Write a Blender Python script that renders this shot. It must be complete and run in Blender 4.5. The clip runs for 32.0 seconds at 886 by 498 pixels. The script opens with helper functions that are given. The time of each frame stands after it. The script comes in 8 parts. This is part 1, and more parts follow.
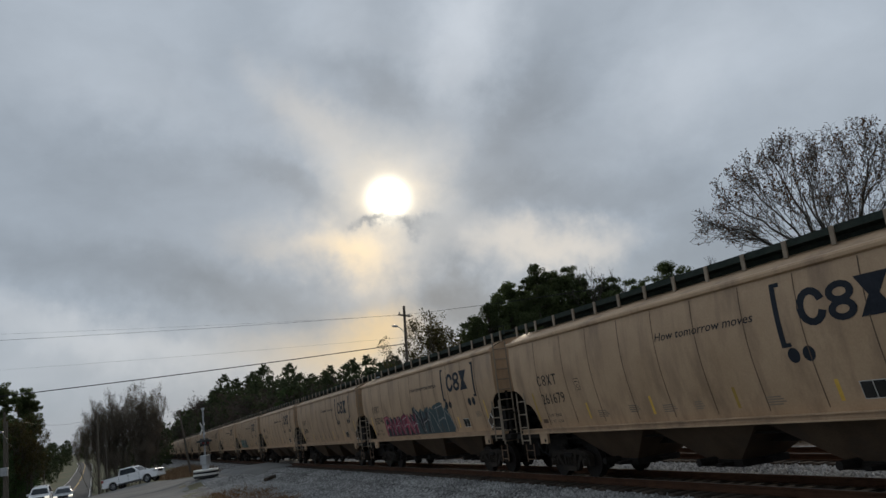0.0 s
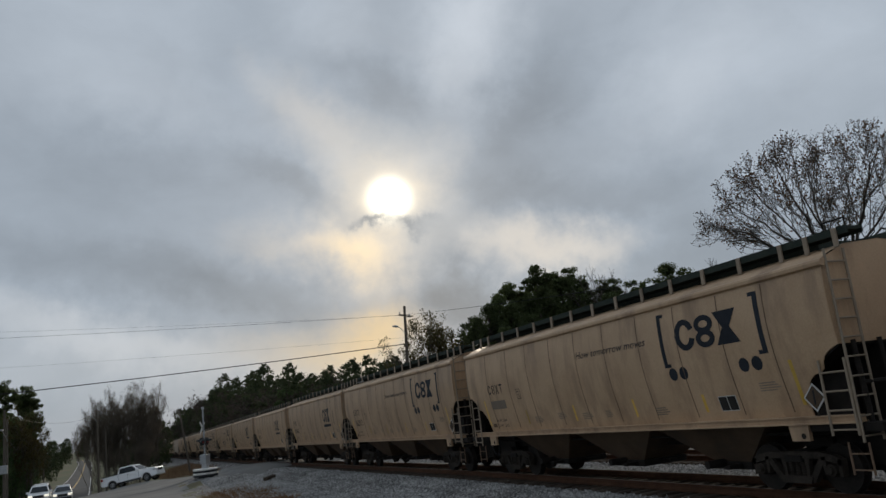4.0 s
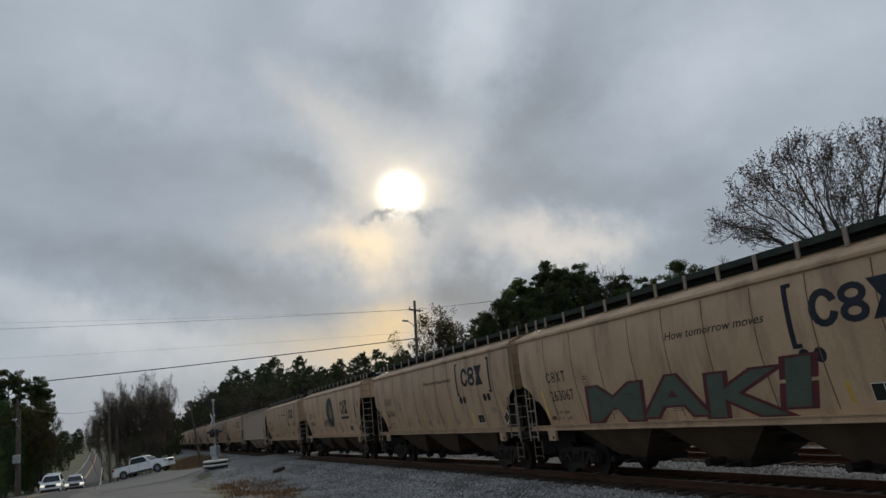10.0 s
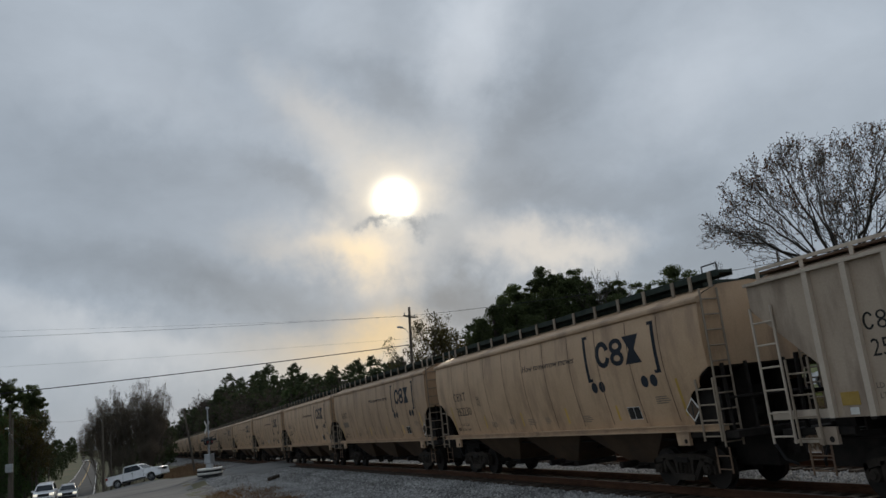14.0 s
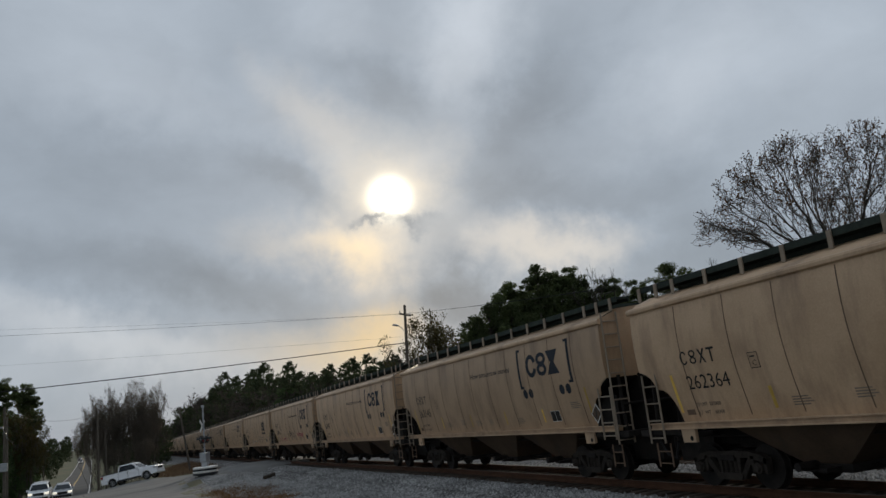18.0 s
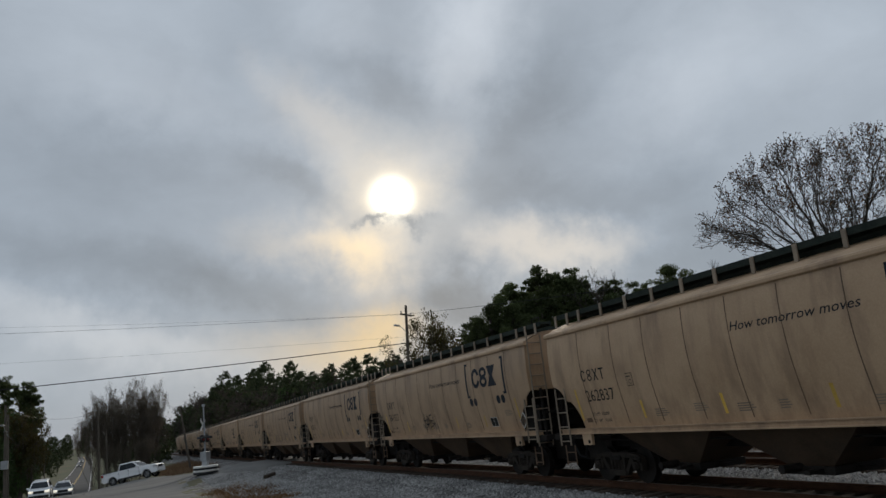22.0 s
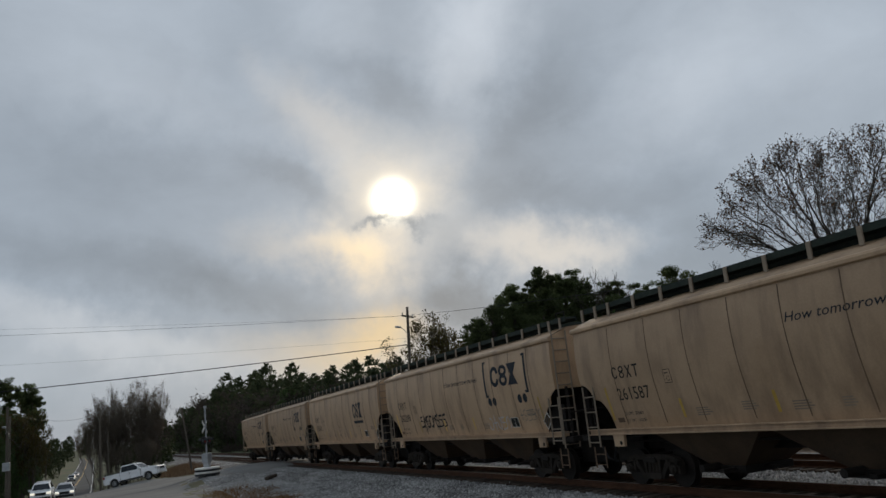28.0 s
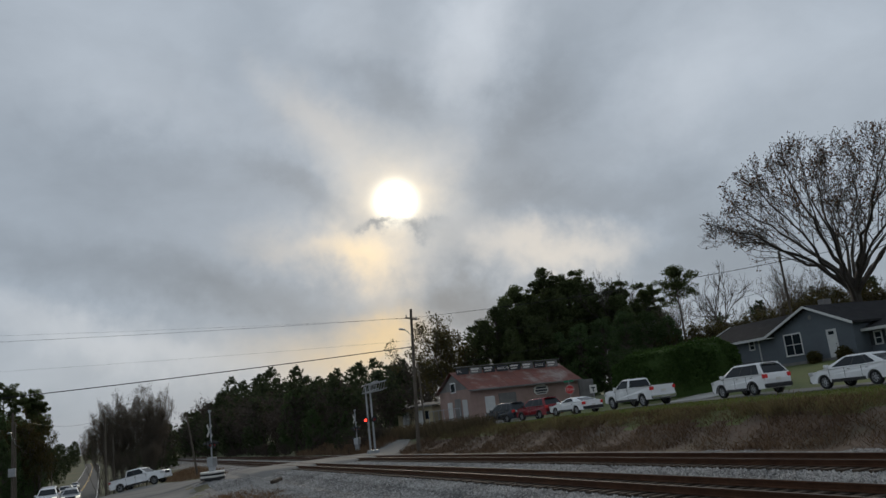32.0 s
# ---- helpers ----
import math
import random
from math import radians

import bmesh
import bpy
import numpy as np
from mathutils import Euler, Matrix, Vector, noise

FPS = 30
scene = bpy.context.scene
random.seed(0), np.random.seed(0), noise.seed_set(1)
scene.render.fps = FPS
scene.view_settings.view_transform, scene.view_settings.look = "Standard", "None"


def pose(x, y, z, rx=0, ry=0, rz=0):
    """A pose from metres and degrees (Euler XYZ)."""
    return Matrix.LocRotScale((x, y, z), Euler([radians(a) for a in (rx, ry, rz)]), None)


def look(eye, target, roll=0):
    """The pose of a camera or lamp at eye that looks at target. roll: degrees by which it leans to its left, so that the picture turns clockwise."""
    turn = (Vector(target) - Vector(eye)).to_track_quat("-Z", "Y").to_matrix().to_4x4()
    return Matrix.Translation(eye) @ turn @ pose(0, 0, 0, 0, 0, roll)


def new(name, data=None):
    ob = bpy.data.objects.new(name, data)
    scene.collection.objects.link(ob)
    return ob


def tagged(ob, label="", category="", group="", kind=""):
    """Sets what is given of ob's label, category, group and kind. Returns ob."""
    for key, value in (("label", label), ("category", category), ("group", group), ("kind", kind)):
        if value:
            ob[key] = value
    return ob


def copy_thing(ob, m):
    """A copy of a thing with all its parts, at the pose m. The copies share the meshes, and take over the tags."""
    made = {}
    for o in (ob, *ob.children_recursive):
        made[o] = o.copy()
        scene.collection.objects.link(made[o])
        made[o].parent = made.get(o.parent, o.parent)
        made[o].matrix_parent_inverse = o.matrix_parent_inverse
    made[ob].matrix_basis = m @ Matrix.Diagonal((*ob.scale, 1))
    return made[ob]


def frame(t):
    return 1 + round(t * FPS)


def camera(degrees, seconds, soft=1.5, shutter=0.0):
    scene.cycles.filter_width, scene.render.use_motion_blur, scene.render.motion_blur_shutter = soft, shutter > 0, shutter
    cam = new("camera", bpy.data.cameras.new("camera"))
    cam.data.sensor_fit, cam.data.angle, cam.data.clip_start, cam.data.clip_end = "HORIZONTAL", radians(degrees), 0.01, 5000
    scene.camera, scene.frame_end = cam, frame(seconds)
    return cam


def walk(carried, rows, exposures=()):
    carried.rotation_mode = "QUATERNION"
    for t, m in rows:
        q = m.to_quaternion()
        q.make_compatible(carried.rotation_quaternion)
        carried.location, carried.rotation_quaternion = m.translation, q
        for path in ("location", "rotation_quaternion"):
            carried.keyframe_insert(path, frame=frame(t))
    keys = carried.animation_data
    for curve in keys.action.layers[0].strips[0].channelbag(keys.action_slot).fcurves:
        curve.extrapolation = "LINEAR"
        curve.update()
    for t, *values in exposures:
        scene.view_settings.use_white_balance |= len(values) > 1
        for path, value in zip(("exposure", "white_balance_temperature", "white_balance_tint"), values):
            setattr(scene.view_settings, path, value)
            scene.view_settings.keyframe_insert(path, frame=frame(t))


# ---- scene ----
# Plan: x runs along the railway (the train rolls towards +x), y away from the camera, z up; the near track's rail heads are at z = 0.
EYE = Vector((0.0, 0.0, 2.28))


def aim(yaw, pitch, roll):
    """Camera pose: yaw to the right of the -x direction, pitch upwards, lean to the right, in degrees."""
    a, b = radians(yaw), radians(pitch)
    way = Vector((-math.cos(a) * math.cos(b), math.sin(a) * math.cos(b), math.sin(b)))
    return look(EYE, EYE + way, -roll)


cam = camera(59.14, 32.0, soft=1.5)
walk(cam, [
    (0, aim(22.97, 11.80, 6.90)), (0.5, aim(23.00, 11.77, 6.88)), (1, aim(22.99, 11.83, 6.68)), (1.5, aim(22.94, 11.90, 6.48)),
    (2, aim(22.97, 11.99, 6.36)), (2.5, aim(22.99, 11.96, 6.28)), (3, aim(22.96, 11.91, 6.33)), (3.5, aim(22.92, 11.90, 6.53)),
    (5.5, aim(22.87, 11.72, 6.50)), (6, aim(22.70, 11.61, 6.23)), (6.5, aim(22.57, 11.52, 6.20)), (7, aim(22.54, 11.50, 6.35)),
    (7.5, aim(22.54, 11.40, 6.53)), (8, aim(22.37, 11.29, 6.59)), (8.5, aim(22.19, 11.30, 6.38)), (9, aim(22.14, 11.33, 6.18)),
    (9.5, aim(22.10, 11.40, 5.90)), (10, aim(22.09, 11.55, 5.91)), (10.5, aim(22.28, 11.66, 6.12)), (11, aim(22.42, 11.70, 6.41)),
    (11.5, aim(22.52, 11.81, 6.45)), (12, aim(22.53, 11.89, 6.42)), (12.5, aim(22.60, 11.93, 6.38)), (13, aim(22.61, 11.96, 6.40)),
    (13.5, aim(22.58, 11.93, 6.39)), (14, aim(22.55, 11.96, 6.23)), (14.5, aim(22.52, 11.96, 6.10)), (16.5, aim(22.67, 11.56, 6.25)),
    (17, aim(22.77, 11.56, 6.30)), (17.5, aim(22.88, 11.64, 6.36)), (18, aim(22.88, 11.77, 6.40)), (18.5, aim(22.82, 11.93, 6.25)),
    (19, aim(22.83, 12.21, 5.95)), (19.5, aim(22.88, 12.44, 5.73)), (20, aim(22.98, 12.39, 5.91)), (20.5, aim(23.05, 12.18, 6.26)),
    (21, aim(22.98, 11.99, 6.20)), (21.5, aim(22.86, 11.89, 6.06)), (22, aim(22.77, 11.82, 6.04)), (22.5, aim(22.73, 11.76, 6.13)),
    (23, aim(22.77, 11.75, 6.17)), (23.5, aim(22.79, 11.70, 6.19)), (24, aim(22.73, 11.73, 6.24)), (24.5, aim(22.75, 11.81, 6.27)),
    (25, aim(22.77, 11.89, 6.30)), (25.5, aim(22.72, 11.95, 6.25)), (27.5, aim(22.73, 11.96, 6.15)), (28, aim(22.68, 11.94, 6.07)),
    (28.5, aim(22.65, 11.97, 6.17)), (29, aim(22.59, 12.04, 6.32)), (29.5, aim(22.53, 12.04, 6.40)), (30, aim(22.58, 12.06, 6.49)),
    (30.5, aim(22.54, 12.07, 6.45)), (31, aim(22.52, 12.03, 6.43)), (31.5, aim(22.48, 12.03, 6.45)), (32, aim(22.47, 12.10, 6.59))
], exposures=[(0.0, 0.0), (32.0, 0.0)])

# ---- sky, sun ----
SUN = Vector((-0.908, 0.318, 0.274)).normalized()
AHEAD = Vector((-0.9036, 0.3737, 0.2096)).normalized()
SIDE = AHEAD.cross(Vector((0, 0, 1))).normalized()
LEAN = radians(6.6)
SKY_R = (SIDE * math.cos(LEAN) - SIDE.cross(AHEAD) * math.sin(LEAN)).normalized()
SKY_U = SKY_R.cross(AHEAD).normalized()

# Lit cloud masses on the western sky: across, up (in thousandths of the distance), half width, half height, turn, brightness, warmth
LIT_CLOUDS = [
    (-64, 62, 58, 50, 0, 0.17, 0.40),
    (-60, 50, 190, 140, 0, 0.05, 0.10),
    (-152, 164, 95, 34, -41, 0.12, 0.18),
    (-10, 112, 66, 38, 50, 0.13, 0.14),
    (34, 262, 58, 100, -12, 0.16, 0.0),
    (60, 330, 70, 60, 0, 0.12, 0.0),
    (-140, -3, 95, 24, -6, 0.12, 0.28),
    (-92, -18, 52, 34, -30, 0.20, 0.50),
    (120, 2, 120, 30, 4, 0.24, 0.32),
    (222, 8, 62, 26, 6, 0.13, 0.14),
    (-84, -118, 76, 38, 10, 0.16, 1.0),
    (-170, -150, 90, 26, -6, 0.03, 0.22),
    (-440, -118, 230, 30, -13, 0.15, 0.07),
    (-524, -160, 150, 50, 0, 0.07, 0.05),
    (-250, -152, 120, 38, 0, 0.02, 0.05),
    (446, 261, 230, 130, 0, 0.12, 0.0),
    (300, 190, 62, 110, -32, 0.10, 0.0),
    (430, 90, 120, 50, 10, 0.05, 0.0),
    (-459, 276, 260, 130, 0, 0.08, 0.0),
    (-340, 170, 150, 40, -20, 0.06, 0.0),
    (-133, 300, 60, 60, 0, 0.08, 0.0),
]
DARK_CLOUDS = [
    (-66, 212, 92, 30, -27, -0.10),
    (86, 162, 125, 42, 26, -0.12),
    (-240, 240, 55, 90, 0, -0.05),
    (-184, 82, 112, 24, -28, -0.11),
    (-350, 80, 160, 56, -12, -0.075),
    (-387, -30, 200, 38, -9, -0.085),
    (-222, -60, 125, 32, -6, -0.075),
    (4, -36, 46, 58, -10, -0.18),
    (58, -72, 92, 34, 4, -0.12),
    (88, 72, 112, 34, -10, -0.11),
    (-84, 31, 20, 6, 4, -0.26),
    (-40, 25, 26, 8, -12, -0.24),
    (287, 66, 100, 76, 0, -0.08),
    (374, -10, 110, 60, 0, -0.07),
]


def node_kit(tree):
    nodes, links = tree.nodes, tree.links

    def put(kind, **kw):
        n = nodes.new(kind)
        for k, v in kw.items():
            if k == "ins":
                for name, val in v.items():
                    if isinstance(val, bpy.types.NodeSocket):
                        links.new(val, n.inputs[name])
                    else:
                        n.inputs[name].default_value = val
            elif k == "operation":
                n.operation = v
            elif k == "sky_type":
                n.sky_type = v
            elif k == "blend_type":
                n.blend_type = v
            elif k == "data_type":
                n.data_type = v
            elif k == "feature":
                n.feature = v
            elif k == "noise_dimensions":
                n.noise_dimensions = v
            elif k == "bands_direction":
                n.bands_direction = v
        return n

    def maths(op, a, b=0.0, c=0.0):
        n = put("ShaderNodeMath", operation=op)
        for i, v in enumerate((a, b, c)):
            if isinstance(v, bpy.types.NodeSocket):
                links.new(v, n.inputs[i])
            else:
                n.inputs[i].default_value = v
        return n.outputs[0]

    def mix(fac, a, b, blend="MIX"):
        n = put("ShaderNodeMix", data_type="RGBA", blend_type=blend)
        for i, v in ((0, fac), (6, a), (7, b)):
            if isinstance(v, bpy.types.NodeSocket):
                links.new(v, n.inputs[i])
            else:
                n.inputs[i].default_value = v if i == 0 else (*v, 1.0)
        return n.outputs[2]

    def ramp(fac, stops):
        n = nodes.new("ShaderNodeValToRGB")
        links.new(fac, n.inputs[0])
        e = n.color_ramp.elements
        while len(e) < len(stops):
            e.new(0.5)
        for el, (p, c) in zip(e, stops):
            el.position = p
            el.color = (*c, 1.0) if isinstance(c, tuple) else (c, c, c, 1.0)
        return n.outputs[0]

    return put, maths, mix, ramp, links


def make_world():
    world = bpy.data.worlds.new("overcast_evening")
    world.use_nodes = True
    scene.world = world
    tree = world.node_tree
    tree.nodes.clear()
    put, maths, mix, ramp, links = node_kit(tree)
    way = put("ShaderNodeTexCoord").outputs["Generated"]

    def dot(v, w):
        n = put("ShaderNodeVectorMath", operation="DOT_PRODUCT", ins={0: v})
        n.inputs[1].default_value = w
        return n.outputs["Value"]

    # wisps bend the outlines of the cloud masses
    warp = put("ShaderNodeTexNoise", ins={"Vector": way, "Scale": 7.0, "Detail": 5.0, "Roughness": 0.55})
    off = put("ShaderNodeVectorMath", operation="SUBTRACT", ins={0: warp.outputs["Color"]})
    off.inputs[1].default_value = (0.5, 0.5, 0.5)
    sc = put("ShaderNodeVectorMath", operation="SCALE", ins={0: off.outputs[0], "Scale": 0.10})
    bent = put("ShaderNodeVectorMath", operation="ADD", ins={0: way, 1: sc.outputs[0]}).outputs[0]
    curl = put("ShaderNodeTexNoise", ins={"Vector": way, "Scale": 26.0, "Detail": 6.0, "Roughness": 0.6})
    off = put("ShaderNodeVectorMath", operation="SUBTRACT", ins={0: curl.outputs["Color"]})
    off.inputs[1].default_value = (0.5, 0.5, 0.5)
    sc = put("ShaderNodeVectorMath", operation="SCALE", ins={0: off.outputs[0], "Scale": 0.05})
    bent = put("ShaderNodeVectorMath", operation="ADD", ins={0: bent, 1: sc.outputs[0]}).outputs[0]
    depth = maths("MAXIMUM", dot(bent, AHEAD), 0.05)
    u = maths("MULTIPLY", maths("DIVIDE", dot(bent, SKY_R), depth), 1000.0)
    v = maths("MULTIPLY", maths("DIVIDE", dot(bent, SKY_U), depth), 1000.0)
    light, warm, murk = None, None, None
    for cx, cy, rx, ry, turn, amp, heat in LIT_CLOUDS + [(*d, 0.0) for d in DARK_CLOUDS]:
        c, s = math.cos(radians(turn)), math.sin(radians(turn))
        du, dv = maths("SUBTRACT", u, cx), maths("SUBTRACT", v, cy)
        a = maths("DIVIDE", maths("ADD", maths("MULTIPLY", du, c), maths("MULTIPLY", dv, s)), rx)
        b = maths("DIVIDE", maths("SUBTRACT", maths("MULTIPLY", dv, c), maths("MULTIPLY", du, s)), ry)
        r2 = maths("ADD", maths("MULTIPLY", a, a), maths("MULTIPLY", b, b))
        g = maths("EXPONENT", maths("MULTIPLY", r2, -0.9))
        light = maths("MULTIPLY_ADD", g, amp, light if light else 0.0)
        if amp < 0:
            murk = maths("MULTIPLY_ADD", g, amp, murk if murk else 0.0)
        if heat:
            warm = maths("MULTIPLY_ADD", g, heat, warm if warm else 0.0)
    # thin streaks
    stretch = put("ShaderNodeMapping", ins={"Vector": way, "Rotation": (0.0, 0.3, 0.5), "Scale": (1.0, 1.0, 1.9)})
    streak = put("ShaderNodeTexNoise", ins={"Vector": stretch.outputs[0], "Scale": 3.2, "Detail": 6.0, "Roughness": 0.5, "Distortion": 0.6}).outputs["Fac"]
    tuft = put("ShaderNodeTexNoise", ins={"Vector": stretch.outputs[0], "Scale": 11.0, "Detail": 7.0, "Roughness": 0.6, "Distortion": 0.4}).outputs["Fac"]
    wisps = maths("ADD", maths("MULTIPLY", maths("SUBTRACT", tuft, 0.5), 0.10), maths("MULTIPLY", maths("SUBTRACT", streak, 0.5), 0.15))
    facing = put("ShaderNodeMapRange", ins={0: dot(way, SUN), 1: -0.7, 2: 0.7, 3: 1.0, 4: 1.0}).outputs[0]
    body = maths("MULTIPLY", maths("MAXIMUM", maths("ADD", maths("ADD", light, wisps), 0.422), 0.14), facing)
    grey = mix(maths("MINIMUM", maths("MAXIMUM", maths("MULTIPLY", light, 1.4), 0.0), 1.0), (0.81, 0.935, 1.085), (1.0, 1.0, 1.01))
    cloud = mix(maths("MINIMUM", maths("MAXIMUM", maths("MULTIPLY_ADD", murk, 1.1, warm), 0.0), 1.0), grey, (1.25, 0.98, 0.62))
    scaled = put("ShaderNodeVectorMath", operation="SCALE", ins={0: cloud, "Scale": body}).outputs[0]
    # the veiled sun
    near = maths("SUBTRACT", 1.0, dot(way, SUN))
    disc = maths("MULTIPLY", maths("EXPONENT", maths("MULTIPLY", near, -6500.0)), 7.0)
    halo = maths("MULTIPLY", maths("EXPONENT", maths("MULTIPLY", near, -330.0)), 0.18)
    shine = put("ShaderNodeVectorMath", operation="SCALE", ins={"Scale": maths("MULTIPLY", maths("ADD", disc, halo), maths("MAXIMUM", maths("MULTIPLY_ADD", murk, 2.2, 1.0), 0.02))})
    shine.inputs[0].default_value = (1.0, 0.90, 0.68)
    total = put("ShaderNodeVectorMath", operation="ADD", ins={0: scaled, 1: shine.outputs[0]}).outputs[0]
    sky = put("ShaderNodeTexSky", sky_type="NISHITA")
    sky.sun_disc = False
    sky.sun_elevation = math.asin(SUN.z)
    sky.sun_rotation = math.atan2(SUN.x, SUN.y)
    blue = put("ShaderNodeBackground", ins={"Color": sky.outputs[0], "Strength": 0.05})
    veil = put("ShaderNodeBackground", ins={"Color": total, "Strength": SKY_STRENGTH})
    both = put("ShaderNodeMixShader", ins={0: 0.94, 1: blue.outputs[0], 2: veil.outputs[0]})
    out = put("ShaderNodeOutputWorld", ins={"Surface": both.outputs[0]})
    return out


SKY_STRENGTH = 1.0
make_world()
sun = new("sun", bpy.data.lights.new("sun", "SUN"))
sun.data.energy, sun.data.angle, sun.data.color = 1.0, radians(10), (1.0, 0.86, 0.68)
sun.matrix_world = look((0, 0, 60), Vector((0, 0, 60)) - SUN)

# ---- materials ----
def surface(name, dark, lite, scale=3.0, rough=0.8, metal=0.0, bump=0.2, fine=40.0, spread=0.15, stain=None, stain_scale=0.7, stain_amount=0.5, streak=0.0, cells=0.0):
    """A weathered surface: two scales of mottling, fine relief, optional stains, downward streaks and a change from piece to piece."""
    m = bpy.data.materials.new(name)
    m.use_nodes = True
    tree = m.node_tree
    bsdf = tree.nodes["Principled BSDF"]
    put, maths, mix, ramp, links = node_kit(tree)
    pos = put("ShaderNodeTexCoord").outputs["Object"]
    big = put("ShaderNodeTexNoise", ins={"Vector": pos, "Scale": scale, "Detail": 5.0, "Roughness": 0.6}).outputs["Fac"]
    small = put("ShaderNodeTexNoise", ins={"Vector": pos, "Scale": fine, "Detail": 3.0, "Roughness": 0.6}).outputs["Fac"]
    fac = ramp(maths("ADD", maths("MULTIPLY", big, 0.65), maths("MULTIPLY", small, 0.35)), [(0.34, 0.0), (0.66, 1.0)])
    colour = mix(fac, dark, lite)
    if stain:
        where = put("ShaderNodeMapping", ins={"Vector": pos, "Scale": (1.0, 1.0, 0.22 if streak else 1.0)})
        st = put("ShaderNodeTexNoise", ins={"Vector": where.outputs[0], "Scale": stain_scale, "Detail": 7.0, "Roughness": 0.65}).outputs["Fac"]
        colour = mix(maths("MULTIPLY", ramp(st, [(0.48, 0.0), (0.68, 1.0)]), stain_amount), colour, stain)
    if spread:
        rnd = put("ShaderNodeObjectInfo").outputs["Random"]
        hsv = put("ShaderNodeHueSaturation", ins={"Color": colour, "Value": maths("MULTIPLY_ADD", rnd, spread * 2, 1.0 - spread)})
        colour = hsv.outputs[0]
    height = small
    if cells:
        vor = put("ShaderNodeTexVoronoi", ins={"Vector": pos, "Scale": cells})
        colour = mix(0.8, colour, mix(1.0, colour, ramp(vor.outputs["Color"], [(0.0, 0.12), (1.0, 2.1)]), "MULTIPLY"))
        # Cell edges turn dark: shade in the gaps between stones, painted into the colour
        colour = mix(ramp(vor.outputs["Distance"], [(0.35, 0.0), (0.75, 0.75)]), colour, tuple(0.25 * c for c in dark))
        height = maths("SUBTRACT", maths("MULTIPLY", small, 0.3), vor.outputs["Distance"])
    links.new(colour, bsdf.inputs["Base Color"])
    links.new(ramp(big, [(0.2, max(0.02, rough - 0.12)), (0.8, min(1.0, rough + 0.1))]), bsdf.inputs["Roughness"])
    bsdf.inputs["Metallic"].default_value = metal
    if bump:
        b = put("ShaderNodeBump", ins={"Height": height, "Strength": bump, "Distance": 0.02 if not cells else 0.5 / cells})
        links.new(b.outputs[0], bsdf.inputs["Normal"])
    return m


def glow(name, colour, power):
    m = bpy.data.materials.new(name)
    m.use_nodes = True
    b = m.node_tree.nodes["Principled BSDF"]
    b.inputs["Base Color"].default_value = (*colour, 1)
    b.inputs["Emission Color"].default_value = (*colour, 1)
    b.inputs["Emission Strength"].default_value = power
    return m


def glass(name, tint=(0.02, 0.025, 0.03)):
    m = bpy.data.materials.new(name)
    m.use_nodes = True
    b = m.node_tree.nodes["Principled BSDF"]
    b.inputs["Base Color"].default_value = (*tint, 1)
    b.inputs["Roughness"].default_value = 0.06
    b.inputs["Specular IOR Level"].default_value = 0.22
    return m


def leafy(name, dark, lite, translucent=0.25):
    """Foliage: colour from leaf to leaf, with some light through it."""
    m = bpy.data.materials.new(name)
    m.use_nodes = True
    tree = m.node_tree
    bsdf = tree.nodes["Principled BSDF"]
    put, maths, mix, ramp, links = node_kit(tree)
    rnd = put("ShaderNodeNewGeometry").outputs["Random Per Island"]
    obj = put("ShaderNodeObjectInfo").outputs["Random"]
    pos = put("ShaderNodeTexCoord").outputs["Object"]
    patch = put("ShaderNodeTexNoise", ins={"Vector": pos, "Scale": 0.35, "Detail": 2.0}).outputs["Fac"]
    fac = maths("MULTIPLY_ADD", patch, 0.6, maths("MULTIPLY", rnd, 0.5))
    colour = mix(ramp(fac, [(0.25, 0.0), (0.8, 1.0)]), dark, lite)
    colour = put("ShaderNodeHueSaturation", ins={"Color": colour, "Value": maths("MULTIPLY_ADD", obj, 0.5, 0.75)}).outputs[0]
    links.new(colour, bsdf.inputs["Base Color"])
    bsdf.inputs["Roughness"].default_value = 0.75
    bsdf.inputs["Specular IOR Level"].default_value = 0.2
    tr = put("ShaderNodeBsdfTranslucent", ins={"Color": colour})
    ms = put("ShaderNodeMixShader", ins={0: translucent, 1: bsdf.outputs[0], 2: tr.outputs[0]})
    links.new(ms.outputs[0], tree.nodes["Material Output"].inputs["Surface"])
    return m


M = {}
M["tan"] = surface("hopper_tan_paint", (0.425, 0.275, 0.158), (0.565, 0.385, 0.238), 0.8, 0.55, 0, 0.05, 25, 0.12, (0.20, 0.125, 0.078), 1.3, 0.65, streak=1)
# Tan paint with dirt, darkened further by the shade under the car
M["tan_dark"] = surface("dirty_shaded_hopper_sheet", (0.07, 0.046, 0.03), (0.135, 0.092, 0.06), 1.2, 0.75, 0, 0.1, 30, 0.12, (0.07, 0.055, 0.045), 0.9, 0.7)
M["grey_car"] = surface("hopper_grey_paint", (0.36, 0.27, 0.195), (0.48, 0.38, 0.285), 0.9, 0.65, 0, 0.06, 25, 0.05, (0.17, 0.12, 0.085), 1.6, 0.75, streak=1)
M["grime"] = surface("greasy_steel", (0.012, 0.0105, 0.0095), (0.036, 0.030, 0.026), 3, 0.7, 0.2, 0.2, 40, 0.2)
M["grating"] = surface("dark_green_grating", (0.02, 0.028, 0.024), (0.05, 0.06, 0.05), 4, 0.8, 0, 0.3, 60)
M["ladder"] = surface("ladder_steel", (0.22, 0.168, 0.12), (0.34, 0.27, 0.195), 4, 0.6, 0.1, 0.1)
M["truck_dust"] = surface("dusty_cast_steel", (0.022, 0.018, 0.015), (0.055, 0.045, 0.036), 3, 0.85, 0.1, 0.3, 30, 0.15)
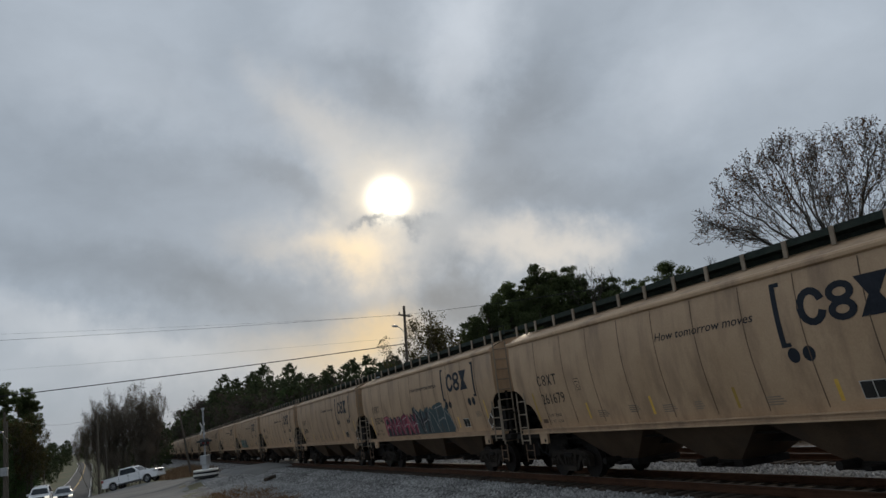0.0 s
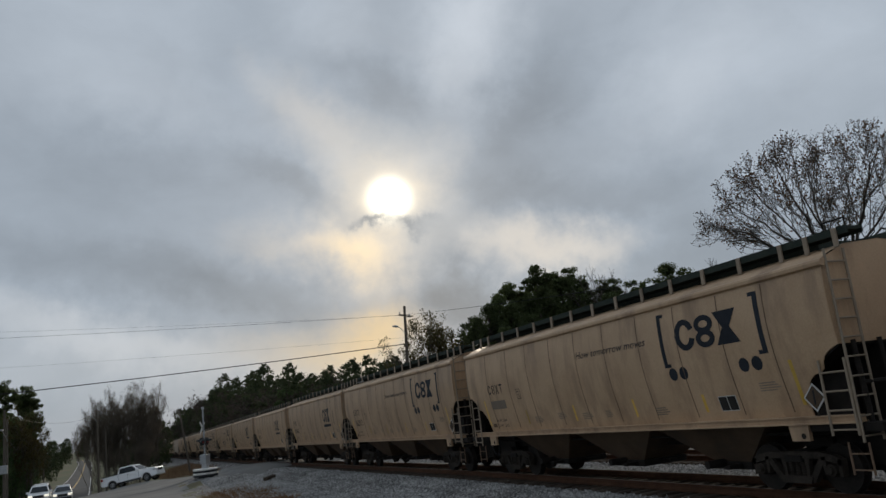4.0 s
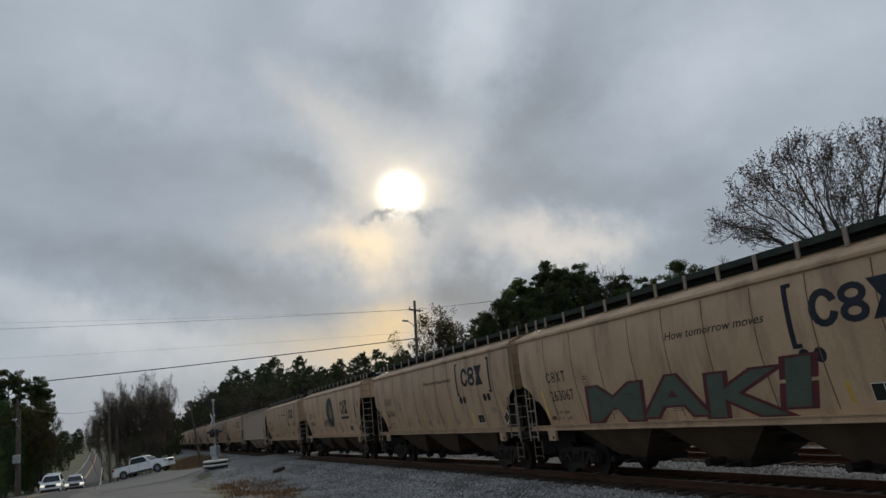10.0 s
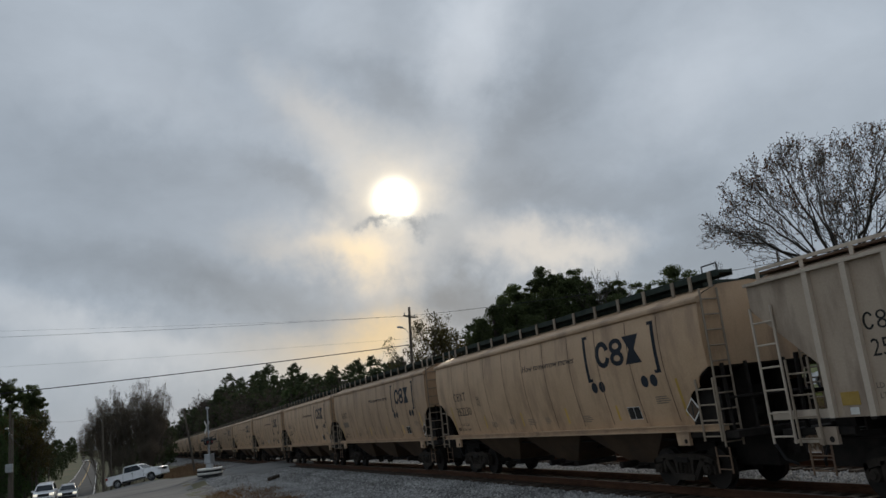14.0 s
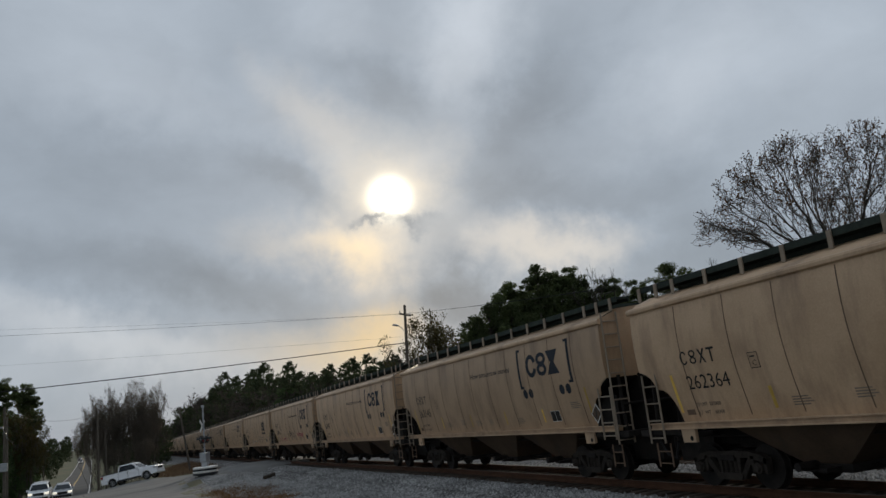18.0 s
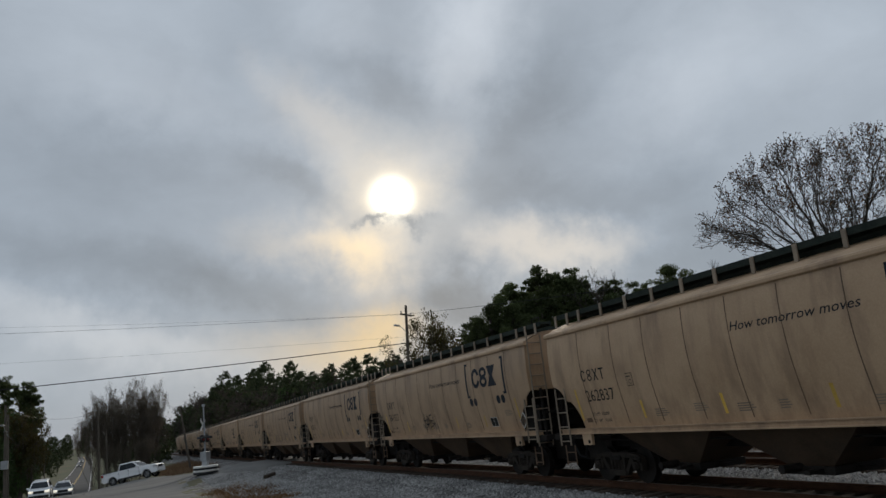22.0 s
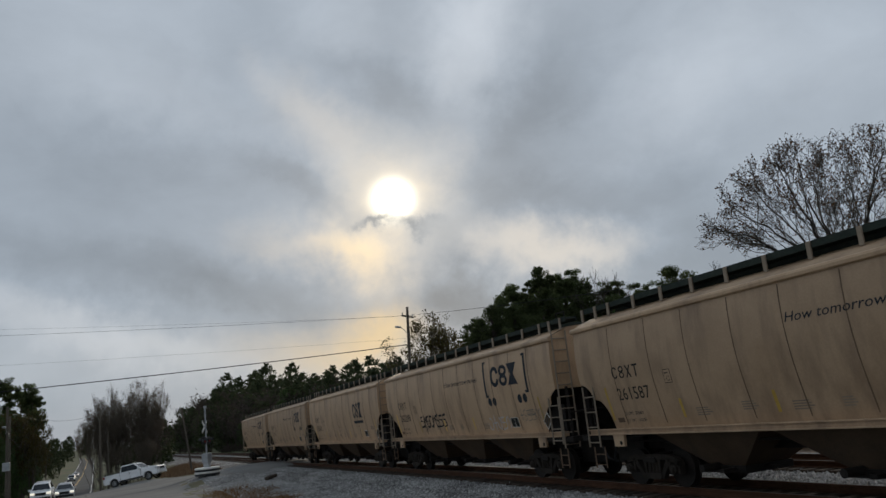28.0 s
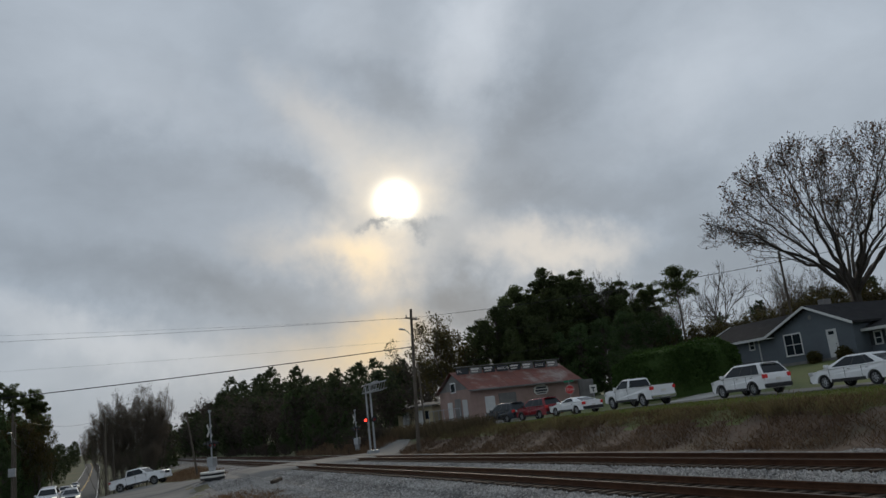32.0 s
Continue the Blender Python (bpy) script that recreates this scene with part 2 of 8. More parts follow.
M["rubber_black"] = surface("black_hose", (0.012, 0.012, 0.012), (0.03, 0.03, 0.03), 5, 0.8, 0, 0.1)
M["stencil"] = surface("stencilled_lettering", (0.085, 0.065, 0.05), (0.14, 0.11, 0.085), 3, 0.7, 0, 0.0)
# Lighter than the side paint: light caught by rib edges, put into the colour
M["grey_rib"] = surface("pale_lit_rib_paint", (0.46, 0.375, 0.29), (0.60, 0.505, 0.40), 1.5, 0.65, 0, 0.06, 25, 0.06, (0.22, 0.16, 0.12), 1.6, 0.6, streak=1)
M["seam"] = surface("rusty_weld", (0.11, 0.065, 0.042), (0.20, 0.13, 0.08), 2, 0.8, 0, 0.1)
M["navy"] = surface("navy_lettering", (0.018, 0.021, 0.028), (0.036, 0.04, 0.05), 3, 0.6, 0, 0.03)
M["black"] = surface("black_lettering", (0.02, 0.02, 0.02), (0.05, 0.045, 0.04), 3, 0.6, 0, 0.03)
M["faint"] = surface("faded_lettering", (0.20, 0.15, 0.11), (0.28, 0.22, 0.16), 3, 0.7, 0, 0.0)
M["yellow"] = surface("yellow_reflector", (0.55, 0.33, 0.05), (0.70, 0.46, 0.10), 4, 0.5, 0, 0.0, spread=0.4)
M["white"] = surface("white_decal", (0.62, 0.60, 0.55), (0.75, 0.73, 0.68), 4, 0.5, 0, 0.02)
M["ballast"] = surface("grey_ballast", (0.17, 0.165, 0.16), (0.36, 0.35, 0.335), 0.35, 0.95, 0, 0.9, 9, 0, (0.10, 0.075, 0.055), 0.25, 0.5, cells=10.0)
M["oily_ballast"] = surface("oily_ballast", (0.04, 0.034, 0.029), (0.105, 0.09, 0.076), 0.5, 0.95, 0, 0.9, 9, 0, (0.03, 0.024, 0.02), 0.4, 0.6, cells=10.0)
M["rail"] = surface("rusty_rail", (0.055, 0.026, 0.015), (0.115, 0.058, 0.034), 2, 0.8, 0.2, 0.2, 30, 0.1)
M["railhead"] = surface("polished_rail_head", (0.085, 0.062, 0.05), (0.14, 0.108, 0.088), 1, 0.7, 0.15, 0.03)
M["tie"] = surface("weathered_tie", (0.045, 0.034, 0.026), (0.12, 0.095, 0.075), 2, 0.9, 0, 0.4, 25, 0.25)
M["asphalt"] = surface("worn_asphalt", (0.085, 0.083, 0.08), (0.15, 0.147, 0.14), 0.3, 0.9, 0, 0.3, 30, 0, (0.06, 0.058, 0.055), 0.15, 0.5)
M["asphalt_pale"] = surface("weathered_pale_asphalt", (0.15, 0.145, 0.138), (0.23, 0.225, 0.21), 0.3, 0.9, 0, 0.3, 30, 0, (0.11, 0.105, 0.10), 0.2, 0.5)
M["grass"] = surface("autumn_grass", (0.045, 0.055, 0.02), (0.10, 0.11, 0.045), 0.12, 0.95, 0, 0.6, 6, 0, (0.15, 0.11, 0.06), 0.1, 0.6)
M["lawn"] = surface("lawn", (0.065, 0.085, 0.02), (0.13, 0.155, 0.045), 0.2, 0.95, 0, 0.6, 8, 0, (0.13, 0.11, 0.05), 0.12, 0.4)
M["dry"] = surface("dry_weeds_soil", (0.06, 0.039, 0.028), (0.15, 0.10, 0.068), 0.4, 0.95, 0, 0.8, 7, 0, (0.06, 0.06, 0.03), 0.3, 0.5)
M["bark"] = surface("bark", (0.055, 0.045, 0.035), (0.12, 0.10, 0.08), 2, 0.9, 0, 0.5, 18, 0.2)
M["oak_bark"] = surface("dark_oak_bark", (0.032, 0.026, 0.021), (0.075, 0.062, 0.05), 2, 0.9, 0, 0.5, 18, 0.1)
M["oak_leaf"] = leafy("rust_oak_leaves", (0.045, 0.024, 0.012), (0.125, 0.066, 0.03), 0.35)
M["thicket"] = leafy("thicket_twigs", (0.062, 0.050, 0.038), (0.145, 0.118, 0.088), 0.35)
M["pine"] = leafy("pine_needles", (0.05, 0.066, 0.026), (0.115, 0.14, 0.055), 0.45)
M["green"] = leafy("evergreen_leaves", (0.045, 0.075, 0.028), (0.10, 0.145, 0.055), 0.4)
M["brown"] = leafy("withered_leaves", (0.07, 0.035, 0.015), (0.16, 0.085, 0.035), 0.35)
M["hedge"] = leafy("hedge_leaves", (0.04, 0.085, 0.018), (0.085, 0.145, 0.034), 0.35)
M["twig"] = leafy("bare_twigs", (0.13, 0.10, 0.07), (0.27, 0.21, 0.145), 0.45)
M["wood_pole"] = surface("weathered_pole", (0.07, 0.055, 0.042), (0.14, 0.115, 0.09), 1.5, 0.9, 0, 0.4, 20, 0.15)
M["galv"] = surface("galvanised_steel", (0.32, 0.33, 0.34), (0.48, 0.49, 0.50), 3, 0.5, 0.5, 0.05)
M["cable"] = surface("black_cable", (0.012, 0.012, 0.012), (0.03, 0.03, 0.03), 3, 0.7, 0, 0.0)
M["white_paint"] = surface("white_car_paint", (0.78, 0.78, 0.78), (0.84, 0.84, 0.84), 0.6, 0.25, 0, 0.0, 30, 0.02)
M["red_paint"] = surface("dark_red_car_paint", (0.20, 0.012, 0.018), (0.26, 0.018, 0.024), 0.6, 0.25, 0.2, 0.0, 30, 0.02)
M["dark_paint"] = surface("dark_car_paint", (0.02, 0.026, 0.034), (0.035, 0.042, 0.052), 0.6, 0.25, 0.3, 0.0, 30, 0.02)
M["silver_paint"] = surface("silver_car_paint", (0.38, 0.39, 0.40), (0.48, 0.49, 0.50), 0.6, 0.3, 0.4, 0.0, 30, 0.02)
M["trim_black"] = surface("black_plastic", (0.012, 0.012, 0.013), (0.03, 0.03, 0.03), 5, 0.6, 0, 0.05)
M["rubber"] = surface("tyre_rubber", (0.012, 0.012, 0.012), (0.03, 0.03, 0.03), 5, 0.85, 0, 0.1)
M["alloy"] = surface("alloy_rim", (0.40, 0.41, 0.42), (0.55, 0.56, 0.57), 3, 0.35, 0.8, 0.0)
M["chrome"] = surface("chrome", (0.6, 0.6, 0.6), (0.7, 0.7, 0.7), 3, 0.15, 1.0, 0.0)
M["window"] = glass("dark_window_glass")
M["lens_red"] = glow("red_lens_unlit", (0.25, 0.01, 0.01), 0.0)
M["tail_lit"] = glow("lit_tail_lamp", (0.45, 0.012, 0.012), 0.10)
M["red_lamp"] = glow("lit_red_signal", (1.0, 0.05, 0.03), 2.5)
M["head_lit"] = glow("lit_headlamp", (1.0, 0.92, 0.75), 0.8)
M["lamp_clear"] = glass("clear_lamp", (0.5, 0.5, 0.5))

for _k in ("asphalt", "asphalt_pale", "ballast", "grime", "truck_dust", "navy", "black", "tan_dark", "grating", "rail", "tie"):
    M[_k].node_tree.nodes["Principled BSDF"].inputs["Specular IOR Level"].default_value = 0.12
M["woods"] = leafy("distant_foliage", (0.028, 0.038, 0.018), (0.066, 0.08, 0.036), 0.3)
M["far_twig"] = leafy("distant_twigs", (0.052, 0.042, 0.034), (0.115, 0.092, 0.074), 0.3)


# ---- mesh tools ----
def mesh_of(name, bm, smooth=False):
    me = bpy.data.meshes.new(name)
    bm.normal_update()
    bm.to_mesh(me)
    bm.free()
    if smooth:
        me.shade_smooth()
    return me


def part(name, bm, material, parent=None, label="", at=None, smooth=False):
    """Links a bmesh (or a ready mesh) as one object under a thing or part."""
    me = bm if isinstance(bm, bpy.types.Mesh) else mesh_of(name, bm, smooth)
    if material and not me.materials:
        me.materials.append(material)
    ob = new(name, me)
    if parent:
        ob.parent = parent
    if at is not None:
        ob.matrix_basis = at
    if label:
        tagged(ob, label)
    return ob


def box(bm, x0, x1, y0, y1, z0, z1):
    v = [bm.verts.new(p) for p in ((x0, y0, z0), (x1, y0, z0), (x1, y1, z0), (x0, y1, z0), (x0, y0, z1), (x1, y0, z1), (x1, y1, z1), (x0, y1, z1))]
    for f in ((3, 2, 1, 0), (4, 5, 6, 7), (0, 1, 5, 4), (1, 2, 6, 5), (2, 3, 7, 6), (3, 0, 4, 7)):
        bm.faces.new([v[i] for i in f])
    return bm


def boxes(*rows):
    bm = bmesh.new()
    for r in rows:
        box(bm, *r)
    return bm


def rounded(x0, x1, y0, y1, z0, z1, r=0.02, seg=2):
    bm = boxes((x0, x1, y0, y1, z0, z1))
    bmesh.ops.bevel(bm, geom=bm.edges[:], offset=r, segments=seg, affect="EDGES", profile=0.5)
    return bm


def rod(bm, a, b, r0, r1=None, n=8, caps=True):
    """A tapered rod from a to b."""
    a, b = Vector(a), Vector(b)
    r1 = r0 if r1 is None else r1
    d = (b - a).normalized()
    e = d.orthogonal().normalized()
    g = d.cross(e)
    rings = []
    for p, r in ((a, r0), (b, r1)):
        rings.append([bm.verts.new(p + (e * math.cos(2 * math.pi * i / n) + g * math.sin(2 * math.pi * i / n)) * r) for i in range(n)])
    for i in range(n):
        j = (i + 1) % n
        bm.faces.new((rings[0][i], rings[0][j], rings[1][j], rings[1][i]))
    if caps:
        bm.faces.new(rings[0][::-1])
        bm.faces.new(rings[1])
    return bm


def line_of(points, r, n=6, bm=None):
    bm = bm or bmesh.new()
    for a, b in zip(points, points[1:]):
        rod(bm, a, b, r, r, n)
    return bm


def prism(outline, y0, y1, bm=None):
    """A plate whose outline lies in x and z, from y0 to y1."""
    bm = bm or bmesh.new()
    a = [bm.verts.new((x, y0, z)) for x, z in outline]
    b = [bm.verts.new((x, y1, z)) for x, z in outline]
    n = len(outline)
    bm.faces.new(a)
    bm.faces.new(b[::-1])
    for i in range(n):
        j = (i + 1) % n
        bm.faces.new((a[j], a[i], b[i], b[j]))
    bmesh.ops.recalc_face_normals(bm, faces=bm.faces[:])
    return bm


def skin(sections, close_ends=True, ring=True, bm=None):
    """A surface through sections of equal point counts."""
    bm = bm or bmesh.new()
    rows = [[bm.verts.new(p) for p in s] for s in sections]
    n = len(rows[0])
    for r0, r1 in zip(rows, rows[1:]):
        for i in range(n if ring else n - 1):
            j = (i + 1) % n
            bm.faces.new((r0[i], r0[j], r1[j], r1[i]))
    if close_ends and ring:
        bm.faces.new(rows[0][::-1])
        bm.faces.new(rows[-1])
    bmesh.ops.recalc_face_normals(bm, faces=bm.faces[:])
    return bm


def thing(name, at, label, category, group="", kind=""):
    ob = new(name)
    ob.empty_display_size = 0.3
    ob.matrix_basis = at if isinstance(at, Matrix) else Matrix.Translation(at)
    return tagged(ob, label, category, group, kind)


def smooth01(a, b, x):
    t = np.clip((x - a) / (b - a), 0, 1)
    return t * t * (3 - 2 * t)


_letters = {}


def lettering(text, height, shear=0.0, width=1.0, bold=0.0):
    """Flat letters as a mesh in x and z, facing -y, starting at the origin."""
    key = (text, height, shear, width, bold)
    if key not in _letters:
        cu = bpy.data.curves.new("lettering", "FONT")
        cu.body, cu.size, cu.shear, cu.extrude, cu.resolution_u, cu.offset = text, height * 1.37, shear, 0.001, 2, bold
        ob = bpy.data.objects.new("lettering", cu)
        me = bpy.data.meshes.new_from_object(ob)
        bpy.data.objects.remove(ob)
        me.transform(Matrix.Diagonal((width, 1, 1, 1)))
        me.transform(Matrix.Rotation(radians(90), 4, "X"))
        _letters[key] = me
    return _letters[key]


# ---- ground ----
def grade(x):
    """Height of the rails' heads along the line."""
    return -0.00563 * np.maximum(0, -30 - np.asarray(x, float))


ROAD_X = (-3000, -900, -560, -475, -380, -288, -200, -127, -95, -70, -50, 0, 600)
ROAD_Z = (6.0, 6.0, -1.0, -2.3, -4.0, -4.9, -4.4, -3.1, -2.2, -1.0, -0.3, 0.3, 0.3)
ROAD_Y = (-150, -48, -26, -20.8, -17.4, -14.2, -11.0, -8.3, -7.2, -6.6, -6.2, -6.0, -6.0)
LANE_X = (-200, -110, -90, -75, -68, -60, -50, -40, 0, 200)
LANE_Z = (0.2, 0.5, 0.8, 1.0, 1.12, 1.2, 1.40, 1.50, 1.45, 1.3)


def ground_z(x, y):
    x, y = np.asarray(x, float), np.asarray(y, float)
    g = grade(x)
    bed = g - 0.26
    hw = np.interp(x, ROAD_X, ROAD_Z)
    hy = np.interp(x, ROAD_X, ROAD_Y)
    # camera side: from the track's shoulder down to the highway
    w = smooth01(hy + 5.0, np.maximum(hy + 9, 9.5 + 0 * x), y)
    near = hw * (1 - w) + (bed - 0.10) * w
    # far side: embankment, lane, rising yard
    lane = np.interp(x, LANE_X, LANE_Z)
    bank = smooth01(21.5, 27.3, y) * 0.85 + 0.15 * smooth01(27.5, 30.4, y)
    far = bed + (lane - bed) * bank + smooth01(34, 50, y) * 1.8 + smooth01(70, 200, y) * 7
    left = smooth01(-112, -140, x)
    wood = bed - 0.2 + smooth01(23, 80, y) * 3.0 + smooth01(-170, -420, x) * smooth01(22, 42, y) * 9
    far = far * (1 - left) + wood * left
    z = np.where(y < 10.2, near, np.where(y > 20.8, far, bed))
    z = z - 0.35 * smooth01(10.6, 9.0, y) * smooth01(-75, -60, x) * (y > -3) * 1.0
    heap = 0.62 * np.exp(-(((x + 57.5) / 5.0) ** 2 + ((y - 7.2) / 1.7) ** 2)) + 0.25 * np.exp(-(((x + 50) / 4.0) ** 2 + ((y - 7.8) / 1.2) ** 2))
    heap = heap + 0.5 * np.exp(-(((x + 65.5) / 4.5) ** 2 + ((y - 5.3) / 2.0) ** 2))
    return z + heap + 0.55 * np.exp(-(((x + 87.5) / 9.0) ** 2 + ((y - 0.6) / 4.0) ** 2))


def grid_sheet(name, xs, ys, height, lift=0.0):
    X, Y = np.meshgrid(xs, ys, indexing="ij")
    Z = height(X, Y) + lift
    n, m = len(xs), len(ys)
    verts = np.stack([X, Y, Z], -1).reshape(-1, 3)
    i = (np.arange(n - 1)[:, None] * m + np.arange(m - 1)[None, :]).ravel()
    faces = np.stack([i, i + m, i + m + 1, i + 1], 1)
    me = bpy.data.meshes.new(name)
    me.from_pydata(verts.tolist(), [], faces.tolist())
    me.shade_smooth()
    return me


def make_ground():
    xs = np.unique(np.concatenate([np.linspace(-3000, -600, 25), np.linspace(-600, -140, 70), np.linspace(-140, 20, 161), np.linspace(20, 600, 20)]))
    ys = np.unique(np.concatenate([np.linspace(-1500, -60, 16), np.linspace(-60, -14, 24), np.linspace(-14, 36, 101), np.linspace(36, 120, 36), np.linspace(120, 1500, 16)]))
    me = grid_sheet("ground", xs, ys, ground_z)
    for k in ("grass", "ballast", "dry", "lawn", "asphalt_pale", "oily_ballast"):
        me.materials.append(M[k])
    c = np.empty(len(me.polygons) * 3)
    me.polygons.foreach_get("center", c)
    c = c.reshape(-1, 3)
    wob = 0.7 * np.sin(c[:, 0] * 0.9) + 0.5 * np.sin(c[:, 0] * 0.31 + 2) + 0.3 * np.sin(c[:, 0] * 2.3 + 1)
    idx = np.zeros(len(c), int)
    x, y = c[:, 0], c[:, 1]
    idx[(y > 6.6 + wob * 0.6) & (y < 21.6 + 0.3 * wob) & (x > -420)] = 1
    idx[(y > 4.0 + wob) & (y < 10) & (x > -78) & (x < -30)] = 1
    idx[(y > 21.6 + 0.3 * wob) & (y < 25.2 + 0.5 * wob) & (x > -95)] = 2
    idx[(y > 25.2 + 0.5 * wob) & (y < 64) & (x > -72)] = 3
    idx[((x + 43) / 8) ** 2 + ((y - 5.9 - wob * 0.3) / 1.7) ** 2 < 1] = 2
    idx[(y < 3.6 + 0.35 * wob - 0.02 * (x + 64)) & (y > -12) & (x > -72) & (x < 12)] = 4
    idx[(np.abs(y - 13.13) < 1.35) & (x > -420)] = 5
    me.polygons.foreach_set("material_index", idx)
    return tagged(new("ground", me), "uneven ground of grey gravel, dry weeds and autumn grass", "ground", kind="structure")


make_ground()

# ---- railway ----
NEAR_Y, FAR_Y, GAUGE = 13.13, 18.27, 1.508


def rail_mesh(head):
    """Cross-section of a rail swept along the line; the head's running surface is bright."""
    bm = bmesh.new()
    xs = [40, 0, -30, -60, -120, -200, -320, -480]
    if head:
        prof = [(-0.032, 0.0), (0.032, 0.0), (0.032, -0.006), (-0.032, -0.006)]
    else:
        prof = [(-0.036, -0.004), (0.036, -0.004), (0.036, -0.042), (0.010, -0.055), (0.010, -0.150), (0.075, -0.166), (0.075, -0.180), (-0.075, -0.180), (-0.075, -0.166), (-0.010, -0.150), (-0.010, -0.055), (-0.036, -0.042)]
    return skin([[(x, y, z + float(grade(x))) for y, z in prof] for x in xs], bm=bm)


def make_track(name, y, label):
    tr = thing(name, (0, y, 0), label, "railway track", "tracks", "structure")
    for s in (-1, 1):
        r = part("rail", rail_mesh(False), M["rail"], tr, at=pose(0, s * GAUGE / 2, 0))
        part("running_surface", rail_mesh(True), M["railhead"], r, "polished bright rail head")
    return tr


track_near = make_track("track_near", NEAR_Y, "rusty steel rails on wooden ties in grey ballast")
track_far = make_track("track_far", FAR_Y, "rusty steel rails on the farther ballast bed")


# ---- covered hopper cars ----
LEN = 16.25
SIDE_PROFILE = [(1.45, 1.30), (1.75, 1.37), (2.1, 1.45), (2.5, 1.53), (2.9, 1.585), (3.3, 1.61), (3.7, 1.605), (4.0, 1.585), (4.22, 1.56)]


def side_y(z):
    return float(np.interp(z, [p[0] for p in SIDE_PROFILE], [p[1] for p in SIDE_PROFILE]))


END_CUT = {  # height and how far the side sheet is cut back from the car's end there
    "A": ((1.45, 1.08), (1.62, 1.07), (1.80, 1.03), (2.0, 0.95), (2.13, 0.85), (2.21, 0.74), (2.25, 0.56), (2.30, 0.47), (2.42, 0.44), (2.52, 0.37), (2.61, 0.25), (2.67, 0.10), (2.70, 0.0)),
    "C": ((1.45, 1.22), (1.62, 1.17), (1.84, 1.08), (2.13, 0.90), (2.46, 0.68), (2.8, 0.45), (3.1, 0.24), (3.42, 0.0))}


def end_x(z, cut="A"):
    """How far the side sheet is cut back from the car's end at height z."""
    return float(np.interp(z, [p[0] for p in END_CUT[cut]], [p[1] for p in END_CUT[cut]]))


def car_body(cut="A"):
    bm = bmesh.new()
    low = END_CUT[cut][-1][0]
    zs = sorted({p[0] for p in END_CUT[cut]} | {z for z in (2.85, 3.1, 3.3, 3.5, 3.7, 3.9, 4.05, 4.22) if z > low})
    nx = 12
    for s in (-1, 1):
        rows = []
        for z in zs:
            x0, x1 = end_x(z, cut), LEN - end_x(z, cut)
            rows.append([(x0 + (x1 - x0) * i / nx, s * side_y(z), z) for i in range(nx + 1)])
        skin(rows, ring=False, bm=bm)
        # inner skin gives the sheet a thickness
        rows = [[(p[0], p[1] - s * 0.02, p[2]) for p in r] for r in rows]
        skin(rows, ring=False, bm=bm)
    # roof
    prof = [(-1.56, 4.22), (-1.35, 4.34), (-0.9, 4.50), (0, 4.58), (0.9, 4.50), (1.35, 4.34), (1.56, 4.22)]
    skin([[(x, y, z) for y, z in prof] for x in (0, LEN / 2, LEN)], ring=False, bm=bm)
    # end walls above the cut
    for x, t in ((0.0, 1), (LEN, -1)):
        half = [(side_y(z), z) for z in (low, (low + 3.5) / 2, 3.5, 3.9, 4.22)] + [(0.9, 4.50)]
        ys = [(-y, z) for y, z in half] + [(0, 4.58)] + half[::-1]
        bm.faces.new([bm.verts.new((x + t * 0.01, y, z)) for y, z in ys])
    bmesh.ops.remove_doubles(bm, verts=bm.verts[:], dist=0.002)
    bmesh.ops.recalc_face_normals(bm, faces=bm.faces[:])
    return bm


SEAMS = (1.68, 3.27, 4.66, 6.18, 7.60, 9.05, 10.55, 12.0, 13.45, 14.75)


def seam_bm(seams, w=0.022):
    bm = bmesh.new()
    for s in (-1,):
        for x in seams:
            zs = [z for z in (1.56, 1.8, 2.2, 2.6, 3.0, 3.4, 3.8, 4.06) if end_x(z) + 0.05 < x < LEN - end_x(z) - 0.05]
            skin([[(x - w / 2, s * side_y(z), z), (x - w / 2, s * (side_y(z) + 0.007), z), (x + w / 2, s * (side_y(z) + 0.007), z), (x + w / 2, s * side_y(z), z)] for z in zs], bm=bm)
    return bm


def decal(points, depth=0.004, bm=None):
    """A thin painted patch on the near side; points in x and z."""
    bm = bm or bmesh.new()
    lo, hi = min(z for _, z in points), max(z for _, z in points)
    a = [bm.verts.new((x, -side_y(z) - depth, z)) for x, z in points]
    f = bm.faces.new(a)
    if hi - lo > 0.35:
        cuts = np.arange(math.ceil(lo / 0.25) * 0.25, hi, 0.25)
        for c in cuts:
            bmesh.ops.bisect_plane(bm, geom=bm.verts[:] + bm.edges[:] + bm.faces[:], plane_co=(0, 0, c), plane_no=(0, 0, 1))
        for v in bm.verts:
            v.co.y = -side_y(v.co.z) - depth
    bm.normal_update()
    for f in bm.faces:
        if f.normal.y > 0:
            f.normal_flip()
    return bm


def bend_on(me, x, z, depth=0.005):
    """Lays a flat mesh on the car's curved near side with its corner at x, z."""
    me = me.copy()
    for v in me.vertices:
        zz = v.co.z + z
        v.co = (v.co.x + x, -side_y(zz) - depth + v.co.y, zz)
    return me


def bar_rows(x, z, w, h, n, depth=0.004):
    bm = bmesh.new()
    for i in range(n):
        zz = z - i * h * 2
        y = -side_y(zz) - depth
        bm.faces.new([bm.verts.new(p) for p in ((x, y, zz), (x + w * (0.8 + 0.2 * ((i * 7) % 3) / 2), y, zz), (x + w * (0.8 + 0.2 * ((i * 7) % 3) / 2), -side_y(zz + h) - depth, zz + h), (x, -side_y(zz + h) - depth, zz + h))])
    return bm


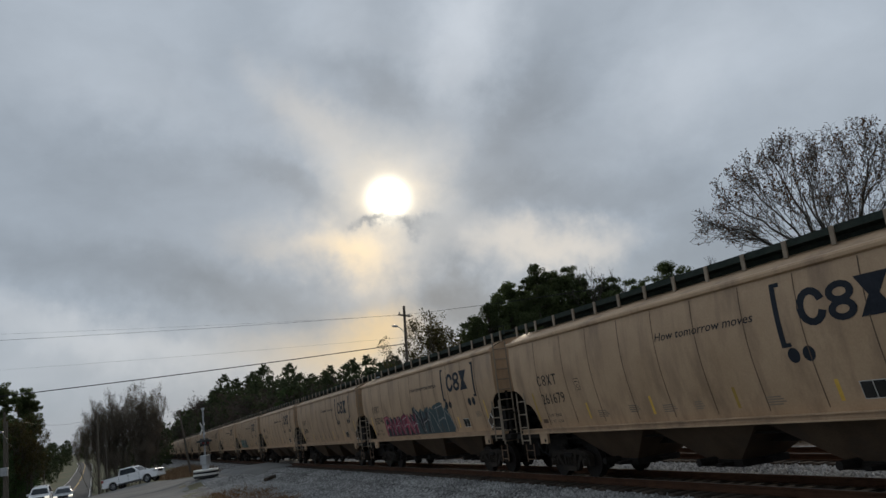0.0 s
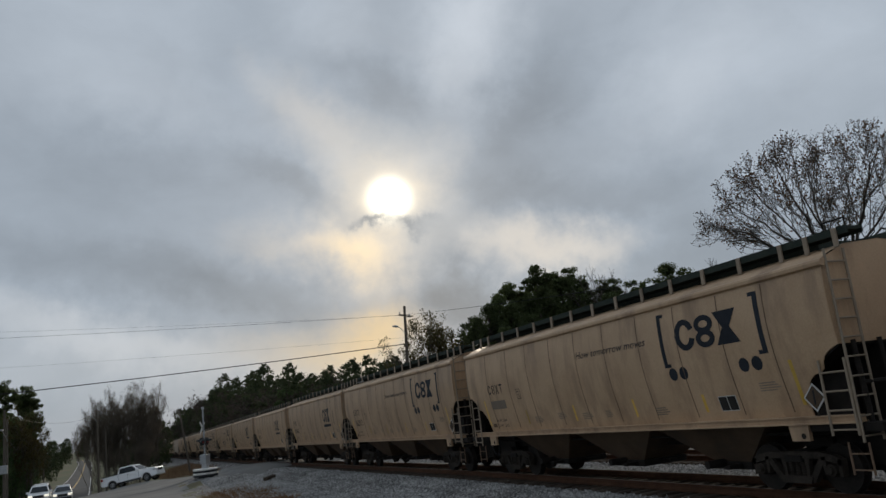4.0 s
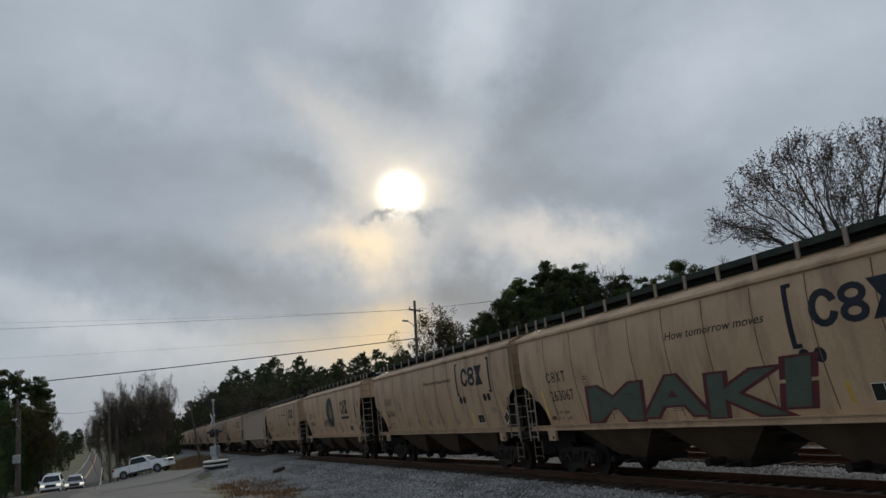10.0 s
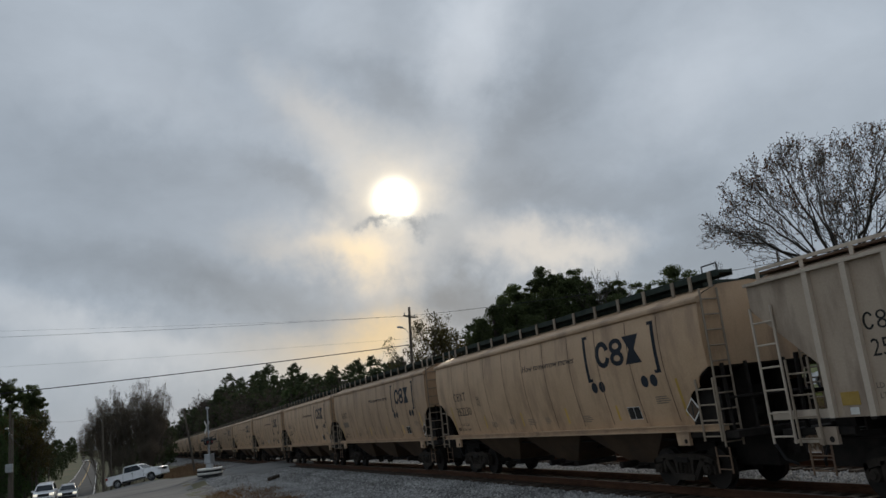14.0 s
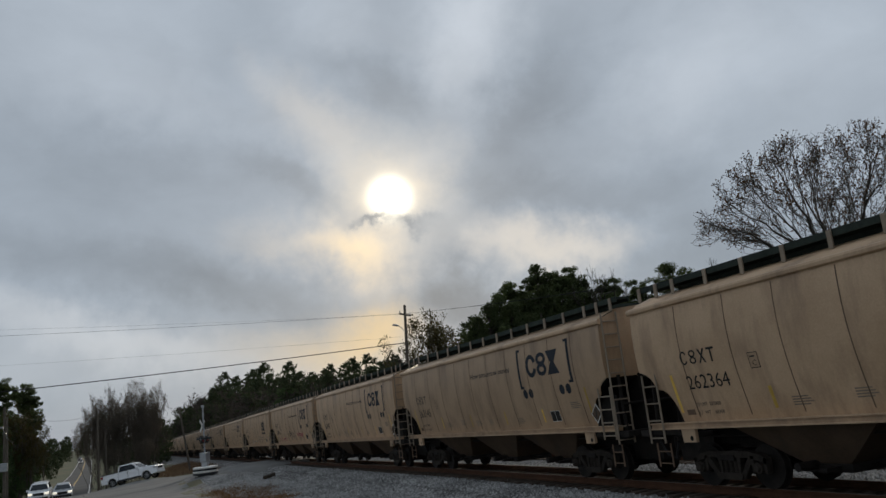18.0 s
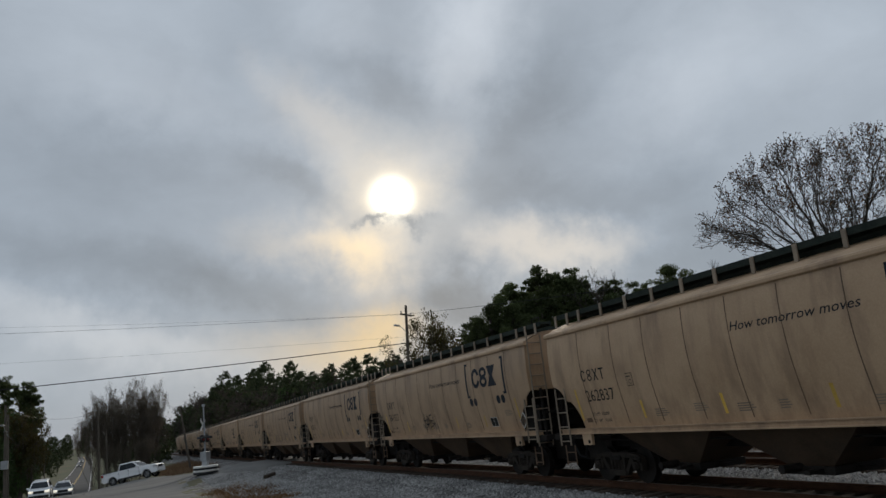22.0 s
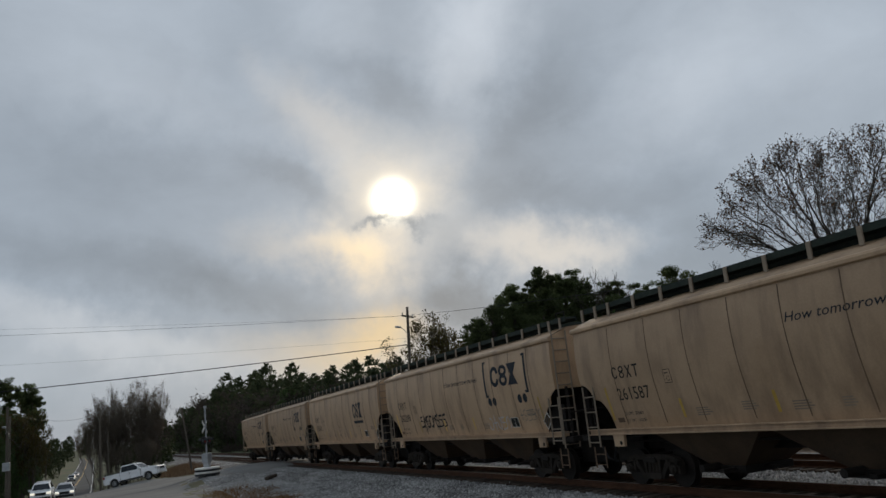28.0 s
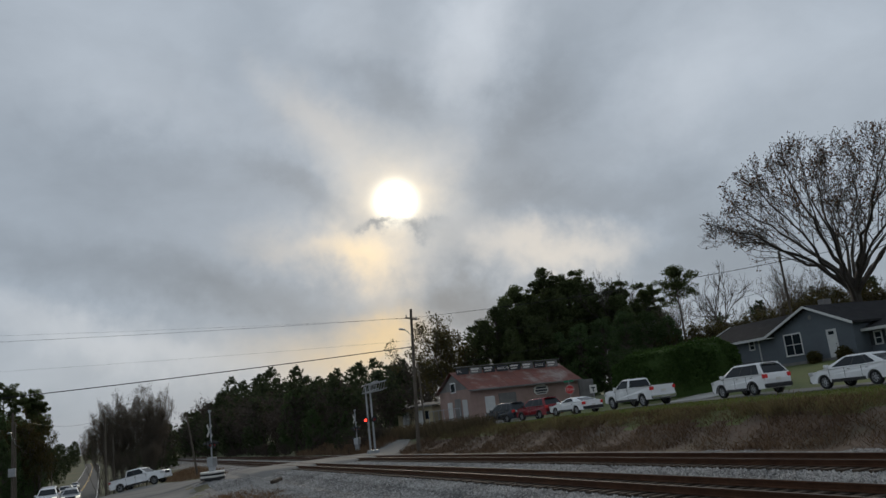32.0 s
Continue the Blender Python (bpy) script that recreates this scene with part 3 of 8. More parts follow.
def ring_block(cx, cz, rx, rz, w, a0, a1, n=14):
    """An open ring as one outline."""
    out = [(cx + rx * math.cos(radians(a0 + (a1 - a0) * i / n)), cz + rz * math.sin(radians(a0 + (a1 - a0) * i / n))) for i in range(n + 1)]
    inn = [(cx + (rx - w) * math.cos(radians(a0 + (a1 - a0) * i / n)), cz + (rz - w * 0.75) * math.sin(radians(a0 + (a1 - a0) * i / n))) for i in range(n + 1)]
    return out, inn


def band_decal(out, inn, bm, depth=0.006):
    vo = [bm.verts.new((x, -side_y(z) - depth, z)) for x, z in out]
    vi = [bm.verts.new((x, -side_y(z) - depth, z)) for x, z in inn]
    for i in range(len(out) - 1):
        bm.faces.new((vo[i], vi[i], vi[i + 1], vo[i + 1]))


def emblem(x, z, w, h, underline=False, spread=0.0):
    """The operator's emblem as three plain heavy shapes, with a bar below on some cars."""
    bm = bmesh.new()
    u = w / 3.05
    band_decal(*ring_block(x + u * 0.5, z + h / 2, u * 0.52, h / 2, u * 0.27, 20, 340), bm)
    x2 = x + u * (1.03 + spread)
    band_decal(*ring_block(x2 + u * 0.47, z + h * 0.72, u * 0.46, h * 0.28, u * 0.24, 0, 360), bm)
    band_decal(*ring_block(x2 + u * 0.47, z + h * 0.28, u * 0.46, h * 0.28, u * 0.24, 0, 360), bm, 0.008)
    x3 = x + u * (2.0 + 2 * spread)
    for a, b in (((x3, z), (x3 + u * 1.05, z)), ((x3, z + h), (x3 + u * 1.05, z + h))):
        k = 5
        waist = ((x3 + u * 0.36, z + h / 2), (x3 + u * 0.69, z + h / 2))
        band_decal([(a[0] + (waist[0][0] - a[0]) * i / k, a[1] + (waist[0][1] - a[1]) * i / k) for i in range(k + 1)], [(b[0] + (waist[1][0] - b[0]) * i / k, b[1] + (waist[1][1] - b[1]) * i / k) for i in range(k + 1)], bm)
    if underline:
        if spread:
            for i in range(3):
                xx = x + u * (1.0 + spread) * i
                band_decal([(xx, z - h * 0.32), (xx, z - h * 0.16)], [(xx + u * 0.95, z - h * 0.32), (xx + u * 0.95, z - h * 0.16)], bm)
        else:
            band_decal([(x - 0.02, z - h * 0.36), (x - 0.02, z - h * 0.18)], [(x + w + 0.05, z - h * 0.36), (x + w + 0.05, z - h * 0.18)], bm)
    for f in bm.faces:
        f.normal_update()
        if f.normal.y > 0:
            f.normal_flip()
    return bm


def disc(x, z, r, n=14):
    return decal([(x + r * math.cos(2 * math.pi * i / n), z + r * math.sin(2 * math.pi * i / n)) for i in range(n)])


def make_truck(car, x):
    """A two-axle truck under the car: cast side frames, spring nests, bolster and wheelsets."""
    tk = part("truck", boxes((-0.18, 0.18, -0.85, 0.85, 0.52, 0.80), (-0.35, 0.35, -0.35, 0.35, 0.80, 1.0)), M["grime"], car, at=pose(x, 0, 0))
    beam = [(-1.12, 0.52), (-1.12, 0.64), (-0.98, 0.72), (-0.62, 0.79), (0.62, 0.79), (0.98, 0.72), (1.12, 0.64), (1.12, 0.52), (0.98, 0.58), (0.60, 0.66), (-0.60, 0.66), (-0.98, 0.58)]
    seat = [(-0.34, 0.20), (-0.40, 0.30), (-0.34, 0.34), (0.34, 0.34), (0.40, 0.30), (0.34, 0.20)]
    for s in (-1, 1):
        bm = prism(beam, s * 0.93, s * 1.08)
        prism(seat, s * 0.91, s * 1.10, bm)
        for k in (-1, 1):
            prism([(k * 0.78, 0.70), (k * 0.62, 0.70), (k * 0.26, 0.22), (k * 0.42, 0.22)], s * 0.94, s * 1.07, bm)
            prism([(k * 0.36, 0.70), (k * 0.24, 0.70), (k * 0.24, 0.32), (k * 0.30, 0.32)], s * 0.95, s * 1.06, bm)
            prism([(k * 1.12, 0.66), (k * 1.03, 0.66), (k * 1.03, 0.36), (k * 1.10, 0.34)], s * 0.93, s * 1.08, bm)
            prism([(k * 0.76, 0.70), (k * 0.66, 0.70), (k * 0.69, 0.38), (k * 0.75, 0.36)], s * 0.93, s * 1.08, bm)
        sf = part("side_frame", bm, M["truck_dust"], tk, "dusty cast steel side frame")
        for k in (-1, 1):
            bm = bmesh.new()
            rod(bm, (k * 0.889, s * 0.95, 0.457), (k * 0.889, s * 1.12, 0.457), 0.125, 0.115, 12)
            rod(bm, (k * 0.889, s * 1.12, 0.457), (k * 0.889, s * 1.17, 0.457), 0.075, 0.065, 8)
            part("journal_bearing", bm, M["truck_dust"], sf)
        sp = bmesh.new()
        for k in (-0.15, 0.0, 0.15):
            for i in range(5):
                rod(sp, (k, s * 1.0, 0.35 + i * 0.05), (k, s * 1.0, 0.375 + i * 0.05), 0.066, 0.066, 8)
            rod(sp, (k, s * 1.0, 0.34), (k, s * 1.0, 0.62), 0.045, 0.045, 6)
        part("spring_nest", sp, M["truck_dust"], sf)
        part("bolster_end", boxes((-0.21, 0.21, min(s * 0.88, s * 1.11), max(s * 0.88, s * 1.11), 0.60, 0.72)), M["grime"], sf)
    bm = boxes((-0.48, -0.36, -0.80, 0.80, 0.30, 0.46), (0.36, 0.48, -0.80, 0.80, 0.30, 0.46), (-1.25, 1.25, -0.12, 0.12, 0.34, 0.44), (-0.40, 0.40, -0.5, 0.5, 0.24, 0.54))
    part("brake_rigging", bm, M["grime"], tk)
    for k in (-1, 1):
        bm = bmesh.new()
        rod(bm, (0, -0.95, 0), (0, 0.95, 0), 0.08, 0.08, 8)
        for s in (-1, 1):
            rod(bm, (0, s * 0.69, 0), (0, s * 0.83, 0), 0.44, 0.455, 24)
            rod(bm, (0, s * 0.665, 0), (0, s * 0.69, 0), 0.485, 0.485, 24)
            rod(bm, (0, s * 0.83, 0), (0, s * 0.90, 0), 0.16, 0.14, 12)
        w = part("wheelset", bm, M["grime"], tk)
        w.matrix_parent_inverse = Matrix.Translation((k * 0.889, 0, 0.457))
    return tk


def ladder_bm(x0, x1, y, z0, z1, n, along_y=False, r=0.014):
    bm = bmesh.new()
    P = (lambda a, z: (x0, a, z)) if along_y else (lambda a, z: (a, y, z))
    a0, a1 = (y, x1) if along_y else (x0, x1)
    for a in (a0, a1):
        rod(bm, P(a, z0), P(a, z1), r * 1.4, r * 1.4, 6)
    for i in range(n):
        z = z0 + (z1 - z0) * (i + 0.3) / n
        rod(bm, P(a0, z), P(a1, z), r, r, 6)
    return bm


def hopper_bay(x, dark=True):
    """One discharge bay: a funnel and its gate."""
    top = [(x - 1.95, -1.27, 1.42), (x + 1.95, -1.27, 1.42), (x + 1.95, 1.27, 1.42), (x - 1.95, 1.27, 1.42)]
    bot = [(x - 0.55, -0.62, 0.52), (x + 0.55, -0.62, 0.52), (x + 0.55, 0.62, 0.52), (x - 0.55, 0.62, 0.52)]
    return skin([top, bot])


def frame_parts(car, paint, bay_paint, grey=False):
    """What both kinds of hopper share: sill, bays, trucks, couplers, steps."""
    a, b = (0.9, LEN - 0.6) if grey else (0.03, LEN + 0.02)
    for s in (-1, 1):
        if not grey:
            sill = part("side_sill", boxes((a, b, s * 1.30, s * 1.46, 1.335, 1.465)), paint, car)
            part("sill_flange", boxes((a, b, s * 1.40, s * 1.52, 1.452, 1.475)), paint, sill)
            part("sill_flange", boxes((a, b, s * 1.40, s * 1.52, 1.325, 1.35)), paint, sill)
        for x in ((0.62, LEN - 0.45) if grey else (1.355, LEN - 1.355)):
            pad = part("jacking_pad", prism([(x - 0.235, 1.34), (x + 0.235, 1.34), (x + 0.225, 1.03), (x - 0.20, 1.03)], s * 1.40, s * 1.48), paint, car)
            # No hole is cut; a dark disc on the pad gives its shade
            hole = bmesh.new()
            rod(hole, (x + 0.10, s * 1.478, 1.12), (x + 0.10, s * 1.486, 1.12), 0.055, 0.055, 10)
            part("jacking_hole", hole, M["grime"], pad)
    for x in (4.25, 8.125, 12.0):
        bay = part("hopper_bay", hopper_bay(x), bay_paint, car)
        part("discharge_gate", boxes((x - 0.62, x + 0.62, -0.68, 0.68, 0.36, 0.52), (x - 0.95, x + 0.95, -0.12, 0.12, 0.40, 0.48), (x + 0.2, x + 0.35, -1.05, -0.66, 0.40, 0.48)), M["grime"], bay)
        part("outlet_pipe", rod(bmesh.new(), (x - 0.25, -1.15, 0.50), (x - 0.25, 1.15, 0.50), 0.09, 0.09, 10), M["grime"], bay)
    part("train_line_pipe", line_of([(0.3, -0.95, 1.12), (LEN - 0.3, -0.95, 1.12)], 0.03), M["grime"], car)
    part("center_sill", boxes((-0.2, LEN + 0.2, -0.25, 0.25, 0.86, 1.22)), M["grime"], car)
    for x, t in ((0, -1), (LEN, 1)):
        bm = boxes((min(x, x + t * 0.45), max(x, x + t * 0.45), -1.45, 1.45, 1.18, 1.32))
        box(bm, min(x - t * 1.2, x), max(x - t * 1.2, x), -1.43, -1.31, 1.20, 1.33)
        box(bm, min(x - t * 1.2, x), max(x - t * 1.2, x), 1.31, 1.43, 1.20, 1.33)
        part("end_platform", bm, M["grime"], car, "black end platform")
        bm = boxes((min(x + t * 0.3, x + t * 0.66), max(x + t * 0.3, x + t * 0.66), -0.13, 0.13, 0.78, 1.0))
        rod(bm, (x + t * 0.66, -0.1, 0.72), (x + t * 0.66, -0.1, 1.05), 0.14, 0.14, 8)
        box(bm, min(x - t * 0.9, x + t * 0.35), max(x - t * 0.9, x + t * 0.35), -0.42, 0.42, 0.50, 1.18)
        part("coupler", bm, M["grime"], car)
        hose = line_of([(x + t * 0.35, -0.45, 0.95), (x + t * 0.55, -0.42, 0.62), (x + t * 0.70, -0.25, 0.50)], 0.03)
        part("air_hose", hose, M["rubber_black"], car)
        bm = bmesh.new()
        for y in (-1.2, -0.55, 0.55, 1.2):
            rod(bm, (x + t * 0.05, y, 1.3), (x - t * 0.0, y, 2.75), 0.05, 0.05, 6)
        rod(bm, (x + t * 0.05, -1.2, 2.0), (x + t * 0.05, 1.2, 2.0), 0.04, 0.04, 6)
        box(bm, x - t * 1.0 - 0.05, x - t * 1.0 + 0.05, -1.2, 1.2, 1.3, 2.2)
        part("end_frame", bm, M["grime"], car)
        # Shear plates, made black and large to fill the end opening with shade
        bm = boxes((x - t * 1.28 - 0.02, x - t * 1.28 + 0.02, -1.24, 1.24, 1.25, 2.12))
        for s in (-1, 1):
            if t > 0:
                box(bm, min(x - t * 0.1, x - t * 1.25), max(x - t * 0.1, x - t * 1.25), s * 1.26 - 0.01, s * 1.26 + 0.01, 1.28, 2.25)
            box(bm, min(x - t * 0.02, x - t * 0.5), max(x - t * 0.02, x - t * 0.5), s * 0.55 - 0.01, s * 0.55 + 0.01, 1.28, 2.68)
        part("shear_plate", bm, M["grime"], car, "black end plates that also darken the shaded openings")
        bm = bmesh.new()
        rod(bm, (x - t * 0.62, -0.75, 1.62), (x - t * 0.62, 0.15, 1.62), 0.20, 0.20, 12)
        part("air_reservoir", bm, M["grime"], car)
        # end ladder and side ladder on each side
        for s in (-1, 1):
            if t > 0:
                part("ladder", ladder_bm(x + 0.06, s * 1.02, s * 1.50, 1.0, 4.40, 10, True, 0.018), M["ladder"], car)
                part("side_ladder", ladder_bm(x - 0.54, x + 0.02, s * 1.53, 1.12, 2.46, 4, False, 0.018), M["ladder"], car)
                part("step", ladder_bm(x - 0.30, x + 0.12, s * 1.48, 0.45, 1.0, 2), M["seam"], car)
            else:
                part("ladder", ladder_bm(x + 0.03, x + 0.56, s * 1.53, 1.02, 2.62, 4, False, 0.018), M["ladder"], car)
                part("step", ladder_bm(x + 0.16, x + 0.66, s * 1.48, 0.48, 1.02, 2), M["seam"], car)
    for x in (2.02, LEN - 2.02):
        make_truck(car, x)


def make_tan_car(kind):
    car = thing("hopper_car", (0, -60, -40), "weathered tan covered hopper car with curved sides, rolling", "hopper car", "train of hopper cars")
    end = "C" if kind == "C" else "A"
    low = END_CUT[end][-1][0]
    part("body", car_body(end), M["tan"], car, smooth=True)
    # Slope sheets coloured black instead of body paint: the end openings' shade
    for x, t in ((0.0, 1), (LEN, -1)):
        part("slope_sheet", skin([[(x + t * 0.03, -1.54, low), (x + t * 0.03, 1.54, low), (x + t * 0.03, 1.54, low - 0.04), (x + t * 0.03, -1.54, low - 0.04)], [(x + t * 2.6, -1.27, 1.44), (x + t * 2.6, 1.27, 1.44), (x + t * 2.6, 1.27, 1.40), (x + t * 2.6, -1.27, 1.40)]]), M["grime"], car, "end slope sheet blackened with the opening's shade")
    for x in SEAMS:
        part("weld_seam", seam_bm((x,)), M["seam"], car)
    for s in (-1, 1):
        prof = [(s * 1.55, 4.10), (s * 1.605, 4.095), (s * 1.64, 4.12), (s * 1.645, 4.18), (s * 1.62, 4.225), (s * 1.55, 4.25), (s * 1.50, 4.22)]
        bm = skin([[(x, y, z) for y, z in prof] for x in (-0.06, LEN / 2, LEN + 0.06)])
        part("eave_rail", bm, M["tan"], car, "pale rounded eave rail")
        rb = part("running_board", boxes((-0.12, LEN + 0.3, s * 0.735, s * 1.075, 4.70, 4.76)), M["grating"], car, "dark green grated walkway")
        for e in (0.715, 1.10):
            part("board_edge", boxes((-0.12, LEN + 0.3, s * e - 0.018, s * e + 0.018, 4.635, 4.775)), M["grating"], rb)
        post = boxes((-0.05, 0.05, -0.02, 0.012, 4.42, 4.765))
        me = mesh_of("bracket", post)
        me.materials.append(M["ladder"])
        xs = [-0.06, 0.61, 1.25] + [2.4 + 1.145 * i for i in range(11)] + [LEN - 1.25, LEN - 0.61, LEN + 0.06]
        for x in xs:
            part("bracket", me, None, rb, at=pose(x, s * 1.15, 0))
    # Dark box for the hatch trough together with the shade below the walkways
    part("hatch_trough", boxes((0.8, LEN - 0.8, -0.62, 0.62, 4.5, 4.72)), M["grating"], car)
    part("roof_handrail", line_of([(LEN - 0.2, -1.1, 4.76), (LEN - 0.2, -1.1, 4.92), (LEN + 0.28, -1.1, 4.92), (LEN + 0.28, -1.1, 4.76)], 0.015), M["grime"], car)
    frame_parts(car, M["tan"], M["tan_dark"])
    # reflectors and small plates
    for i, (x, z0, z1) in enumerate(((1.10, 1.68, 2.54), (3.95, 1.66, 2.10), (6.82, 1.66, 2.10), (9.7, 1.66, 2.10), (12.30, 1.66, 2.05), (15.02, 1.68, 2.54))):
        part("reflector", decal([(x, z0), (x + 0.09, z0), (x + 0.09, z1), (x, z1)]), M["yellow"], car)
    pl = part("data_plate", decal([(12.80, 1.66), (13.34, 1.66), (13.34, 1.98), (12.80, 1.98)]), M["white"], car)
    for a in (12.815, 13.08):
        part("panel", decal([(a, 1.675), (a + 0.245, 1.675), (a + 0.245, 1.965), (a, 1.965)], 0.008), M["black"], pl)
    dm = part("placard", boxes((15.42, 15.46, -1.488, -1.47, 1.46, 1.62)), M["black"], car)
    part("diamond_symbol", prism([(15.42, 1.68), (15.46, 1.68), (15.46, 1.94), (15.42, 1.94)], -1.511, -1.507), M["black"], dm)
    part("diamond", prism([(15.44, 1.55), (15.69, 1.81), (15.44, 2.07), (15.19, 1.81)], -1.50, -1.49), M["white"], dm)
    part("inner_diamond", prism([(15.44, 1.59), (15.65, 1.81), (15.44, 2.03), (15.23, 1.81)], -1.506, -1.501), M["tan_dark"], dm)
    for x, z, w in ((4.45, 1.84, 0.5), (5.9, 1.9, 0.45), (7.25, 1.84, 0.5), (10.55, 1.82, 0.5), (8.4, 1.85, 0.3), (14.1, 2.15, 0.55)):
        tagged(part("stencil_lines", bar_rows(x, z, w, 0.025, 4), M["faint"], car), kind="stuff")
    tagged(part("load_limit_text", bend_on(lettering("LD LMT  222800", 0.085, 0, 1.0), 1.66, 1.80), M["stencil"], car, "small faded stencilled words"), kind="stuff")
    tagged(part("light_weight_text", bend_on(lettering("LT  WT    63200", 0.085, 0, 1.0), 1.70, 1.62), M["stencil"], car), kind="stuff")
    part("maker_plate", decal([(1.30, 1.62), (1.58, 1.62), (1.58, 1.74), (1.30, 1.74)]), M["seam"], car)
    bx = part("plate_mark", decal([(3.68, 2.47), (3.95, 2.47), (3.95, 2.79), (3.68, 2.79)]), M["black"], car)
    part("plate_field", decal([(3.695, 2.485), (3.935, 2.485), (3.935, 2.775), (3.695, 2.775)], 0.007), M["tan"], bx)
    part("plate_bars", bar_rows(3.73, 2.69, 0.17, 0.03, 1, 0.009), M["black"], bx)
    part("plate_letter", bend_on(lettering("C", 0.12), 3.765, 2.52, 0.010), M["black"], bx)
    if kind == "A":
        part("emblem", emblem(11.98, 3.03, 2.0, 0.70), M["navy"], car, "dark blue emblem")
        for x0, t in ((11.40, 1), (14.62, -1)):
            bm = bmesh.new()
            band_decal([(x0, z) for z in np.linspace(2.72, 3.95, 6)], [(x0 + t * 0.13, z) for z in np.linspace(2.72, 3.95, 6)], bm)
            for z in (2.72, 3.87):
                band_decal([(x0 + t * 0.13, z), (x0 + t * 0.13, z + 0.08)], [(x0 + t * 0.24, z), (x0 + t * 0.24, z + 0.08)], bm)
            bmesh.ops.recalc_face_normals(bm, faces=bm.faces[:])
            part("bracket_mark", bm, M["navy"], car)
        for x in (11.62, 11.98, 13.88, 14.24):
            part("dot", disc(x, 2.56, 0.145), M["navy"], car)
        part("slogan", bend_on(lettering("How tomorrow moves", 0.20, 0.25, 1.24), 7.62, 3.32), M["navy"], car)
    else:
        part("emblem", emblem(11.25, 2.68, 1.75, 0.80, True), M["navy"], car, "dark blue emblem with a bar below")
    return car


def initials_bm(xs, z, h, w):
    """The owner's initials as four plain open shapes standing on z."""
    bm = bmesh.new()
    for i, x in enumerate(xs):
        if i == 0:
            band_decal(*ring_block(x + w / 2, z + h / 2, w * 0.52, h / 2, w * 0.22, 32, 328, 14), bm)
        elif i == 1:
            band_decal(*ring_block(x + w / 2, z + h * 0.74, w * 0.47, h * 0.26, w * 0.2, 0, 360, 12), bm)
            band_decal(*ring_block(x + w / 2, z + h * 0.26, w * 0.47, h * 0.26, w * 0.2, 0, 360, 12), bm, 0.008)
        elif i == 2:
            for k, (x0, x1) in enumerate(((x, x + w * 0.76), (x + w * 0.76, x))):
                band_decal([(x0, z), (x1, z + h)], [(x0 + w * 0.24, z), (x1 + w * 0.24, z + h)], bm, 0.006 + 0.002 * k)
        else:
            band_decal([(x, z + h * 0.85), (x, z + h)], [(x + w, z + h * 0.85), (x + w, z + h)], bm)
            band_decal([(x + w * 0.39, z), (x + w * 0.39, z + h * 0.85)], [(x + w * 0.61, z), (x + w * 0.61, z + h * 0.85)], bm)
    return face_out(bm)


def mark_number(car, number, x=1.63, z=2.18):
    """The car's initials and its number."""
    part("initials", initials_bm([x + 0.30 * i for i in range(4)], z + 0.54, 0.31, 0.235), M["black"], car)
    if number:
        part("car_number", bend_on(lettering(number, 0.32, 0, 1.04), x, z), M["black"], car)
    else:
        part("car_number", bar_rows(x, z + 0.04, 1.4, 0.28, 1), M["faint"], car)


FLEET = [  # offset along the line at the clip's start, kind, number
    (-4.93, "A", ""), (-22.86, "A", "261679"), (-40.45, "A", "262748"), (-57.94, "A", "263042"), (-75.51, "A", "261603"), (-93.22, "A", "261377"),
    (-110.95, "A", ""), (-128.62, "A", "262963"), (-146.13, "B", "265462"), (-163.7, "B", "265476"), (-181.5, "B", "265455"), (-199.22, "A", "262369"),
    (-216.95, "A", "263039"), (-234.58, "A", "263067"), (-252.2, "A", "262463"), (-271.24, "C", "265198"), (-289.68, "A", "262015"), (-308.2, "G", "251670"),
    (-326.64, "A", "262230")]
NUMBERS = ["", "261801", "262466", "262364", "262145", "262407", "262086", "265499", "262837", "261327", "262617", "262297", "262871", "265441", "262631", "261587", "262249", "265472", "261373", "261614"]
for _i, _n in enumerate(NUMBERS):
    FLEET.append((-326.5 - 17.69 * (_i + 1) - (0.2 if _i > 17 else 0.1 if _i in (9, 11, 12) else 0.0), "B" if _n.startswith("265") else "A", _n))


def roll_out(start, t):
    """Where a car's rear corner is at t seconds: the train slows slightly."""
    return start + 21.2 * t - 0.0156 * max(0.0, t - 14) ** 2


PAINT = {"magenta": (0.22, 0.015, 0.05), "ink": (0.015, 0.015, 0.018), "teal": (0.03, 0.13, 0.12), "moss": (0.085, 0.11, 0.082), "maroon": (0.12, 0.02, 0.025), "mustard": (0.38, 0.26, 0.04), "chalk": (0.55, 0.52, 0.50), "rose": (0.42, 0.05, 0.09), "ash": (0.17, 0.15, 0.13), "orange": (0.45, 0.16, 0.05), "slate": (0.045, 0.075, 0.08)}
for _k, _c in PAINT.items():
    M["spray_" + _k] = surface("spray_" + _k, tuple(0.75 * v for v in _c), tuple(1.15 * v for v in _c), 2.5, 0.6, 0, 0.0, 20, 0.05)


def stroke(points, width, bm, depth=0.012):
    """A brushed line on the near side."""
    left, right = [], []
    for i, (x, z) in enumerate(points):
        a, b = points[max(0, i - 1)], points[min(len(points) - 1, i + 1)]
        dx, dz = b[0] - a[0], b[1] - a[1]
        n = math.hypot(dx, dz) or 1.0
        w = width * (0.7 + 0.3 * math.sin(i * 2.1 + points[0][0]))
        left.append((x - dz / n * w / 2, z + dx / n * w / 2))
        right.append((x + dz / n * w / 2, z - dx / n * w / 2))
    band_decal(left, right, bm, depth)


def face_out(bm):
    for f in bm.faces:
        f.normal_update()
        if f.normal.y > 0:
            f.normal_flip()
    return bm


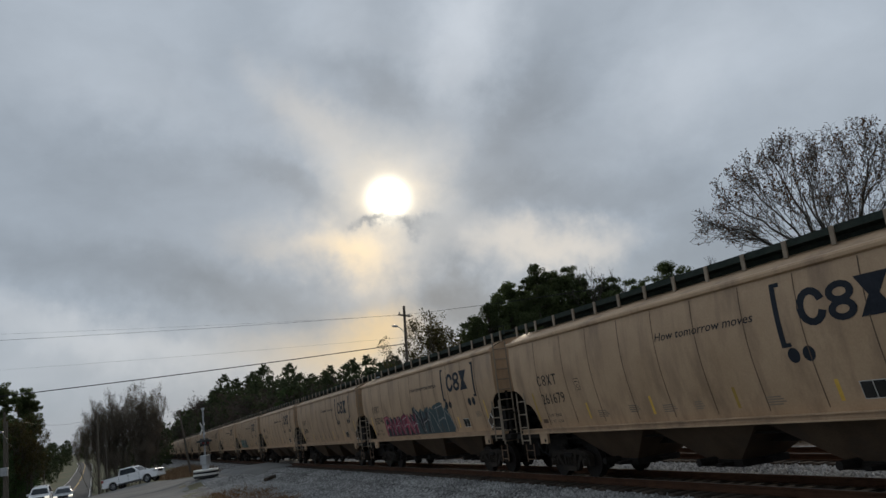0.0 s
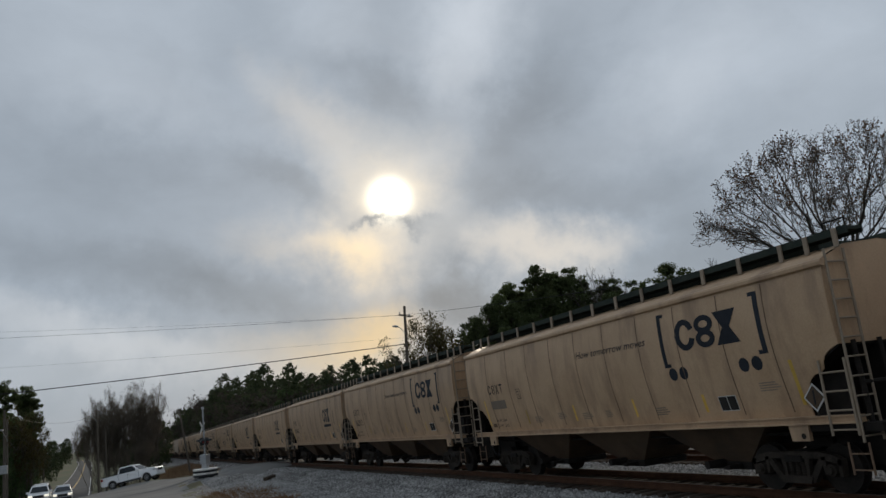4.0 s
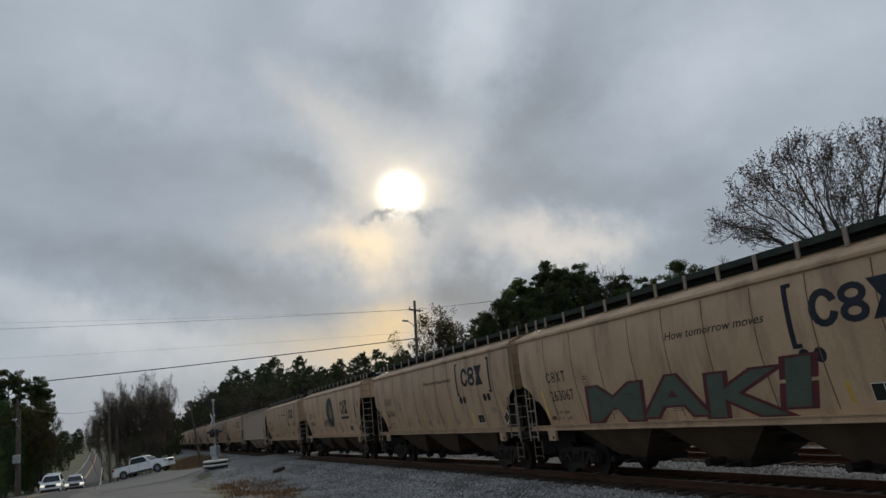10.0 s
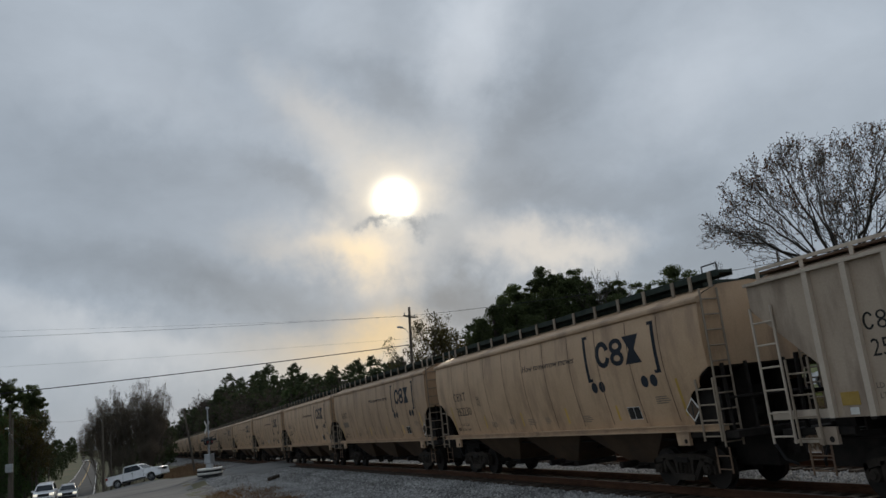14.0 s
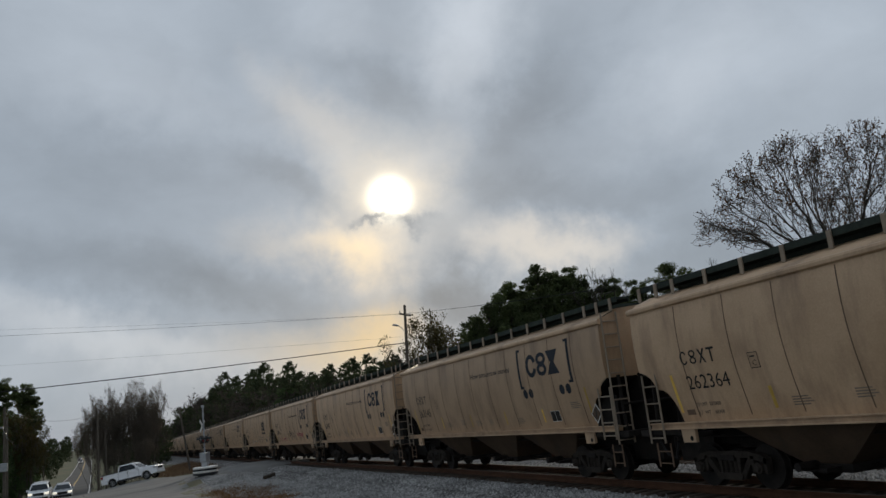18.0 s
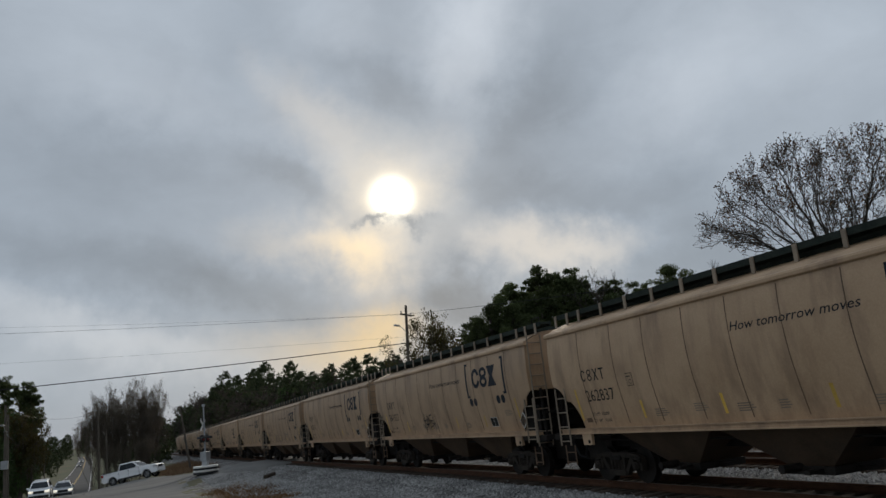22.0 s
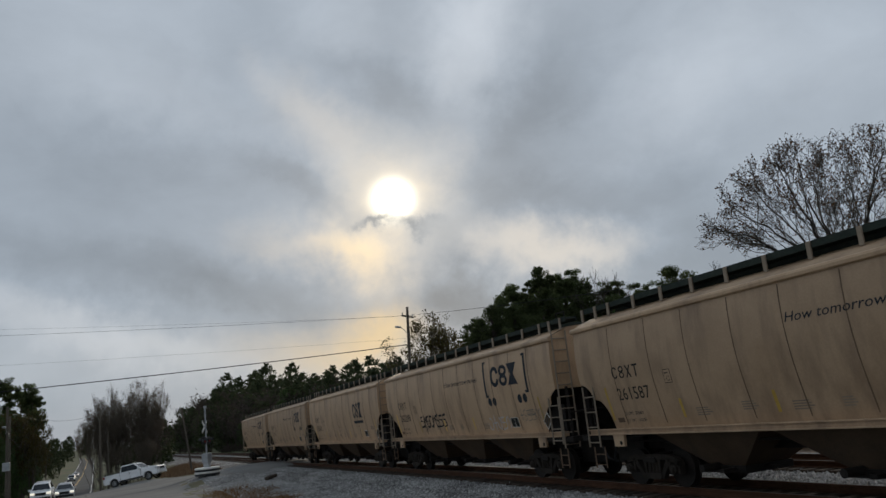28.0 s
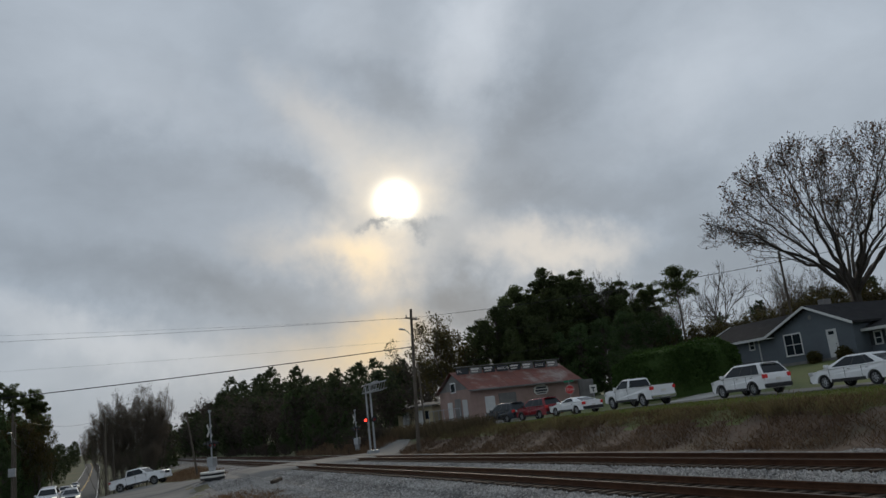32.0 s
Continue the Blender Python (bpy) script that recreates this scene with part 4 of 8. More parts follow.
def scrawl(car, x0, x1, z, h, colour, seed, width=0.06):
    """A sprayed tag: loops and strokes that spell nothing."""
    rng = random.Random(seed)
    bm = bmesh.new()
    x = x0
    while x < x1:
        w = h * (0.55 + 0.4 * rng.random())
        kind = rng.randrange(4)
        if kind == 0:
            a0 = rng.random() * 6
            pts = [(x + w / 2 + w * 0.42 * math.cos(a0 + k * 0.6), z + h / 2 + h * 0.45 * math.sin(a0 + k * 0.6)) for k in range(9)]
        elif kind == 1:
            pts = [(x, z), (x + w * 0.15, z + h * 0.6), (x + w * 0.3, z + h), (x + w * 0.5, z + h * 0.4), (x + w * 0.75, z + h * 0.9), (x + w * 0.95, z + h * 0.05)]
        elif kind == 2:
            pts = [(x + w * 0.9, z + h * 0.95), (x + w * 0.2, z + h * 0.9), (x + w * 0.1, z + h * 0.55), (x + w * 0.8, z + h * 0.5), (x + w * 0.85, z + h * 0.1), (x + w * 0.05, z + h * 0.02)]
        else:
            pts = [(x + w * 0.5, z + h * 1.15), (x + w * 0.45, z + h * 0.5), (x + w * 0.5, z - h * 0.08)]
            stroke([(x + w * 0.05, z + h * 0.55), (x + w * 0.5, z + h * 0.5), (x + w * 0.95, z + h * 0.62)], width, bm)
        stroke([(px + rng.uniform(-1, 1) * h * 0.05, max(1.5, pz + rng.uniform(-1, 1) * h * 0.05)) for px, pz in pts], width, bm)
        x += w * (0.85 + 0.2 * rng.random())
    part("spray_tag", face_out(bm), M["spray_" + colour], car, "sprayed scrawl")


def sprayed(car, words, x, z, h, wide=1.1, colour="ink"):
    """Hand-sprayed words: uneven letters, one part each."""
    rng = random.Random(words)
    for ch in words:
        if ch != " ":
            k = h * (0.85 + 0.3 * rng.random())
            part("sprayed_letter", bend_on(lettering(ch, round(k, 2), round(rng.uniform(-0.1, 0.25), 2), wide), x, z + rng.uniform(-0.04, 0.04), 0.012), M["spray_" + colour], car)
        x += h * wide * (0.92 if ch not in "IE." else 0.72)


def block_letters(car, word, x, z, h, widths, fill, edge):
    """Large sprayed letters, each with an outline and a highlight."""
    for i, (ch, w) in enumerate(zip(word, widths)):
        up = (0.0, 0.05, -0.02, 0.12)[i % 4]
        wide = w / h * (1.15 if ch not in "IM" else 1.9 if ch == "I" else 0.95)
        rim = part("letter_rim", bend_on(lettering(ch, h, 0.12, wide, 0.085), x, z + up, 0.010), M["spray_" + edge], car, "sprayed letter outline")
        part("letter_fill", bend_on(lettering(ch, h, 0.12, wide, 0.035), x, z + up, 0.016), M["spray_" + fill], rim, "sprayed grey-green letter")
        x += w * 1.04


def mural(car, x0, x1, z0, z1, fills, edge, seed, lite="chalk", cell=0.62, bare=False):
    """A large sprayed piece: interlocking angular blocks with outlines and highlights."""
    rng = random.Random(seed)
    n = max(3, int((x1 - x0) / cell))
    hgt = z1 - z0
    back = bmesh.new()
    top = [(x0 + (x1 - x0) * i / 24, z1 - 0.10 + 0.10 * math.sin(i * 1.9 + seed) - (0.35 if i in (0, 24) else 0)) for i in range(25)]
    low = [(x, z0 + 0.02) for x, _ in top]
    mid = [(a[0], (a[1] + z0) / 2) for a in top]
    band_decal(top, mid, back, 0.006)
    band_decal(mid, low, back, 0.006)
    if bare:
        back.free()
        m = part("mural", decal([(x0, z0 - 0.02), (x1, z0 - 0.02), (x1, z0 + 0.03), (x0, z0 + 0.03)], 0.006), M["spray_" + edge], car, "sprayed mural base line")
    else:
        m = part("mural", face_out(back), M["spray_" + edge], car, "sprayed mural backing")
    for i in range(n):
        a, b = x0 + (x1 - x0) * i / n, x0 + (x1 - x0) * (i + 1) / n
        lean = rng.uniform(0.05, 0.22)
        up = z1 + rng.uniform(-0.12, 0.12)
        paths = [[(a + 0.10, z0 + 0.06), (a + 0.10 + lean * 0.5, (z0 + up) / 2), (a + 0.12 + lean, up - 0.06)]]
        k = (i + seed) % 4
        if k in (0, 2):
            paths.append([(a + 0.12 + lean, up - 0.12), (b - 0.16, (z0 + up) / 2 + 0.05), (b + 0.02, z0 + 0.10)])
        if k in (1, 3):
            paths.append([(a + 0.05, z0 + hgt * 0.42), (b - 0.10, z0 + hgt * 0.55), (b + 0.10, z0 + hgt * 0.50)])
        if k == 3:
            paths.append([(a + 0.05, up - 0.14), (b, up - 0.04), (b + 0.18, up - 0.16)])
        if k == 1:
            paths.append([(b - 0.14, z0 + 0.08), (b - 0.05, z0 + hgt * 0.4), (b + 0.05, up - 0.1)])
        wide = rng.uniform(0.40, 0.50) * cell
        shade = rng.choice(fills)
        rim, fill, shine = bmesh.new(), bmesh.new(), bmesh.new()
        for q, pts in enumerate(paths):
            stroke(pts, wide + 0.10, rim, 0.008 + 0.001 * (i % 3))
            stroke(pts, wide, fill, 0.012 + 0.001 * (i % 3) + 0.0003 * q)
            stroke([(x + wide * 0.5, z) for x, z in pts], 0.035, shine, 0.016)
        part("mural_rim", face_out(rim), M["spray_" + edge], m)
        part("mural_block", face_out(fill), M["spray_" + shade], m)
        part("mural_highlight", face_out(shine), M["spray_" + lite], m)


def paint_car(car, number):
    if number == "262748":
        mural(car, 3.1, 7.6, 1.5, 2.45, ["magenta", "magenta", "rose"], "ink", 3)
        mural(car, 7.4, 11.7, 1.5, 2.62, ["ink", "slate", "ink"], "slate", 8, "chalk", 0.80)
    elif number == "261377":
        mural(car, 2.7, 6.9, 1.5, 2.4, ["teal", "moss", "mustard", "ink"], "teal", 5)
    elif number == "263067":
        block_letters(car, "MAKI", 3.35, 1.56, 0.92, (2.75, 2.05, 2.15, 1.6), "moss", "maroon")
    elif number == "263039":
        sprayed(car, "HOMEY TYC", 4.0, 1.84, 0.32)
        scrawl(car, 9.2, 12.4, 1.9, 0.40, "ink", 6, 0.06)
    elif number == "262369":
        scrawl(car, 6.4, 8.9, 1.95, 0.5, "ink", 9, 0.10)
    elif number == "262249":
        scrawl(car, 4.2, 6.9, 1.85, 0.5, "ink", 9, 0.10)
        scrawl(car, 11.0, 12.7, 1.6, 0.45, "chalk", 15, 0.06)
        scrawl(car, 13.6, 14.9, 1.85, 0.35, "ash", 16, 0.035)
    elif number == "265198":
        part("roundel", disc(8.4, 2.9, 0.95, 28), M["spray_ink"], car, "dark painted roundel")
        bm = bmesh.new()
        band_decal(*ring_block(8.4, 2.85, 0.62, 0.55, 0.5, -60, 120, 10), bm, 0.010)
        part("roundel_leaf", face_out(bm), M["spray_moss"], car)
        part("roundel_cob", decal([(8.3, 2.5), (8.5, 2.5), (8.62, 2.9), (8.45, 3.2), (8.28, 2.9)], 0.014), M["spray_mustard"], car)
        sprayed(car, "HOMIEZ", 6.0, 2.06, 0.38, 1.1)
        scrawl(car, 9.7, 10.8, 1.85, 0.4, "ash", 22, 0.04)
        part("patch", decal([(0.72, 2.9), (0.98, 2.9), (0.98, 3.24), (0.72, 3.24)]), M["spray_orange"], car)
        part("patch", decal([(15.35, 2.95), (15.65, 2.95), (15.65, 3.3), (15.35, 3.3)]), M["spray_orange"], car)
        part("patch", decal([(14.6, 2.4), (14.85, 2.3), (14.8, 3.3), (14.65, 3.4)]), M["spray_ink"], car)
    elif number == "262015":
        scrawl(car, 0.25, 1.1, 2.5, 0.5, "ash", 30, 0.05)
        scrawl(car, 9.5, 11.0, 1.9, 0.4, "ash", 31, 0.05)
        scrawl(car, 4.0, 5.6, 1.65, 0.2, "ink", 32, 0.05)
    elif number == "262466":
        scrawl(car, 3.2, 4.6, 1.75, 0.5, "ink", 44, 0.06)
        scrawl(car, 3.4, 5.0, 1.65, 0.3, "ink", 47, 0.045)
        sprayed(car, "HOMEY TYC.", 10.55, 1.84, 0.28, 1.0)
        scrawl(car, 6.9, 9.4, 1.75, 0.3, "chalk", 42, 0.03)
    elif number == "262086":
        part("message", bend_on(lettering("be happy", 0.34, 0.1, 1.25), 9.9, 1.90, 0.012), M["spray_rose"], car, "pink sprayed words")
        sprayed(car, "HOMIEZ..", 6.5, 1.92, 0.36, 1.2)
        scrawl(car, 2.6, 5.6, 1.65, 0.25, "rose", 52, 0.03)
    elif number == "265499":
        for o in car.children:
            if o.name.split(".")[0] == "emblem":
                o.matrix_basis = pose(0.42, -0.012, 0.0)
        scrawl(car, 8.8, 12.0, 1.7, 0.55, "ash", 61, 0.035)
        scrawl(car, 4.4, 7.5, 1.6, 0.3, "chalk", 62, 0.03)
    elif number == "262297":
        scrawl(car, 4.4, 7.6, 1.6, 0.55, "ink", 71, 0.035)
        scrawl(car, 9.4, 10.2, 1.9, 0.4, "ash", 72, 0.06)
    elif number == "261327":
        scrawl(car, 6.2, 7.0, 1.80, 0.5, "ink", 83, 0.06)
        scrawl(car, 6.1, 7.2, 1.68, 0.42, "ink", 86, 0.05)
    elif number == "262407":
        scrawl(car, 5.6, 6.8, 1.6, 0.4, "ash", 91, 0.03)
    elif number in ("265441", "262631"):
        scrawl(car, 2.6, 7.0, 1.65, 0.4, "ash", 92, 0.05)
        scrawl(car, 9.0, 11.5, 1.65, 0.35, "maroon", 93, 0.05)
    elif number == "261587":
        scrawl(car, 13.5, 14.9, 1.9, 0.25, "ash", 95, 0.05)
    elif number == "265462":
        part("patch", decal([(13.9, 2.5), (14.0, 2.5), (14.0, 3.3), (13.9, 3.3)]), M["spray_ink"], car)
    elif number == "261373":
        scrawl(car, 4.5, 7.5, 1.6, 0.35, "ash", 99, 0.04)


CARS = []


def make_train():
    proto = {k: make_tan_car(k) for k in "ABC"}
    proto["G"] = make_grey_car()
    for start, kind, number in FLEET:
        car = copy_thing(proto[kind], pose(start, NEAR_Y, float(grade(start))))
        if kind != "G":
            mark_number(car, number, *((1.80, 2.12) if kind == "C" else ()))
            paint_car(car, number)
        CARS.append((car, start, kind, number))
    for ob in proto.values():
        for o in (*ob.children_recursive, ob):
            bpy.data.objects.remove(o)


def flat_on(bm, y=1.526):
    """Lays painted shapes on a flat side."""
    for v in bm.verts:
        v.co.y = -y
    return bm


def make_grey_car():
    """An older grey hopper with flat ribbed sides and open sloped ends."""
    car = thing("hopper_car", (0, -60, -40), "grey covered hopper car with ribbed flat sides, streaked with dirt", "hopper car", "train of hopper cars")
    bm = bmesh.new()
    y, top, xa, xb = 1.52, 4.17, -0.62, 17.02
    side = [(xa, top), (xb, top), (xb, 3.62), (15.65, 2.40), (15.62, 1.50), (0.90, 1.50), (0.87, 2.40), (xa, 3.66)]
    for s in (-1, 1):
        prism(side, s * (y - 0.03), s * y, bm)
    skin([[(x, a, z) for a, z in ((-y, top), (-0.9, 4.40), (0, 4.46), (0.9, 4.40), (y, top))] for x in (xa, xb)], ring=False, bm=bm)
    for x, t in ((xa, 1), (xb, -1)):
        bm.faces.new([bm.verts.new((x + t * 0.012, a, z)) for a, z in ((-1.5, 3.64), (-1.5, top), (0, 4.45), (1.5, top), (1.5, 3.64))])
    part("body", bm, M["grey_car"], car)
    for x, t in ((xa, 1), (xb, -1)):
        part("slope_sheet", skin([[(x + t * 0.02, -1.48, 3.64), (x + t * 0.02, 1.48, 3.64)], [(x + t * 3.2, -1.40, 1.45), (x + t * 3.2, 1.40, 1.45)]], ring=False), M["tan_dark"], car, "dirty sloped end sheet with its shade in the colour")
    rib = mesh_of("rib", boxes((-0.06, 0.06, -0.09, 0.0, 1.50, 4.15)))
    rib.materials.append(M["grey_rib"])
    foot = mesh_of("rib_foot", prism([(-0.07, 1.50), (0.07, 1.50), (0.05, 1.45), (-0.05, 1.45)], -0.10, 0.0))
    foot.materials.append(M["grime"])
    for i in range(18):
        x = 0.94 + i * 0.852
        for s in (-1, 1):
            r = part("rib", rib, None, car, at=pose(x, s * 1.52, 0, 0, 0, 0 if s < 0 else 180))
            part("rib_foot", foot, None, r)
    for s in (-1, 1):
        part("eave_angle", boxes((xa, xb, min(s * 1.50, s * 1.62), max(s * 1.50, s * 1.62), 4.14, 4.20)), M["grey_rib"], car)
        rb = part("running_board", boxes((xa, xb, s * 0.85, s * 1.15, 4.40, 4.44)), M["seam"], car, "rusty grated walkway")
        part("rail", boxes((xa, xb, min(s * 1.18, s * 1.22), max(s * 1.18, s * 1.22), 4.455, 4.52)), M["grey_rib"], rb, "pale walkway rail")
        post = mesh_of("rail_post", boxes((-0.045, 0.045, -0.012, 0.012, 4.16, 4.47)))
        post.materials.append(M["grey_rib"])
        for i in range(16):
            part("rail_post", post, None, rb, at=pose(xa + 0.04 + i * 1.148, s * 1.2, 0))
        for x, t in ((xa, 1), (xb, -1)):
            part("stub_sill", boxes((min(x, x + t * 1.5), max(x, x + t * 1.5), min(s * 1.38, s * 1.46), max(s * 1.38, s * 1.46), 1.50, 1.66)), M["grey_rib"], car)
            part("end_brace", boxes((min(x + t * 0.4, x + t * 1.3), max(x + t * 0.4, x + t * 1.3), min(s * 1.38, s * 1.44), max(s * 1.38, s * 1.44), 1.06, 1.12)), M["grey_rib"], car)
            xo = x + t * 0.02
            part("tall_ladder", ladder_bm(min(xo, xo + t * 0.55), max(xo, xo + t * 0.55), s * 1.56, 1.06, 3.70 if t > 0 else 4.2, 6 if t > 0 else 8, False, 0.019), M["grey_rib"], car, "pale steel ladder")
    frame_parts(car, M["grey_car"], M["grey_car"], True)
    part("emblem", flat_on(emblem(11.5, 3.02, 1.68, 0.55, True, 0.5), 1.527), M["black"], car, "black emblem in three spaced shapes")
    for k, (a, b) in enumerate(((1.90, 2.16), (2.70, 2.96))):
        bm = initials_bm([a, b, -9, -9] if k == 0 else [-9, -9, a, b], 2.92, 0.31, 0.22)
        bmesh.ops.delete(bm, geom=[v for v in bm.verts if v.co.x < 0], context="VERTS")
        part("initials", flat_on(bm), M["black"], car)
    for digits, x in (("25", 1.95), ("16", 2.72), ("70", 3.56)):
        me = lettering(digits, 0.31, 0, 0.95).copy()
        part("car_number", me, M["black"], car, at=pose(x, -1.524, 2.48))
    for words, x, z in (("LD LMT", 1.89, 1.95), ("LT WT", 1.93, 1.78), ("NEW", 4.2, 1.88)):
        part("stencil_text", lettering(words, 0.10).copy(), M["stencil"], car, at=pose(x, -1.524, z))
    for x, z in ((2.62, 1.95), (2.72, 1.78), (9.2, 1.85), (13.0, 1.85), (14.0, 1.9)):
        part("stencil_bar", boxes((x, x + 0.5, -1.526, -1.522, z, z + 0.09)), M["stencil"], car)
    part("data_plate", boxes((12.9, 13.25, -1.53, -1.522, 1.75, 2.1)), M["navy"], car)
    part("label_plate", boxes((15.1, 15.5, -1.53, -1.522, 1.68, 1.98)), M["yellow"], car)
    part("label_plate", boxes((1.14, 1.52, -1.53, -1.522, 1.70, 1.93)), M["yellow"], car)
    part("white_tag", boxes((1.28, 1.46, -1.53, -1.522, 1.54, 1.66)), M["white"], car)
    part("label_plate", boxes((4.15, 4.75, -1.53, -1.522, 1.60, 1.74)), M["yellow"], car)
    return car


make_train()

# ---- roads ----
def crossing_z(x, y):
    g = ground_z(x, y)
    deck = grade(x) - 0.035
    edge = smooth01(-80.0, -77.5, x) * smooth01(-64.5, -67.0, x)
    return g + 0.04 + edge * np.maximum(0.0, np.where((y > 8.5) & (y < 22.5), np.minimum(deck, deck - 0.12 * np.maximum(0, np.maximum(9.8 - y, y - 21.2))), g + 0.05) - g - 0.04)


def ribbon(name, xs, mid, half, lift, height=ground_z, n=9):
    """A road surface along x that follows the ground."""
    rows = []
    for x in xs:
        m = float(np.interp(x, *mid))
        row = [(x, y, float(height(x, y)) + lift) for y in np.linspace(m - half, m + half, n)]
        rows.append([(x, row[0][1] - 0.05, row[0][2] - 0.25)] + row + [(x, row[-1][1] + 0.05, row[-1][2] - 0.25)] if n > 2 else row)
    return skin(rows, ring=False)


def make_roads():
    xs = np.concatenate([np.linspace(-560, -130, 60), np.linspace(-128, 30, 60)])
    hw = part("highway", ribbon("highway", xs, (ROAD_X, ROAD_Y), 3.5, 0.06), M["asphalt"])
    tagged(hw, "two-lane asphalt road dipping and climbing to a crest", "road", kind="structure")
    for off, w, m in ((-3.2, 0.07, "white"), (3.2, 0.07, "white"), (-0.13, 0.05, "yellow"), (0.13, 0.05, "yellow")):
        bm = ribbon("line", xs if off < 3 else xs[xs < -93], (ROAD_X, [y + off for y in ROAD_Y]), w, 0.075, n=2)
        part("road_line", bm, M[m], hw)
    xs = np.linspace(-82, -20, 90)
    ln = part("lane", ribbon("lane", np.linspace(-84, 30, 100), ((-200, 200), (32.9, 32.9)), 2.6, 0.05), M["asphalt_pale"])
    tagged(ln, "narrow asphalt lane on top of the bank", "road", kind="structure")
    # the road over the crossing, from the highway to the lane
    rows = []
    for y in np.linspace(-7.5, 31, 90):
        flare = 9 * max(0.0, (1.0 - y) / 8.5) ** 1.6
        row = [(x, y, float(crossing_z(x, y)) + 0.012) for x in np.linspace(-78.5 - 30 * max(0.0, (6.0 - y) / 13.5) ** 1.2 - min(10.0, max(0.0, y - 20.5)), -66.0 + flare * 1.8 - min(10.5, 2.0 * max(0.0, y - 20.5)), 22)]
        rows.append([(row[0][0] - 1.4, y, row[0][2] - 0.35)] + row + [(row[-1][0] + 1.4, y, row[-1][2] - 0.35)])
    cr = part("crossing_road", skin(rows, ring=False), M["asphalt_pale"])
    tagged(cr, "worn asphalt road over the level crossing", "road", kind="structure")
    part("apron", skin([[(x, y, float(ground_z(x, y)) + 0.06) for y in np.linspace(35.0, 43.5, 8)] for x in np.linspace(-104, -76, 24)], ring=False), M["asphalt_pale"])
    tagged(bpy.data.objects["apron"], "worn grey asphalt yard before the store", "yard", kind="structure")
    part("driveway", skin([[(x, y, float(ground_z(x, y)) + 0.05) for x in (-48.5 + (y - 35) * 0.2, -43.5 + (y - 35) * 0.2)] for y in np.linspace(35, 41, 12)], ring=False), M["pale_concrete"])
    tagged(bpy.data.objects["driveway"], "pale concrete driveway beside the lane", "driveway", kind="structure")


M["pale_concrete"] = surface("pale_concrete", (0.30, 0.29, 0.27), (0.42, 0.41, 0.38), 0.8, 0.9, 0, 0.2)
make_roads()

# ---- vegetation ----
def rods_mesh(name, segs, sides=5):
    """Tapered rods, given as (a, b, r0, r1), joined into one mesh."""
    a = np.array([s[0] for s in segs], float)
    b = np.array([s[1] for s in segs], float)
    r0 = np.array([s[2] for s in segs])[:, None, None]
    r1 = np.array([s[3] for s in segs])[:, None, None]
    d = b - a
    d /= np.linalg.norm(d, axis=1)[:, None] + 1e-9
    ref = np.where(np.abs(d[:, 2:3]) > 0.9, np.array([[1.0, 0, 0]]), np.array([[0, 0, 1.0]]))
    e = np.cross(d, ref)
    e /= np.linalg.norm(e, axis=1)[:, None] + 1e-9
    g = np.cross(d, e)
    ang = 2 * np.pi * np.arange(sides) / sides
    ring = e[:, None, :] * np.cos(ang)[None, :, None] + g[:, None, :] * np.sin(ang)[None, :, None]
    v = np.concatenate([a[:, None, :] + ring * r0, b[:, None, :] + ring * r1], 1).reshape(-1, 3)
    base = np.arange(len(segs))[:, None] * 2 * sides
    i = np.arange(sides)[None, :]
    j = (i + 1) % sides
    f = np.stack([base + i, base + j, base + sides + j, base + sides + i], -1).reshape(-1, 4)
    return v, f


def quads(rng, pts, size, droop=0.0, slim=0.45):
    """Small leaves at the points, turned at random."""
    n = len(pts)
    u = rng.normal(size=(n, 3))
    u /= np.linalg.norm(u, axis=1)[:, None]
    w = rng.normal(size=(n, 3))
    w[:, 2] *= 1 - droop
    w -= u * np.sum(u * w, 1)[:, None]
    w /= np.linalg.norm(w, axis=1)[:, None] + 1e-9
    s = (size * (0.6 + 0.8 * rng.random(n)))[:, None]
    p = np.asarray(pts)
    v = np.stack([p - u * s, p + w * s * slim, p + u * s, p - w * s * slim], 1).reshape(-1, 3)
    f = np.arange(n * 4).reshape(n, 4)
    return v, f


def np_mesh(name, v, f, material):
    me = bpy.data.meshes.new(name)
    me.vertices.add(len(v))
    me.vertices.foreach_set("co", np.asarray(v, float).ravel())
    k = f.shape[1]
    me.loops.add(len(f) * k)
    me.loops.foreach_set("vertex_index", f.astype(np.int32).ravel())
    me.polygons.add(len(f))
    me.polygons.foreach_set("loop_start", np.arange(len(f), dtype=np.int32) * k)
    me.update(calc_edges=True)
    me.materials.append(material)
    return me


def ball(rng, n, shell=0.5):
    p = rng.normal(size=(n, 3))
    p /= np.linalg.norm(p, axis=1)[:, None]
    return p * (rng.random(n) ** (1 / 3) * (1 - shell) + shell * rng.random(n) ** 0.12)[:, None]


